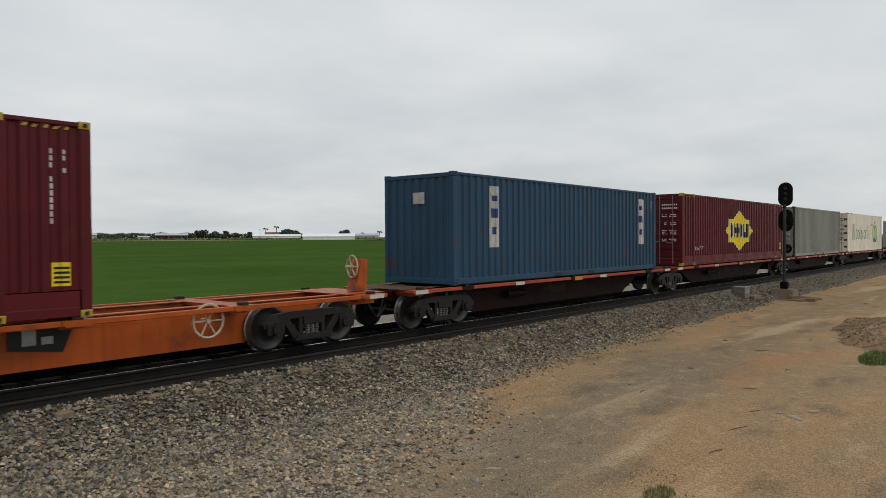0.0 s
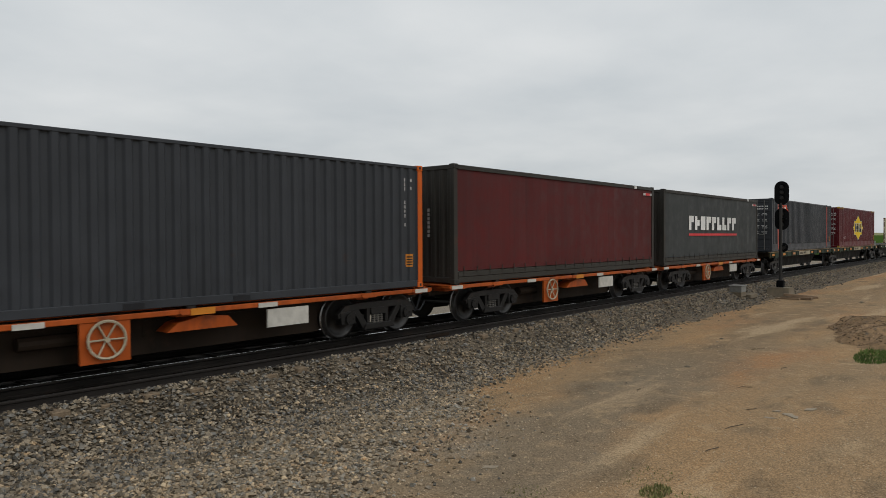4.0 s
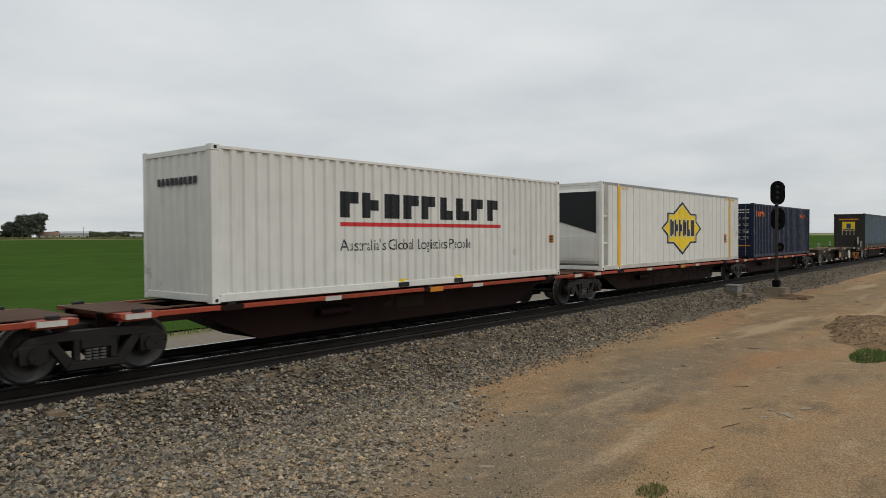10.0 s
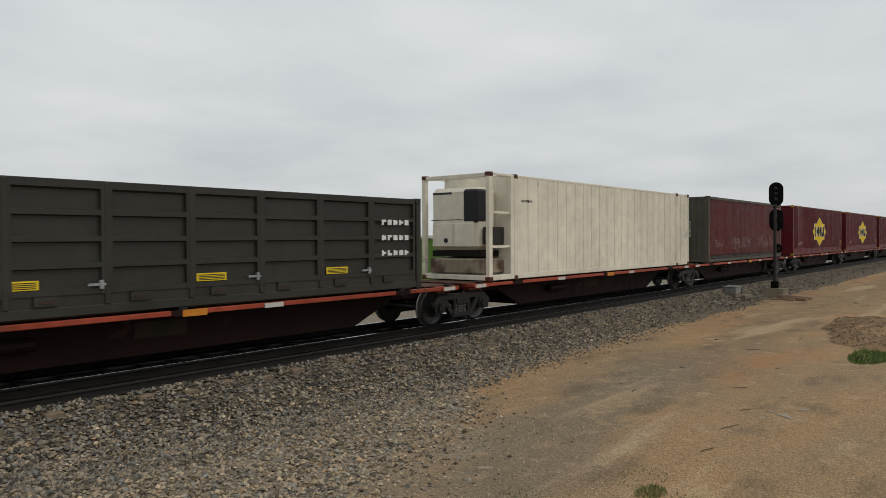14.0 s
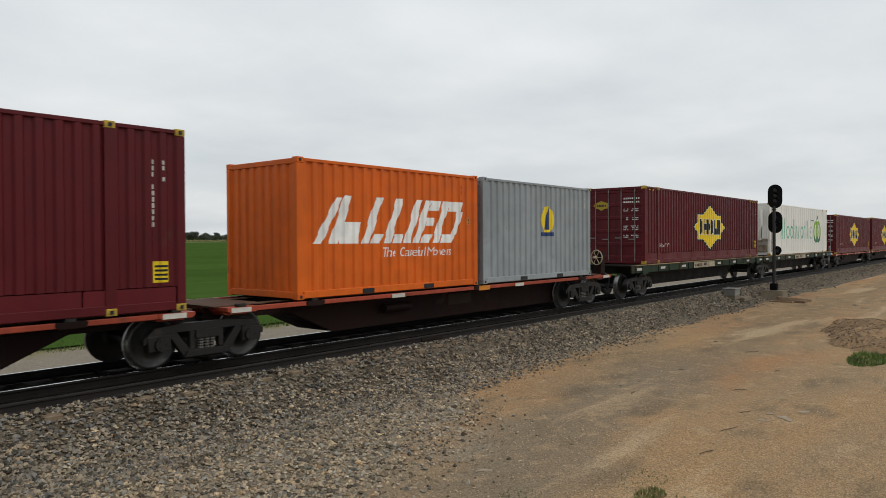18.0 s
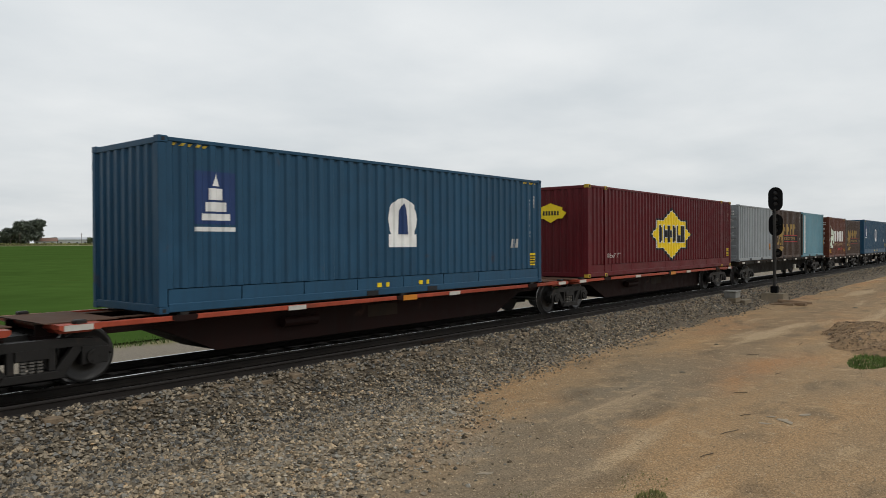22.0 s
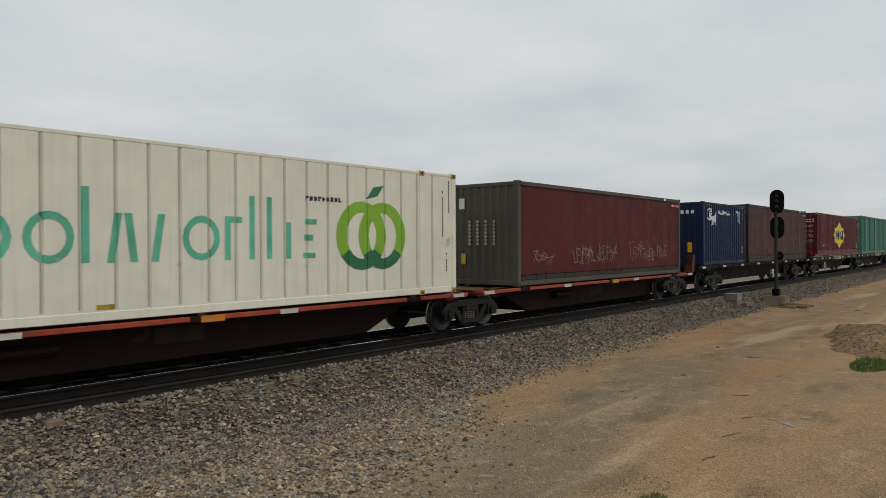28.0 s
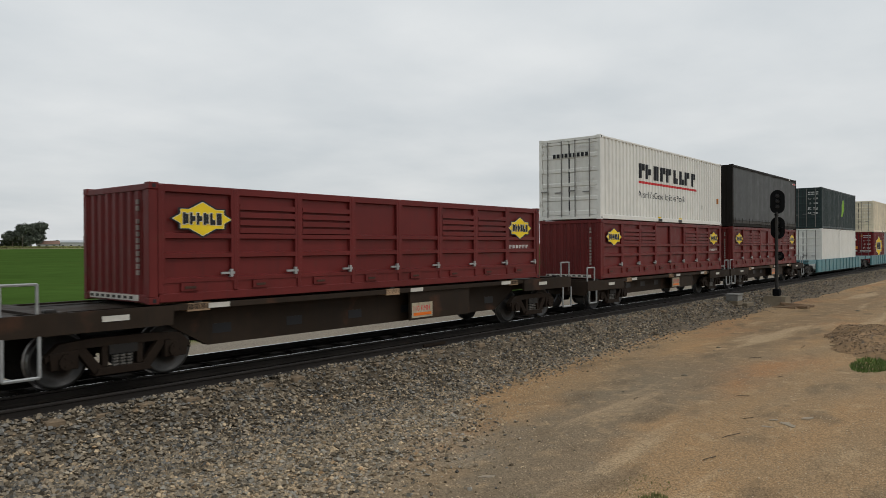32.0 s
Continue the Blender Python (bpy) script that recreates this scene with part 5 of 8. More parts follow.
def tower_blue(L, mat, label, tower=True, seed=1):
    """Blue container with a cream oval emblem and, on some, a white tower mark."""
    global TALL
    TALL = 3.05 if tower else 2.95
    root, rows = dry_box(L, mat, label, "blank", mat, skirt=True, seed=seed)
    cx = 6.1 if L < 13 else 8.4
    e = decal("emblem", [[(cx + 0.52 * math.cos(k * math.pi / 8), 1.75 + 0.5 * math.sin(k * math.pi / 8)) for k in range(16)], rect(cx - 0.5, cx + 0.5, 1.1, 1.4)], M_SIGNWHITE, root, rows, SKIN, "cream and pale gold oval emblem")
    if not tower:
        decal("emblem_field", [[(cx + 0.36 * math.cos(k * math.pi / 8), 1.78 + 0.43 * math.sin(k * math.pi / 8)) for k in range(16)]], M_PALEGOLD, e, rows, SKIN - 0.003)
    decal("emblem_bird", [[(cx - 0.15, 1.4), (cx + 0.2, 1.4), (cx + 0.16, 1.85), (cx + 0.02, 2.14), (cx - 0.12, 1.95)]], M_SIGNBLUE, e, rows, SKIN - 0.007)
    if tower:
        k = 1.12
        n = decal("tower_field", [rect(k - 0.42, k + 0.42, 1.55, 2.5)], M_SIGNBLUE, root, rows, SKIN, "navy panel with a white tower")
        decal("tower", [rect(k - 0.3, k + 0.3, 1.62, 1.74), rect(k - 0.2, k + 0.2, 1.78, 1.95), rect(k - 0.14, k + 0.14, 1.99, 2.2), [(k - 0.08, 2.24), (k + 0.08, 2.24), (k, 2.48)]], M_SIGNWHITE, n, rows, SKIN - 0.004)
        decal("tower_line", [rect(k - 0.42, k + 0.42, 1.42, 1.5)], M_SIGNWHITE, root, rows, SKIN)
    decal("logo_marking", [rect(L - 1.6 + i * 0.13, L - 1.53 + i * 0.13, 1.05, 1.3, 0.03) for i in range(3)], M_FADEWHITE, root, rows, SKIN)
    code_column(root, rows, L, M_FADEWHITE, seed + 30)
    warn_label(root, rows, L - 0.62, 0.52, 0.3, 0.36, M_YELLOW)
    for x in (L / 2 - 0.9, L / 2 + 0.5):
        decal("pocket_label", [rect(x, x + 0.4, 0.2, 0.3)], M_YELLOW, root, rows, SKIN - 0.01)
    yellow_ticks(root, rows, L)
    TALL = 2.896
    return root


def corner_patch(L, mat, label, patch, end="door", skirt=False, post=None, cast=None, high=True, tall=2.896, lift=None):
    """Container with a cut-corner coloured patch and three white bars at its low end."""
    global TALL
    TALL = tall
    root, rows = dry_box(L, mat, label, end, cast or mat, skirt=skirt, post=post, lift=lift)
    x0 = 0.3 if L < 13 else 1.6
    p = decal("logo_patch", [[(x0, 2.0), (x0 + 0.35, 1.65), (x0 + 1.75, 1.65), (x0 + 1.75, 2.35), (x0 + 1.4, 2.68), (x0, 2.68)]], patch, root, rows, SKIN, "cut-corner orange patch with white bars")
    decal("logo_marking", bar_row(x0 + 0.08, x0 + 1.5, 2.2, 2.58, 3, 2), M_SIGNWHITE, p, rows, SKIN - 0.004)
    if high:
        bm = boxes((-0.012, -0.004, -0.75, 0.75, 1.5, 2.62))
        q = part("end_patch", bm, patch, root, "orange patch on the end")
        part("end_patch_marking", boxes(*[(-0.02, -0.013, -0.62 + i * 0.42, -0.32 + i * 0.42, 2.1, 2.45) for i in range(3)]), M_SIGNWHITE, q)
    code_column(root, rows, L, M_FADEWHITE, 44)
    warn_label(root, rows, L - 0.55, 0.5, 0.22, 0.3, M_AMBER)
    TALL = 2.896
    return root


def lettered_40(mat, label, bars, line, L=12.192, text="", end="blank", scale=1.0, red=True):
    """White or dark container with a row of lettering bars over a red line."""
    root, rows = dry_box(L, mat, label, end, mat)
    x0, x1 = 3.12, 9.05
    decal("logo_marking", bar_row(x0, x1, 1.62, 2.18, 9, 8, gap=0.22), bars, root, rows, SKIN, "row of lettering bars")
    if red:
        decal("red_line", [rect(x0, x1, 1.43, 1.52)], M_SIGNRED, root, rows, SKIN)
    if text:
        lettering(text, 0.36, x0, 0.9, line, root, rows, SKIN, 0, 0.92)
    part("end_marking", boxes(*[(-0.008, -0.003 + 0.004, -0.75 + i * 0.16, -0.64 + i * 0.16, 2.2, 2.34) for i in range(9)]), bars, root)
    warn_label(root, rows, L - 0.55, 1.0, 0.2, 0.24, M_AMBER)
    for x in (L / 2 - 1.03, L / 2 + 1.03):
        decal("pocket_label", [rect(x - 0.15, x + 0.15, 0.15, 0.21)], M_YELLOW, root, rows, SKIN - 0.012)
    return root


def plain_box(L, mat, label, end="door", skirt=False, cast=None, extra=None, pitch=PITCH, post=None, codes=M_FADEWHITE, pocket=True, tall=2.896):
    global TALL
    TALL = tall
    root, rows = dry_box(L, mat, label, end, cast or mat, skirt=skirt, pitch=pitch, post=post, pocket=pocket)
    if codes:
        code_column(root, rows, L, codes, 61)
    if extra:
        extra(root, rows, L)
    TALL = 2.896
    return root


def two_strips(root, rows, L):
    for x in (1.55, 10.75):
        s = decal("white_strip", [rect(x, x + 0.42, 0.95, 2.6)], M_FADEWHITE, root, rows, SKIN, "weathered white strip with navy marks")
        decal("strip_print", [rect(x + 0.05, x + 0.37, 1.75, 2.0), rect(x + 0.08, x + 0.34, 2.2, 2.35), rect(x + 0.1, x + 0.3, 1.3, 1.5)], M_SIGNBLUE, s, rows, SKIN - 0.004)
    part("end_plate", boxes((-0.016, -0.01, -0.25, 0.15, 2.1, 2.4)), M_FADEWHITE, root)


def seaco_marks(root, rows, L):
    decal("logo_marking", bar_row(0.47, 2.05, 2.18, 2.5, 5, 3), M_SIGNORANGE, root, rows, SKIN, "row of orange lettering bars")
    decal("logo_marking", bar_row(9.75, 11.15, 2.28, 2.48, 6, 4), M_SIGNRUST, root, rows, SKIN)
    part("door_stripe", boxes((-0.03, -0.022, -1.05, 1.05, 0.62, 0.68)), M_AMBER, root)


def cronos_marks(root, rows, L):
    cx, cz = 1.25, 2.3
    curl = [q for k in range(3) for q in ring(cx - 0.36 + 0.09 * k, cz + 0.04 - 0.03 * k, 0.36 - 0.11 * k, 0.3 - 0.09 * k, 0.27 - 0.11 * k, 0.225 - 0.09 * k, 14)]
    decal("horse_emblem", beast(cx + 0.15, cz - 0.05, 0.55)[:1] + curl, M_SIGNWHITE, root, rows, SKIN, "white horse emblem")
    decal("logo_marking", bar_row(2.0, 3.75, 2.36, 2.56, 6, 6), M_SIGNWHITE, root, rows, SKIN, "white lettering bars")
    b = decal("badge", [[(4.65, 2.62), (5.2, 2.55), (5.26, 2.2), (5.1, 1.95)]], M_SIGNWHITE, root, rows, SKIN, "white, blue and yellow badge")
    decal("badge_field", [[(4.74, 2.56), (5.14, 2.5), (5.18, 2.22), (5.07, 2.06)]], M_FADEBLUE, b, rows, SKIN - 0.004)
    warn_label(root, rows, 5.4, 0.5, 0.26, 0.34, M_AMBER)
    yellow_ticks(root, rows, L)
    part("end_label", boxes((-0.014, -0.004, -0.7, -0.5, 0.6, 1.05)), M_POSTYELLOW, root, "yellow label on the end")
    part("end_marking", boxes(*[(-0.012, -0.004, -0.8 + i * 0.24, -0.66 + i * 0.24, 2.36, 2.52) for i in range(6)]), M_SIGNWHITE, root)


def beast(cx, cz, k, gold=False):
    """A winged beast, as a few plain shapes: body, feathers, head and tail."""
    body = [(0.68, 0.36), (0.52, 0.44), (0.38, 0.26), (0.28, 0.1), (-0.2, 0.02), (-0.38, -0.1), (-0.42, -0.36), (-0.66, -0.7), (-0.52, -0.74), (-0.24, -0.34), (-0.24, -0.7), (-0.1, -0.74), (-0.12, -0.42), (0.02, -0.24), (0.2, -0.22), (0.12, -0.5), (-0.02, -0.74), (0.14, -0.74), (0.38, -0.38), (0.4, -0.74), (0.56, -0.74), (0.5, -0.4), (0.5, -0.1), (0.56, 0.2), (0.66, 0.28)]
    tail = [(-0.22, -0.02), (-0.5, -0.06), (-0.7, -0.18), (-0.72, -0.26), (-0.66, -0.23), (-0.5, -0.12), (-0.24, -0.08)]
    shapes = [body, tail]
    for i in range(4):
        z, w = 0.78 - 0.17 * i, 0.1 * i
        shapes.append([(-0.46 + 0.04 * i, z), (-0.3 + w * 0.4, z - 0.2), (0.02, 0.5 - 0.07 * i), (0.36, 0.38 - 0.06 * i), (0.32, 0.28 - 0.04 * i), (-0.06, 0.36 - 0.09 * i), (-0.36 + w * 0.5, z - 0.34)])
    return [[(cx + a * k, cz + b * k) for a, b in p] for p in shapes]


def kent_red(root, rows, L):
    decal("winged_beast", beast(1.2, 1.5, 1.12), M_PALEGREEN, root, rows, SKIN, "pale mint winged beast emblem")
    decal("logo_marking", bar_row(2.1, 5.35, 1.16, 1.96, 4, 11, gap=0.3), M_SIGNWHITE, root, rows, SKIN, "bold white lettering bars")
    lettering("REMOVALS & STORAGE", 0.27, 2.1, 0.86, M_TANSIGN, root, rows, SKIN, 0, 1.04)
    lettering("...for peace of mind", 0.3, 2.98, 0.5, M_SIGNRED, root, rows, SKIN, 0.3, 0.85)
    yellow_ticks(root, rows, L)
    part("end_label", boxes((0.003, 0.011, -0.86, -0.62, 0.95, 1.45)), M_POSTYELLOW, root, "yellow label on the door")
    for x, z in ((0.35, 0.35), (5.35, 0.38)):
        warn_label(root, rows, x, z, 0.5 if x < 1 else 0.3, 0.22, M_POSTYELLOW)


def kent_gold(root, rows, L):
    decal("winged_beast", beast(1.25, 1.5, 0.95), M_GOLD, root, rows, SKIN, "old gold winged beast emblem")
    decal("scrollwork", [rect(0.7, 1.6, 0.45, 0.6, 0.2), rect(1.2, 2.0, 0.6, 0.72, -0.2)], M_GOLD, root, rows, SKIN)
    decal("logo_marking", bar_row(1.82, 4.86, 1.42, 2.06, 4, 13), M_GOLD, root, rows, SKIN, "old gold lettering bars")
    p = decal("name_board", [rect(2.0, 5.2, 1.02, 1.36)], M_BLACK, root, rows, SKIN, "black board with gold writing")
    decal("board_line", [rect(2.0, 5.2, 1.36, 1.385), rect(2.0, 5.2, 0.995, 1.02)], M_SIGNRED, root, rows, SKIN)
    bm = words("MOVING & STORAGE", 0.26, 2.12, 1.1, 0, 0.98)
    conform(bm, rows, SKIN - 0.004)
    part("board_lettering", bm, M_GOLD, p)["kind"] = "stuff"
    lettering("A", 0.2, 0.5, 1.2, M_SIGNWHITE, root, rows, SKIN)
    lettering("B", 0.2, 5.6, 1.1, M_SIGNWHITE, root, rows, SKIN)


def pale_strip(root, rows, L):
    decal("white_strip", [rect(0.55, 0.95, 0.25, 2.7)], M_SIGNWHITE, root, rows, SKIN, "white vertical strip")


def climate_marks(root, rows, L):
    decal("green_strip", [rect(1.3, 1.5, 0.2, 2.75)], M_GREEN2, root, rows, SKIN, "lime green vertical strip")
    decal("green_strip", [rect(13.3, 13.5, 0.2, 2.75)], M_GREEN2, root, rows, SKIN)
    decal("logo_leaf", [[(6.6, 1.0), (7.0, 1.0), (7.7, 1.5), (7.5, 2.3), (7.0, 2.2)]], M_SIGNWHITE, root, rows, SKIN, "white and green leaf logo")
    decal("logo_leaf_tip", [[(7.3, 1.6), (7.75, 1.5), (7.9, 2.0), (7.55, 2.35)]], M_GREEN2, root, rows, SKIN - 0.004)
    decal("logo_marking", bar_row(8.3, 11.2, 1.75, 2.0, 8, 15), M_GREEN1, root, rows, SKIN)
    decal("logo_marking", bar_row(8.3, 11.2, 1.35, 1.6, 7, 16), M_SIGNWHITE, root, rows, SKIN)


def rusty_posts(root, rows, L):
    for x in (1.3, L - 1.3):
        decal("rust_patch", [rect(x - 0.08, x + 0.08, 0.2, 1.2)], M_KDARK, root, None, -HALF - 0.002, "rusted post")
    decal("warning_label", [[(L - 1.05, 0.75), (L - 0.83, 0.75), (L - 0.94, 1.0)]], M_AMBER, root, rows, SKIN)
    warn_label(root, rows, L - 0.68, 0.72, 0.24, 0.36, M_TANSIGN)


def curtain_box(L, mat, label, post, end="panel", name="curtain_container", band=None):
    """A container with canvas side curtains, roof rail, tension straps and a base rail."""
    global TALL
    TALL = 3.06
    root = thing(name, label, "container", "containers on the train")
    frame_work(root, L, post, post)
    rows = [(0.17, 0.02)]
    n = int(L / 0.4)
    rnd = random.Random(3)
    for i in range(1, n):
        rows.append((0.17 + i * (L - 0.34) / n, 0.005 + 0.03 * rnd.random()))
    rows.append((L - 0.17, 0.02))
    for y in (-1, 1):
        c = part("curtain", sheet(rows, 0.36, TALL - 0.1, y * (HALF - 0.006), y), mat, root, "canvas side curtain")
        part("curtain_hem", boxes((0.17, L - 0.17, min(y * (HALF - 0.004), y * (HALF - 0.05)), max(y * (HALF - 0.004), y * (HALF - 0.05)), 0.33, 0.40)), mat, c)
    k = int((L - 0.6) / 0.55)
    strap = mesh_of(boxes((-0.018, 0.018, -0.01, 0.0, 0.2, 0.44), (-0.03, 0.03, -0.02, -0.01, 0.26, 0.33)), "strap", M_POSTBROWN)
    for i in range(k):
        part("strap", strap, None, root, at=(0.4 + i * (L - 0.8) / (k - 1), -HALF - 0.002, 0))
    part("pelmet", boxes((0.17, L - 0.17, -HALF - 0.015, -HALF + 0.05, TALL - 0.13, TALL - 0.02)), post, root)
    part("base_rail", boxes((0.17, L - 0.17, -HALF - 0.006, -HALF + 0.03, 0.18, 0.31)), M_POSTBROWN, root)
    part("roof", boxes((0.1, L - 0.1, -HALF + 0.04, HALF - 0.04, TALL - 0.05, TALL - 0.02)), M_ROOF, root)
    part("floor", boxes((0.1, L - 0.1, -HALF + 0.06, HALF - 0.06, 0.05, 0.17)), M_TIMBER, root)
    if end == "door":
        doors(root, 0.0, post)
    else:
        blank_end(root, 0.0, post, -1)
        part("code_marking", boxes(*[(-0.004, 0.012, 0.5 - j * 0.3, 0.57 - j * 0.3, 1.2 + i * 0.11, 1.28 + i * 0.11) for j in range(4) for i in range(7)]), M_FADEWHITE, root)
    blank_end(root, L, post, 1)
    part("top_tag", boxes((L - 1.75, L - 1.55, -HALF - 0.022, -HALF - 0.015, TALL - 0.13, TALL - 0.03)), M_SIGNWHITE, root)
    tag = part("reflector_tag", boxes((L - 0.95, L - 0.22, -HALF - 0.012, -HALF - 0.004, TALL - 0.34, TALL - 0.25)), M_FADEWHITE, root, "red and white reflector tag")
    part("tag_stripe", boxes((L - 0.75, L - 0.4, -HALF - 0.016, -HALF - 0.0125, TALL - 0.34, TALL - 0.25)), M_SIGNRED, tag)
    if band:
        band(root, rows, L)
    TALL = 2.896
    return root


def gold_badge(root, rows, L):
    d = part("end_badge", boxes((-0.014, -0.006, -0.45, 0.55, 1.55, 2.35)), M_YELLOW, root, "yellow and blue emblem board on the end")
    part("end_badge_bird", boxes((-0.022, -0.015, -0.12, 0.22, 1.75, 2.2), (-0.022, -0.015, -0.4, 0.5, 1.58, 1.7)), M_SIGNBLUE, d)
    part("yellow_band", boxes((-0.014, -0.006, -0.7, 0.8, 2.5, 2.62)), M_AMBER, root)
    y = decal("yellow_label", [rect(L - 1.05, L - 0.65, 0.6, 1.0)], M_YELLOW, root, None, -HALF - 0.008, "yellow warning label")
    decal("label_print", [rect(L - 1.01, L - 0.69, z, z + 0.045) for z in (0.65, 0.74, 0.83, 0.92)], M_BLACK, y, None, -HALF - 0.011)
    b = decal("code_strip", [rect(L - 0.98, L - 0.84, 1.35, 2.62)], M_SIGNBLUE, root, None, -HALF - 0.008, "navy strip with white code")
    decal("code_marking", scribble(L - 0.95, 2.52, 10, 0.085, 9), M_SIGNWHITE, b, None, -HALF - 0.011)
    decal("small_label", [rect(L - 0.72, L - 0.6, 1.6, 1.75)], M_YELLOW, root, None, -HALF - 0.008)
    for x in (L - 4.6, L - 2.6, L - 0.5, 1.2, 3.4, 5.6):
        t = part("tie_label", boxes((x - 0.13, x + 0.13, -HALF - 0.02, -HALF - 0.008, 0.03, 0.19)), M_POSTYELLOW, root, "yellow tie-down label")
        part("label_print", boxes((x - 0.05, x + 0.05, -HALF - 0.026, -HALF - 0.021, 0.08, 0.14)), M_BLACK, t)


def dark_north(root, rows, L):
    decal("logo_marking", bar_row(2.6, 8.8, 1.45, 2.05, 9, 8, gap=0.2), M_SIGNWHITE, root, None, -HALF - 0.008, "row of white lettering bars")
    decal("red_line", [rect(2.6, 8.8, 1.2, 1.3)], M_SIGNRED, root, None, -HALF - 0.008)


def scrawl(root, rows, L):
    rnd = random.Random(5)
    polys = []
    for x0, x1, top in ((0.8, 1.7, 0.95), (3.3, 6.1, 1.2), (7.4, 9.4, 1.25), (9.8, 10.7, 1.05)):
        x = x0
        while x < x1:
            h = (top - 0.55) * (0.5 + 0.5 * rnd.random())
            foot = 0.55 + 0.2 * rnd.random()
            polys.append(rect(x, x + 0.03, foot, foot + h, rnd.uniform(-0.3, 0.3)))
            q = foot + h * rnd.random()
            polys.append(rect(x - 0.05, x + 0.2, q, q + 0.028, rnd.uniform(-0.2, 0.2)))
            if rnd.random() < 0.4:
                polys += ring(x + 0.12, foot + h * 0.6, 0.13, 0.12, 0.105, 0.095, 10)
            x += 0.13 + 0.1 * rnd.random()
    decal("graffiti", polys, M_FAINT, root, None, -HALF - 0.012, "thin pale graffiti strokes")
    part("logo_plate", boxes((-0.01, -0.002, 0.72, 0.92, 2.3, 2.62)), M_SIGNWHITE, root)
    part("warning_label", boxes((-0.01, -0.002, 0.68, 0.86, 0.62, 0.95)), M_CASTYELLOW, root, "worn yellow label")


def reefer(L, mat, label, machine, art=None, name="refrigerated_container", unit=M_WHITE, cast=M_CASTYELLOW):
    """An insulated container: ribbed white sides, a cooling machine in its low end if asked for."""
    global TALL
    TALL = 3.08 if machine == "glass" else 3.0
    root = thing(name, label, "container", "containers on the train")
    x0 = 1.05 if machine == "deep" else (0.5 if machine else 0.0)
    inner = ((L - 12.192) / 2 + 0.09, L - (L - 12.192) / 2 - 0.09)
    frame_work(root, L, mat, cast, inner)
    rows = [(max(x0, 0.16), 0.0)]
    x = rows[0][0] + 0.3
    while x < L - 0.4:
        rows += [(x, 0.0), (x + 0.012, 0.02), (x + 0.05, 0.02), (x + 0.062, 0.0)]
        x += 0.56
    rows.append((L - 0.16, 0.0))
    for y in (-1, 1):
        part("side_panel", sheet(rows, 0.165, TALL - 0.07, y * (HALF - 0.012), y), mat, root)
    part("roof", boxes((x0, L - 0.05, -HALF + 0.03, HALF - 0.03, TALL - 0.05, TALL - 0.02)), mat, root)
    part("floor", boxes((0.1, L - 0.1, -HALF + 0.06, HALF - 0.06, 0.05, 0.165)), M_GALV, root)
    blank_end(root, L, mat, 1)
    for x in inner:
        part("lifting_post", boxes((x - 0.09, x + 0.09, -HALF - 0.002, -HALF + 0.05, 0.118, TALL - 0.118)), mat, root)
    if machine:
        part("bulkhead", boxes((x0, x0 + 0.06, -HALF + 0.02, HALF - 0.02, 0.165, TALL - 0.06)), mat, root)
        mx = 0.08
        wide = (-1.05, 1.05, 0.22, 2.86) if machine == "glass" else (-0.72, 0.95, 0.85, 2.62)
        u = part("cooling_unit", soft_box(mx, x0, *wide, 0.03 if machine == "flush" else 0.12), mat if machine == "deep" else unit, root, "boxed cooling machine")
        if machine == "glass":
            g = part("dark_cover", prism(bmesh.new(), [(-0.95, 1.3), (-0.95, 2.74), (0.9, 2.74), (0.95, 2.3), (0.95, 1.85)], mx - 0.03, mx + 0.03), M_VENT, u, "dark glossy condenser cover")
            for v in g.data.vertices:
                v.co = Vector((v.co.y, v.co.x, v.co.z))
            part("skirt_panel", soft_box(mx - 0.02, mx + 0.02, -0.9, 0.9, 0.4, 1.2, 0.01), unit, u)
        else:
            if machine == "deep":
                part("condenser_grille", soft_box(mx - 0.02, mx + 0.6, -0.745, -0.24, 1.62, 2.56, 0.06), M_VENT, u, "black condenser grille wrapping the corner")
                part("nameplate", boxes((mx - 0.008, mx - 0.001, 0.15, 0.85, 2.44, 2.5)), M_DARK, u)
                part("drain_port", rod(bmesh.new(), (mx - 0.035, 0.35, 1.12), (mx, 0.35, 1.12), 0.075, 10), M_BLACK, u)
                part("hood_seam", boxes((mx - 0.004, mx + 0.002, -0.24, 0.93, 1.70, 1.72)), M_BLACK, u)
            else:
                part("condenser_grille", soft_box(mx - 0.02, mx, -0.5, 0.7, 1.75, 2.58, 0.008), M_VENT, u)
                for i in range(6):
                    part("grille_bar", boxes((mx - 0.03, mx - 0.02, -0.48, 0.68, 1.82 + i * 0.13, 1.845 + i * 0.13)), M_DARK, u)
        skin = mat if machine == "deep" else unit
        if machine != "glass":
            part("access_panel", soft_box(mx - 0.025, mx, -0.65, 0.05, 0.95, 1.6, 0.008), skin, u)
            part("access_panel", soft_box(mx - 0.025, mx, 0.1, 0.85, 0.95, 1.6, 0.008), skin, u)
            part("fuel_tank", soft_box(mx, x0, -1.0, 1.0, 0.18, 0.62, 0.05), M_TANK, root, "rust-stained tank under the machine")
        if machine == "deep":
            part("under_tray", soft_box(mx + 0.1, x0, -0.8, 0.98, 0.66, 0.84, 0.02), M_SILLBLACK, u)
            part("control_box", soft_box(mx + 0.25, x0, -0.98, -0.76, 1.0, 1.5, 0.015), M_POSTBROWN, u)
        elif machine == "flush":
            part("control_box", soft_box(mx, x0, -1.05, -0.76, 0.95, 1.7, 0.015), unit, u)
        fr = bmesh.new()
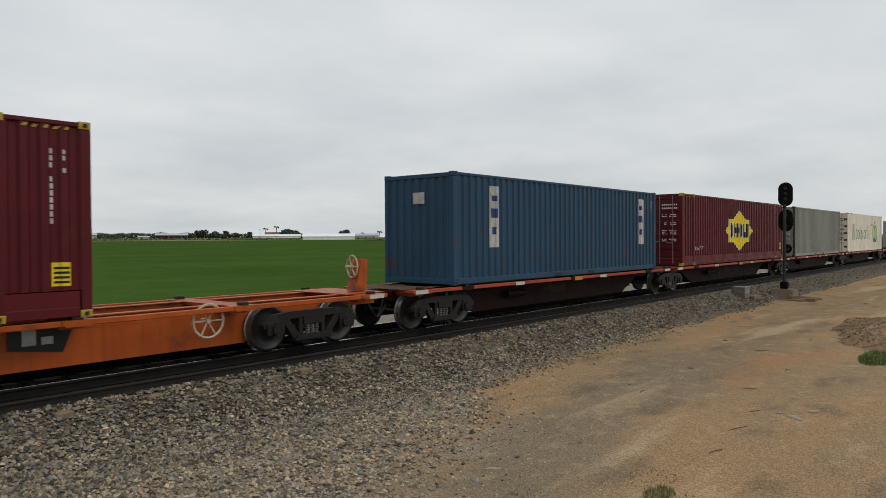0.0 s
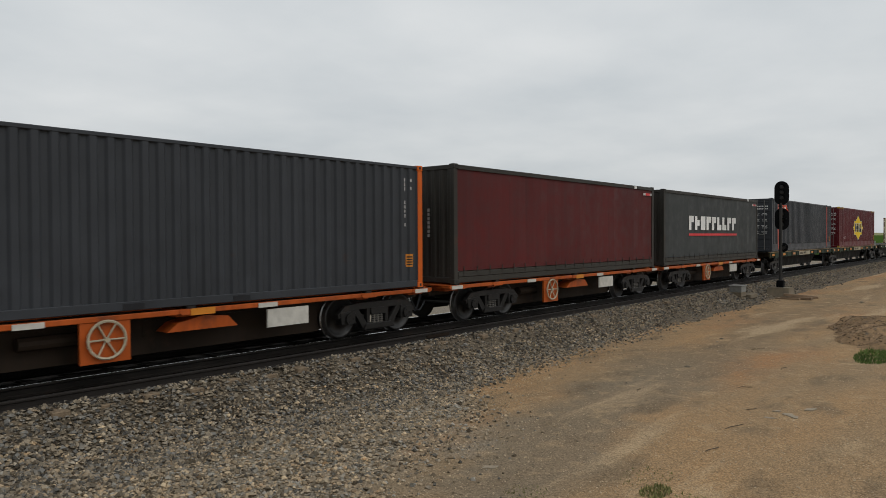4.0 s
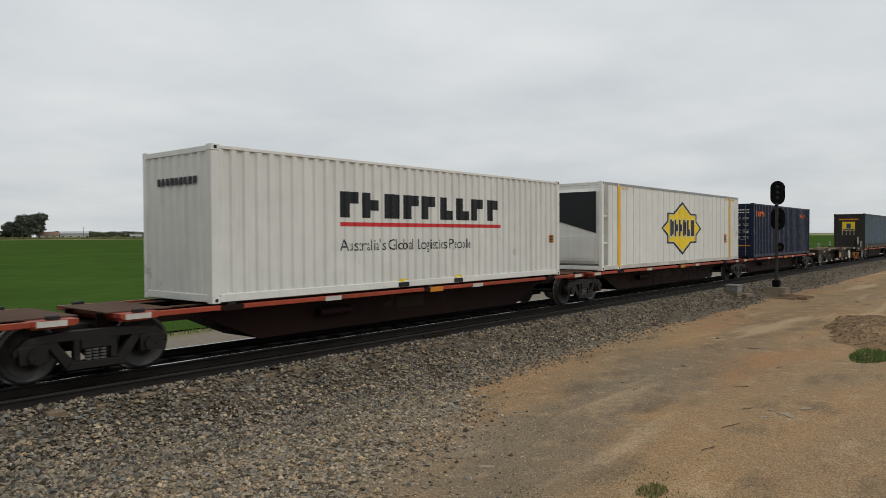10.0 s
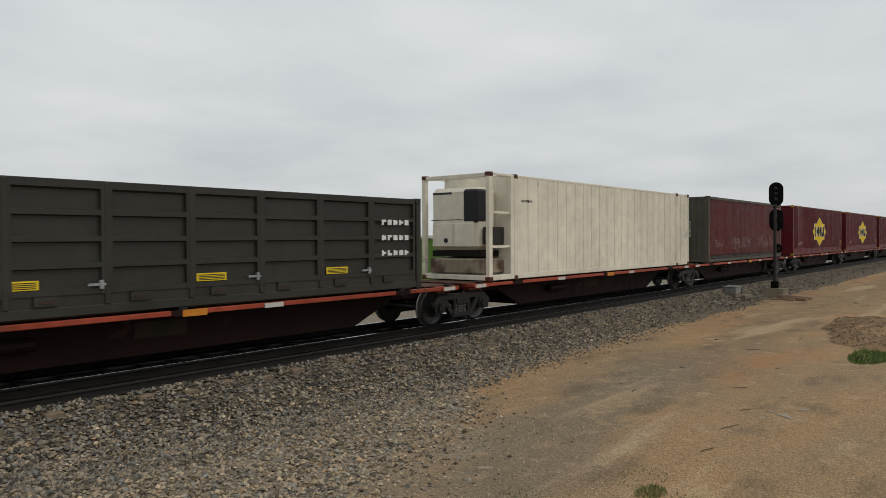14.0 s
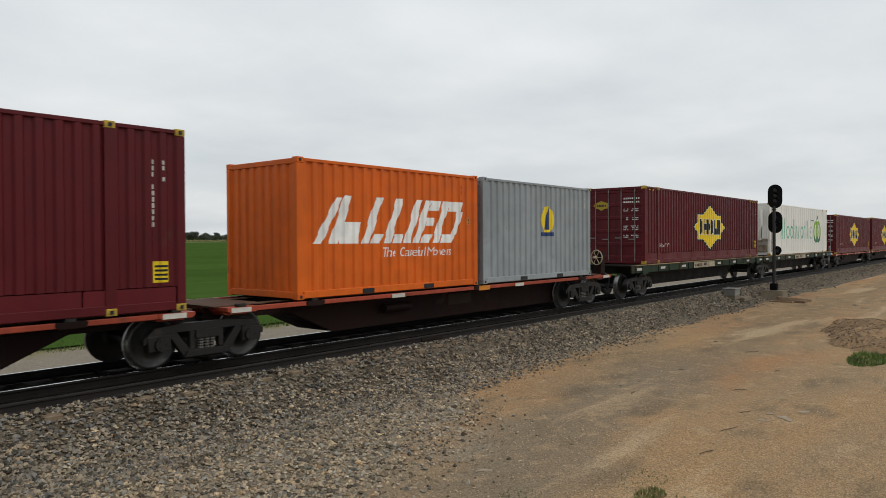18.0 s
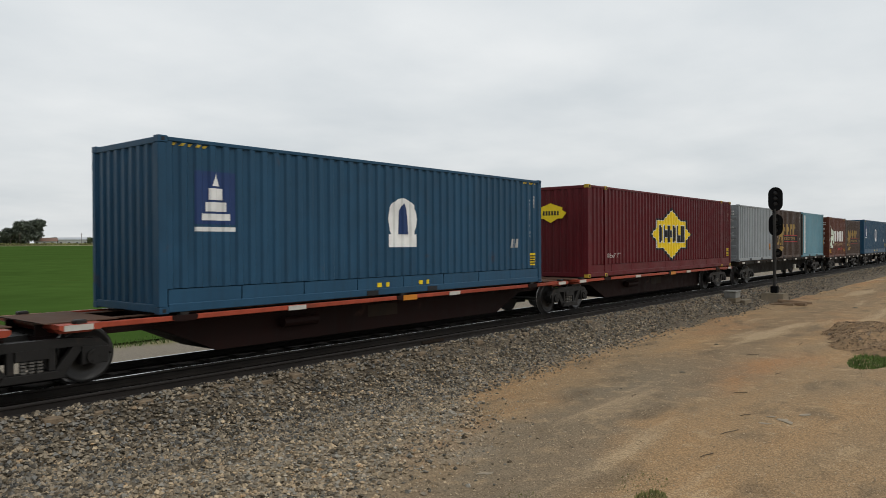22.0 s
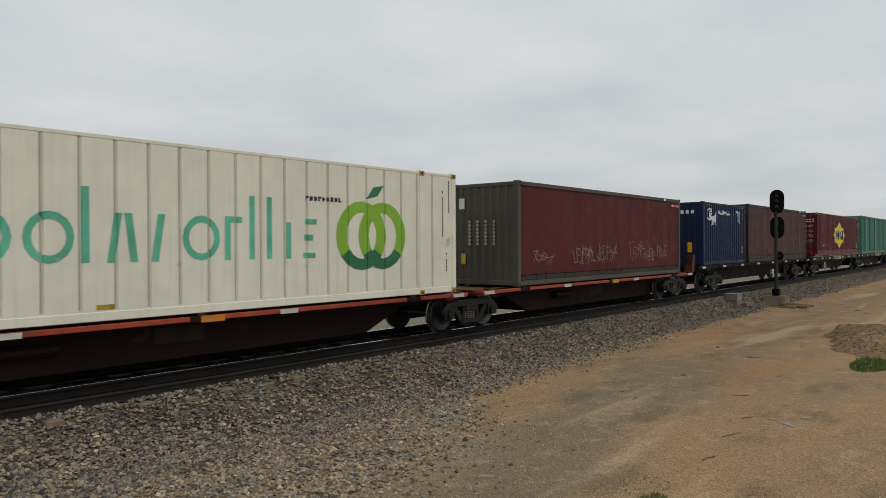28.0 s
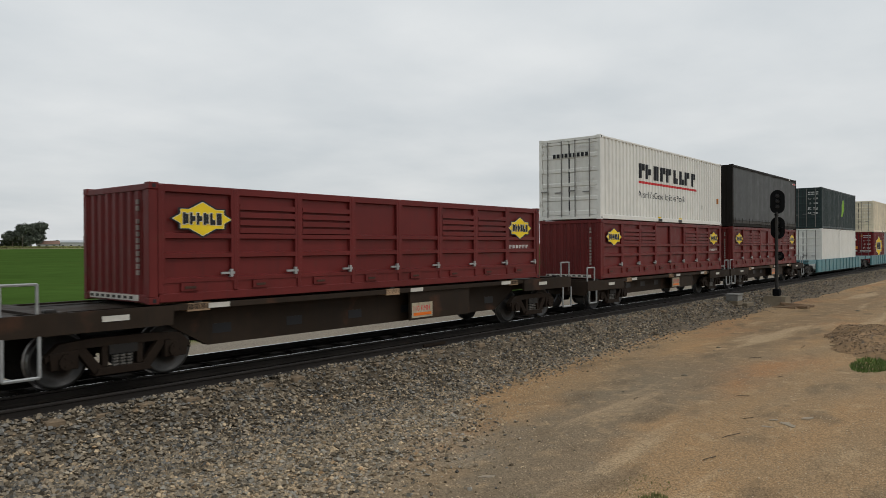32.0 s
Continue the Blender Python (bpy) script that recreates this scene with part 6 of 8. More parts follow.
        for y in (-1.14, 1.14):
            rod(fr, (0.05, y, 0.12), (0.05, y, TALL - 0.1), 0.06, 4)
        for z in (0.95, 1.9):
            rod(fr, (0.05, -1.14, z), (x0, -1.14, z), 0.045, 4)
        part("guard_frame", fr, mat, root)
    else:
        doors(root, 0.0, mat, M_DARK, hinge=M_DARK, ink=M_DARK, cold=True)
    decal("code_marking", scribble(L - 0.55, 2.5, 14, 0.062, 71), M_POSTBROWN, root, rows, SKIN)
    if art:
        art(root, rows, L)
    TALL = 2.896
    return root


def ring(cx, cz, a, b, c, d, n=20):
    """Quads of an oval ring: outer half axes a, b; inner c, d."""
    out = []
    for k in range(n):
        p, q = 2 * math.pi * k / n, 2 * math.pi * (k + 1) / n
        out.append([(cx + a * math.cos(p), cz + b * math.sin(p)), (cx + a * math.cos(q), cz + b * math.sin(q)), (cx + c * math.cos(q), cz + d * math.sin(q)), (cx + c * math.cos(p), cz + d * math.sin(p))])
    return out


def apple(root, rows, cx, cz, k):
    """Two crossing loops under a leaf, pale at the top and deep green at the foot."""
    loops = [ring(cx - 0.24 * k, cz, 0.56 * k, 0.56 * k, 0.33 * k, 0.38 * k), ring(cx + 0.24 * k, cz, 0.56 * k, 0.56 * k, 0.33 * k, 0.38 * k)]
    low = lambda q: sum(p[1] for p in q) / 4 < cz - 0.24 * k
    a = decal("fruit_logo", [q for q in loops[0] if not low(q)], M_GREEN2, root, rows, SKIN, "green stylised fruit logo")
    decal("fruit_ring", [q for q in loops[1] if not low(q)], M_GREEN2, a, rows, SKIN - 0.003)
    decal("fruit_foot", [q for lp in loops for q in lp if low(q)], M_GREEN1, a, rows, SKIN - 0.006)
    decal("fruit_leaf", [[(cx - 0.14 * k, cz + 0.6 * k), (cx + 0.02 * k, cz + 0.8 * k), (cx + 0.26 * k, cz + 0.84 * k), (cx + 0.12 * k, cz + 0.66 * k)]], M_GREEN1, a, rows, SKIN - 0.004)


def thin_bars(x0, x1, z, h, count, tall=()):
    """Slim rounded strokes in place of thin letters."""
    kinds = ("pair", "ring", "ring", "tall", "pair", "ring", "bar", "tall", "stem", "hook")
    room = {"pair": 1.45, "ring": 1.0, "tall": 0.45, "bar": 0.6, "stem": 0.95, "hook": 0.7}
    step, out, a = (x1 - x0) / sum(room[k] for k in kinds), [], x0
    for i, k in enumerate(kinds):
        w = room[k] * step
        up = 1.55 * h if i == 0 else h
        if k == "pair":
            out += [rect(a, a + 0.13, z, z + up, 0.12), rect(a + w * 0.3, a + w * 0.3 + 0.13, z, z + up, -0.1), rect(a + w * 0.58, a + w * 0.58 + 0.13, z, z + up, 0.12)]
        elif k == "ring":
            out += ring(a + w * 0.46, z + h / 2, w * 0.42, h / 2, w * 0.42 - 0.12, h / 2 - 0.12, 16)
        elif k == "hook":
            out += [rect(a + 0.05, a + w * 0.6, z, z + 0.11), rect(a + 0.1, a + w * 0.65, z + h - 0.11, z + h), rect(a + 0.08, a + 0.5 * w, z + h * 0.45, z + h * 0.45 + 0.12)]
        else:
            out.append(rect(a, a + 0.12, z, z + (1.5 * h if k in ("tall", "stem") else h)))
            if k == "bar":
                out.append(rect(a + 0.12, a + w * 0.7, z + h - 0.12, z + h))
            if k == "stem":
                out.append(rect(a + w * 0.55, a + w * 0.55 + 0.12, z, z + h * 0.9))
        a += w
    return out


def grocer(mat, x0, x1, fx, k=1.0, rib_lines=False):
    def art(root, rows, L):
        if rib_lines:
            # a darker line along each rib groove
            decal("seam_marking", [rect(x + 0.004, x + 0.034, 0.2, TALL - 0.09) for x, d in rows[1:-1:4]], M_RIBLINE, root, rows, SKIN, "darker lines along the ribs")
            decal("label_marking", [rect(5.55, 5.85, 0.2, 0.28)], M_CASTYELLOW, root, rows, SKIN - 0.002)
            decal("code_marking", scribble(L - 0.4, 0.95, 6, 0.06, 75) + scribble(L - 0.3, 2.75, 10, 0.06, 76), M_POSTBROWN, root, rows, SKIN - 0.002)
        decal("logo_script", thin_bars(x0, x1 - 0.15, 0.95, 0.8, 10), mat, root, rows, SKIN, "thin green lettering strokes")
        apple(root, rows, fx, 1.42, 1.35 * k)
        decal("note_print", bar_row(fx - 1.9, fx - 0.9, 2.12, 2.22, 9, 3), M_DARK, root, rows, SKIN)
    return art


def arrow_art(root, rows, L):
    s = 0.45
    decal("arrow_logo", bar_row(3.2, 6.4, 1.06, 2.42, 4, 31, s, 0.2), M_FADEBLUE, root, rows, SKIN, "faded blue slanted letters and arrows")
    decal("arrow_logo", [[(1.9, 1.1), (2.5, 0.55), (2.45, 0.98), (3.3, 0.98), (3.35, 1.22), (2.5, 1.22), (2.55, 1.65)]], M_FADEBLUE, root, rows, SKIN)
    decal("arrow_logo", [[(6.55, 2.0), (7.1, 1.97), (7.1, 2.3), (7.7, 1.8), (7.05, 1.35), (7.08, 1.7), (6.55, 1.72)]], M_FADEBLUE, root, rows, SKIN)
    decal("code_marking", bar_row(2.1, 3.6, 0.3, 0.46, 8, 32), M_FADEWHITE, root, rows, SKIN)


def yellow_posts(root, rows, L):
    part("rail_cover", boxes((0.19, L - 0.19, -HALF - 0.003, -HALF + 0.002, TALL - 0.1, TALL - 0.016)), M_GALV, root, "dull aluminium top rail")
    part("rail_cover", boxes((0.19, L - 0.19, -HALF - 0.003, -HALF + 0.002, 0.024, 0.16)), M_PLATE, root, "grimy pale bottom rail")
    for x in (1.75, L - 1.95, L - 0.95):
        decal("hazard_strip", [rect(x - 0.2 + i * 0.1, x - 0.15 + i * 0.1, TALL - 0.21, TALL - 0.15, 0.04) for i in range(5)], M_POSTYELLOW, root, None, -HALF - 0.006)
    for x in (1.31, L - 1.31):
        decal("yellow_post", [rect(x - 0.11, x + 0.11, 0.1, TALL - 0.1)], M_POSTYELLOW, root, None, -HALF - 0.006, "yellow painted post")
    star_logo(root, rows, 7.28, 1.5, 2.2, 1.12)
    warn_label(root, rows, L - 2.1, 0.85, 0.35, 0.4, M_AMBER)


def plain_cold(root, rows, L):
    decal("code_marking", bar_row(1.6, 2.2, 2.22, 2.29, 7, 41), M_POSTBROWN, root, rows, SKIN)


def open_box(mat, label, logo=True, L=12.192, tall=2.06, louvre=True):
    """A half-height container with drop-down side gates."""
    root = thing("half_height_container", label, "container", "containers on the train")
    frame_work(root, L, mat, mat, (), tall)
    n = 8
    step = (L - 0.4) / n
    y = -HALF
    for i in range(n):
        a, b = 0.2 + i * step + 0.02, 0.2 + (i + 1) * step - 0.02
        up = (1.2, tall - 0.14)
        bands = ((0.35, 0.42, 0.0), (0.44, 0.76, 0.065), (0.78, 0.86, 0.0), (0.88, 1.1, 0.065), (1.12, 1.2, 0.0), (1.22, tall - 0.16, 0.065), (tall - 0.14, tall - 0.06, 0.0))
        if not louvre:
            q = (tall - 0.5) / 4
            bands = tuple(r for k in range(4) for r in ((0.35 + k * q, 0.43 + k * q, 0.0), (0.45 + k * q, 0.33 + (k + 1) * q, 0.065))) + ((tall - 0.14, tall - 0.06, 0.0),)
        bm = bmesh.new()
        lines = [(z, d) for z0, z1, d in bands for z in (z0, z1)]
        va = [bm.verts.new((a, y + d, z)) for z, d in lines for d in (d,)]
        vb = [bm.verts.new((b, y + d, z)) for z, d in lines for d in (d,)]
        wa, wb = [[bm.verts.new((q, y + 0.1, z)) for z in (lines[0][0], lines[-1][0])] for q in (a, b)]
        for k in range(len(lines) - 1):
            bm.faces.new((va[k], vb[k], vb[k + 1], va[k + 1]))
        bm.faces.new((wa[0], wa[1], wb[1], wb[0]))
        bm.faces.new(va + [wa[1], wa[0]])
        bm.faces.new(vb + [wb[1], wb[0]])
        bm.faces.new((va[0], vb[0], wb[0], wa[0]))
        bm.faces.new((va[-1], vb[-1], wb[1], wa[1]))
        g = part("side_gate", bm, mat, root)
        for k in (a, b - 0.07):
            part("gate_stile", boxes((k, k + 0.07, y - 0.003, y + 0.05, 0.34, tall - 0.055)), mat, g)
        if louvre and i in (1, 2, 5, 6):
            for k in range(4):
                z = 1.22 + k * 0.145
                part("louvre", prism(bmesh.new(), [(a + 0.08, z), (b - 0.08, z), (b - 0.08, z + 0.1), (a + 0.08, z + 0.1)], y - 0.008, y + 0.07), mat, g)
        if i % 2 == 0 or louvre:
            part("latch", boxes((b - 0.3, b - 0.02, y - 0.04, y - 0.01, 0.47, 0.51), (b - 0.12, b - 0.06, y - 0.05, y, 0.42, 0.56)), M_GALV, g)
        part("gate_post", soft_box(a - 0.06, a + 0.03, y - 0.01, y + 0.09, 0.17, tall - 0.03), mat, root)
        part("lower_panel", boxes((a - 0.02, b + 0.02, y + 0.02, y + 0.06, 0.165, 0.36)), mat, root)
        part("gate_hinge", boxes((a + 0.35, a + 0.7, y - 0.02, y + 0.019, 0.2, 0.34)), mat, root)
        part("hinge_pin", boxes((a + 0.42, a + 0.63, y - 0.03, y - 0.021, 0.24, 0.28)), M_KDARK, root)
    part("far_wall", boxes((0.16, L - 0.16, HALF - 0.08, HALF - 0.02, 0.17, tall - 0.04)), mat, root)
    part("floor", boxes((0.1, L - 0.1, -HALF + 0.06, HALF - 0.06, 0.05, 0.17)), M_TIMBER, root)
    for x, s in ((0.0, -1), (L, 1)):
        bm = bmesh.new()
        rows = dips(-1.1, 1.1, 0.25, 0.04)
        lo = [bm.verts.new((x - s * (0.02 + d), yy, 0.16)) for yy, d in rows]
        hi = [bm.verts.new((x - s * (0.02 + d), yy, tall - 0.1)) for yy, d in rows]
        for i in range(len(rows) - 1):
            bm.faces.new((lo[i], lo[i + 1], hi[i + 1], hi[i]))
        box(bm, *sorted((x - s * 0.07, x - s * 0.1)), -1.1, 1.1, 0.16, tall - 0.1)
        part("end_wall", bm, mat, root)
    if logo:
        rnd = random.Random(17)
        part("code_marking", boxes(*[(-0.012, 0.022, -0.86, -0.8, 1.7 - j * 0.11, 1.78 - j * 0.11) for j in range(12) if rnd.random() < 0.85]), M_DIMWHITE, root)["kind"] = "stuff"
        e = part("end_plate", boxes((-0.006, 0.009, -0.85, 0.95, 0.05, 0.15)), M_PLATE, root, "weathered white strip on the end sill")
        part("plate_print", boxes(*[(-0.01, -0.0065, 0.8 - k * 0.21, 0.92 - k * 0.21, 0.075, 0.125) for k in range(8)]), M_POSTBROWN, e)["kind"] = "stuff"
        for cx in (1.0, L - 1.05):
            star_logo(root, None, cx, 1.46, 0.64, 0.34, y - 0.002)
        decal("code_marking", bar_row(L - 1.6, L - 0.6, 0.88, 0.98, 6, 51), M_FADEWHITE, root, None, y - 0.004)
    else:
        p = decal("logo_patch", [rect(0.35, 1.3, 1.35, 1.75)], M_SIGNRUST, root, None, y - 0.004, "small red patch with white bars")
        decal("logo_marking", bar_row(0.45, 1.2, 1.45, 1.65, 3, 2), M_SIGNWHITE, p, None, y - 0.008)
        for x in (3.0, 6.2, 9.2):
            warn_label(root, None, x, 0.45, 0.6, 0.14)
        decal("code_marking", [r for k in range(3) for r in bar_row(L - 1.35, L - 0.4, 0.8 + k * 0.35, 0.92 + k * 0.35, 5, 52 + k)], M_SIGNWHITE, root, None, y - 0.004)
    return root

# ---- the train: wagons ----
WHEEL_R = 0.46


def wheelset_mesh():
    half = [(-1.06, 0.055), (-1.0, 0.075), (-0.84, 0.075), (-0.84, 0.13), (-0.79, 0.16), (-0.775, 0.36), (-0.815, 0.395), (-0.82, 0.452), (-0.70, WHEEL_R), (-0.69, 0.487), (-0.665, 0.487), (-0.655, 0.40), (-0.69, 0.2), (-0.675, 0.12), (-0.6, 0.085)]
    bm = spun(bmesh.new(), half + [(-y, r) for y, r in half[::-1]], 28)
    for f in bm.faces:
        c = f.calc_center_median()
        r = math.hypot(c.x, c.z)
        if r > 0.43 and abs(c.y) > 0.69:
            f.material_index = 1
        f.smooth = 0.06 < r < 0.44
    return mesh_of(bm, "wheelset", M_WHEEL, M_TREAD)


def side_frame_mesh(mat):
    bm = bmesh.new()
    a, b = -0.07, 0.07
    prism(bm, [(-1.2, 0.56), (-1.0, 0.74), (-0.55, 0.78), (0.55, 0.78), (1.0, 0.74), (1.2, 0.56), (1.2, 0.46), (1.02, 0.6), (0.75, 0.64), (-0.75, 0.64), (-1.02, 0.6), (-1.2, 0.46)], a, b)
    for s in (-1, 1):
        prism(bm, [(s * 0.78, 0.645), (s * 0.6, 0.645), (s * 0.3, 0.26), (s * 0.46, 0.2)], a + 0.01, b - 0.01)
        prism(bm, [(s * 0.34, 0.31), (s * 0.24, 0.31), (s * 0.24, 0.65), (s * 0.34, 0.65)], a + 0.015, b - 0.015)
        prism(bm, [(s * 0.72, 0.34), (s * 1.12, 0.34), (s * 1.15, 0.6), (s * 0.72, 0.63)], a - 0.02, b + 0.02)
        rod(bm, (s * 0.9, a - 0.07, 0.46), (s * 0.9, b, 0.46), 0.125, 10)
        for k in range(3):
            rod(bm, (s * 0.9 + 0.07 * math.cos(k * 2.1), a - 0.085, 0.46 + 0.07 * math.sin(k * 2.1)), (s * 0.9 + 0.07 * math.cos(k * 2.1), a - 0.07, 0.46 + 0.07 * math.sin(k * 2.1)), 0.018, 6)
    prism(bm, [(-0.48, 0.18), (0.48, 0.18), (0.4, 0.3), (-0.4, 0.3)], a - 0.04, b + 0.04)
    bmesh.ops.bevel(bm, geom=[e for e in bm.edges if e.calc_length() > 0.2], offset=0.008, segments=1, affect="EDGES")
    return mesh_of(bm, "side_frame", mat)


def spring_mesh():
    """Three stacks of coils side by side under the bolster."""
    bm = bmesh.new()
    for x in (-0.115, 0.0, 0.115):
        rod(bm, (x, 0.0, 0.3), (x, 0.0, 0.5), 0.04, 6, 1)
        for k in range(4):
            z = 0.308 + k * 0.048
            rod(bm, (x, -0.015, z), (x, -0.015, z + 0.026), 0.053, 10)
    box(bm, -0.235, 0.235, -0.075, 0.06, 0.5, 0.65, 1)
    return mesh_of(bm, "spring_nest", M_SPRING, M_STEEL)


WHEELSET = wheelset_mesh()
M_FRAMEORANGE = paint("orange_rusted_frame", (0.30, 0.105, 0.02), 0.5, 0.5, 0.8, 0.25, 0.1)
FRAMES = {False: side_frame_mesh(M_STEEL), True: side_frame_mesh(M_RUSTSTEEL), "orange": side_frame_mesh(M_FRAMEORANGE)}
SPRINGS = spring_mesh()
BOLSTER = mesh_of(boxes((-0.22, 0.22, -1.02, 1.02, 0.48, 0.72), (-0.35, 0.35, -0.35, 0.35, 0.68, 0.8)), "bogie", M_STEEL)
WHEELS = {-1: [], 1: []}


def bogie(root, x, rusty=False):
    b = part("bogie", BOLSTER, None, root, "three-piece bogie", (x, 0, 0))
    for y in (-1, 1):
        ob = part("side_frame", FRAMES[rusty], None, b, "", (0, y * 1.02, 0))
        ob.rotation_euler.z = 0 if y < 0 else math.pi
        ob = part("spring_nest", SPRINGS, None, b, "", (0, y * 1.03, 0))
        ob.rotation_euler.z = 0 if y < 0 else math.pi
    for s in (-1, 1):
        WHEELS[s].append(part("wheelset", WHEELSET, None, b, "", (s * 0.9, 0, WHEEL_R)))


def handwheel_mesh(r, mat):
    bm = bmesh.new()
    n = 20
    pts = [(r * math.cos(2 * math.pi * i / n), 0, r * math.sin(2 * math.pi * i / n)) for i in range(n + 1)]
    pipe(bm, pts, 0.024, 5)
    for i in range(6):
        rod(bm, (0, 0.03, 0), (r * math.cos(i * math.pi / 3), 0, r * math.sin(i * math.pi / 3)), 0.016, 5)
    rod(bm, (0, -0.02, 0), (0, 0.2, 0), 0.045, 8)
    return mesh_of(bm, "handwheel", mat)


M_PLATETAN = material("weathered_tan_plate", (0.36, 0.31, 0.22), 0.7, 0, 0.25, 6, 0.1, (0.2, 0.14, 0.08), 0.45)
HANDWHEEL = handwheel_mesh(0.3, M_WHEELWHITE)
DARKWHEEL = handwheel_mesh(0.26, M_RUSTSTEEL)
DISCWHEEL = mesh_of(spun(bmesh.new(), [(-0.03, 0.05), (-0.03, 0.1), (0.01, 0.12), (0.02, 0.27), (-0.02, 0.29), (-0.02, 0.32), (0.03, 0.32), (0.05, 0.05)], 20), "handwheel", M_SIGNWHITE)
TAB = mesh_of(boxes((-0.22, 0.22, -0.006, 0.0, -0.045, 0.045)), "reflector", M_PLATE)
TAB_AMBER = mesh_of(boxes((-0.24, 0.24, -0.006, 0.0, -0.06, 0.06)), "reflector", M_AMBER)
LOCK = mesh_of(soft_box(-0.09, 0.09, -0.08, 0.08, -0.03, 0.06, 0.02), "twist_lock", M_STEEL)


def coupling(root, x, s, z=0.86):
    """Coupler shank, knuckle and air hose that stick out at one end."""
    c = part("coupler", boxes(*[(min(x, x + s * 0.42), max(x, x + s * 0.42), -0.1, 0.1, z - 0.1, z + 0.1), (min(x + s * 0.3, x + s * 0.55), max(x + s * 0.3, x + s * 0.55), -0.18, 0.14, z - 0.15, z + 0.15)]), M_STEEL, root)
    hose = [(x + s * (0.02 + 0.5 * k / 8), -0.35 - 0.1 * k / 8, z - 0.05 - 0.45 * math.sin(math.pi * min(k / 8, 1) * 0.85)) for k in range(9)]
    part("air_hose", pipe(bmesh.new(), hose, 0.025, 5), M_BLACK, c)


def reflectors(root, xs, y, z, mesh=None):
    for x in xs:
        part("reflector", mesh or TAB, None, root, "", (x, y, z))


def brake_post(root, x, deck, mat, y=-0.85):
    p = part("brake_stand", prism(bmesh.new(), [(x - 0.16, deck), (x + 0.16, deck), (x + 0.2, deck + 0.72), (x + 0.02, deck + 0.75)], y - 0.12, y + 0.2), mat, root, "upright handbrake stand")
    hw = part("handwheel", HANDWHEEL if mat in (M_SILLORANGE, M_SILL) else DARKWHEEL, None, p, "", (x - 0.12, y + 0.05, deck + 0.56))
    hw.rotation_euler.z = radians(75)
    hw.scale = (0.85, 0.85, 0.85)


def skeletal(L, deck, bogies, label, sill=M_SILL, rail=M_RAILORANGE, ends=(False, False), plates=True, seed=1, beams=None, rusty=False, bright=False):
    """A spine wagon: deep centre beam, thin side rails, cross beams under the container corners."""
    root = thing("spine_wagon", label, "wagon", "wagons of the train")
    low, t1 = 0.21, deck - 0.3
    p = [(0.1, deck - 0.24), (L - 0.1, deck - 0.24), (L - 0.1, t1), (L - 2.1, t1), (L - 3.3, low), (3.3, low), (2.1, t1), (0.1, t1)]
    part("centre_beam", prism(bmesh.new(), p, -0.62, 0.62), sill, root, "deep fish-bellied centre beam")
    # black sheet added for the shade seen in the open deck bays
    part("bay_floor", boxes((0.12, L - 0.12, -0.57, 0.57, deck - 0.236, deck - 0.22)), M_SILLBLACK, root, "black sheet standing in for the shade in the open bays between the webs")
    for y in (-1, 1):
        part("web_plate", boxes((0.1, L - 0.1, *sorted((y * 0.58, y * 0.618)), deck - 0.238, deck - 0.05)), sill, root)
        part("web_flange", boxes((0.1, L - 0.1, *sorted((y * 0.52, y * 0.7)), deck - 0.048, deck - 0.032)), M_DECKTOP if not bright else rail, root)
    for x0, x1 in ((0.1, 1.25), (L - 1.25, L - 0.1)):
        part("end_deck", boxes((x0, x1, -0.95, 0.95, deck - 0.03, deck - 0.014)), M_DECKTOP if not bright else rail, root)
    for y in (-1, 1):
        part("side_rail", soft_box(0.25, L - 0.25, min(y * 1.12, y * 1.22), max(y * 1.12, y * 1.22), deck - 0.125, deck - 0.035), rail, root)
    xs = beams or (0.55, 2.3, L / 2, L - 2.3, L - 0.55)
    for i, x in enumerate(xs):
        w = 0.34 if i in (0, len(xs) - 1) else 0.24
        bm = prism(bmesh.new(), [(x - w, deck - 0.034), (x + w, deck - 0.034), (x + w, deck - 0.1), (x + w * 0.7, deck - 0.19), (x - w * 0.7, deck - 0.19), (x - w, deck - 0.1)], -1.0, 1.0)
        for y in (-1, 1):
            prism(bm, [(x - w, deck - 0.034), (x + w, deck - 0.034), (x + w, deck - 0.1), (x + w * 0.8, deck - 0.135), (x - w * 0.8, deck - 0.135), (x - w, deck - 0.1)], *sorted((y * 1.0, y * 1.235)))
        part("cross_beam", bm, rail if bright else M_RAILORANGE if i in (0, len(xs) - 1) else sill, root)
        for y in (-1, 1):
            part("twist_lock", LOCK, None, root, "", (x, y * 1.13, deck - 0.03))
    rnd = random.Random(seed)
    reflectors(root, (0.5, L * 0.3, L * 0.62, L - 0.6), -1.238, deck - 0.085)
    reflectors(root, (L * 0.5 + 0.2,), -1.242, deck - 0.09, TAB_AMBER)
    part("maker_plate", boxes((L * 0.5 - 0.6, L * 0.5 + 0.4, -0.632, -0.622, 0.5, 0.78)), M_SILLBROWN, root)
    part("air_tank", rod(bmesh.new(), (L * 0.3, -0.75, 0.62), (L * 0.3 + 0.9, -0.75, 0.62), 0.11, 10), sill, root)
    for x in bogies:
        bogie(root, x, rusty)
    if ends[0]:
        coupling(root, 0.1, -1)
    if ends[1]:
        coupling(root, L - 0.1, 1)
    return root


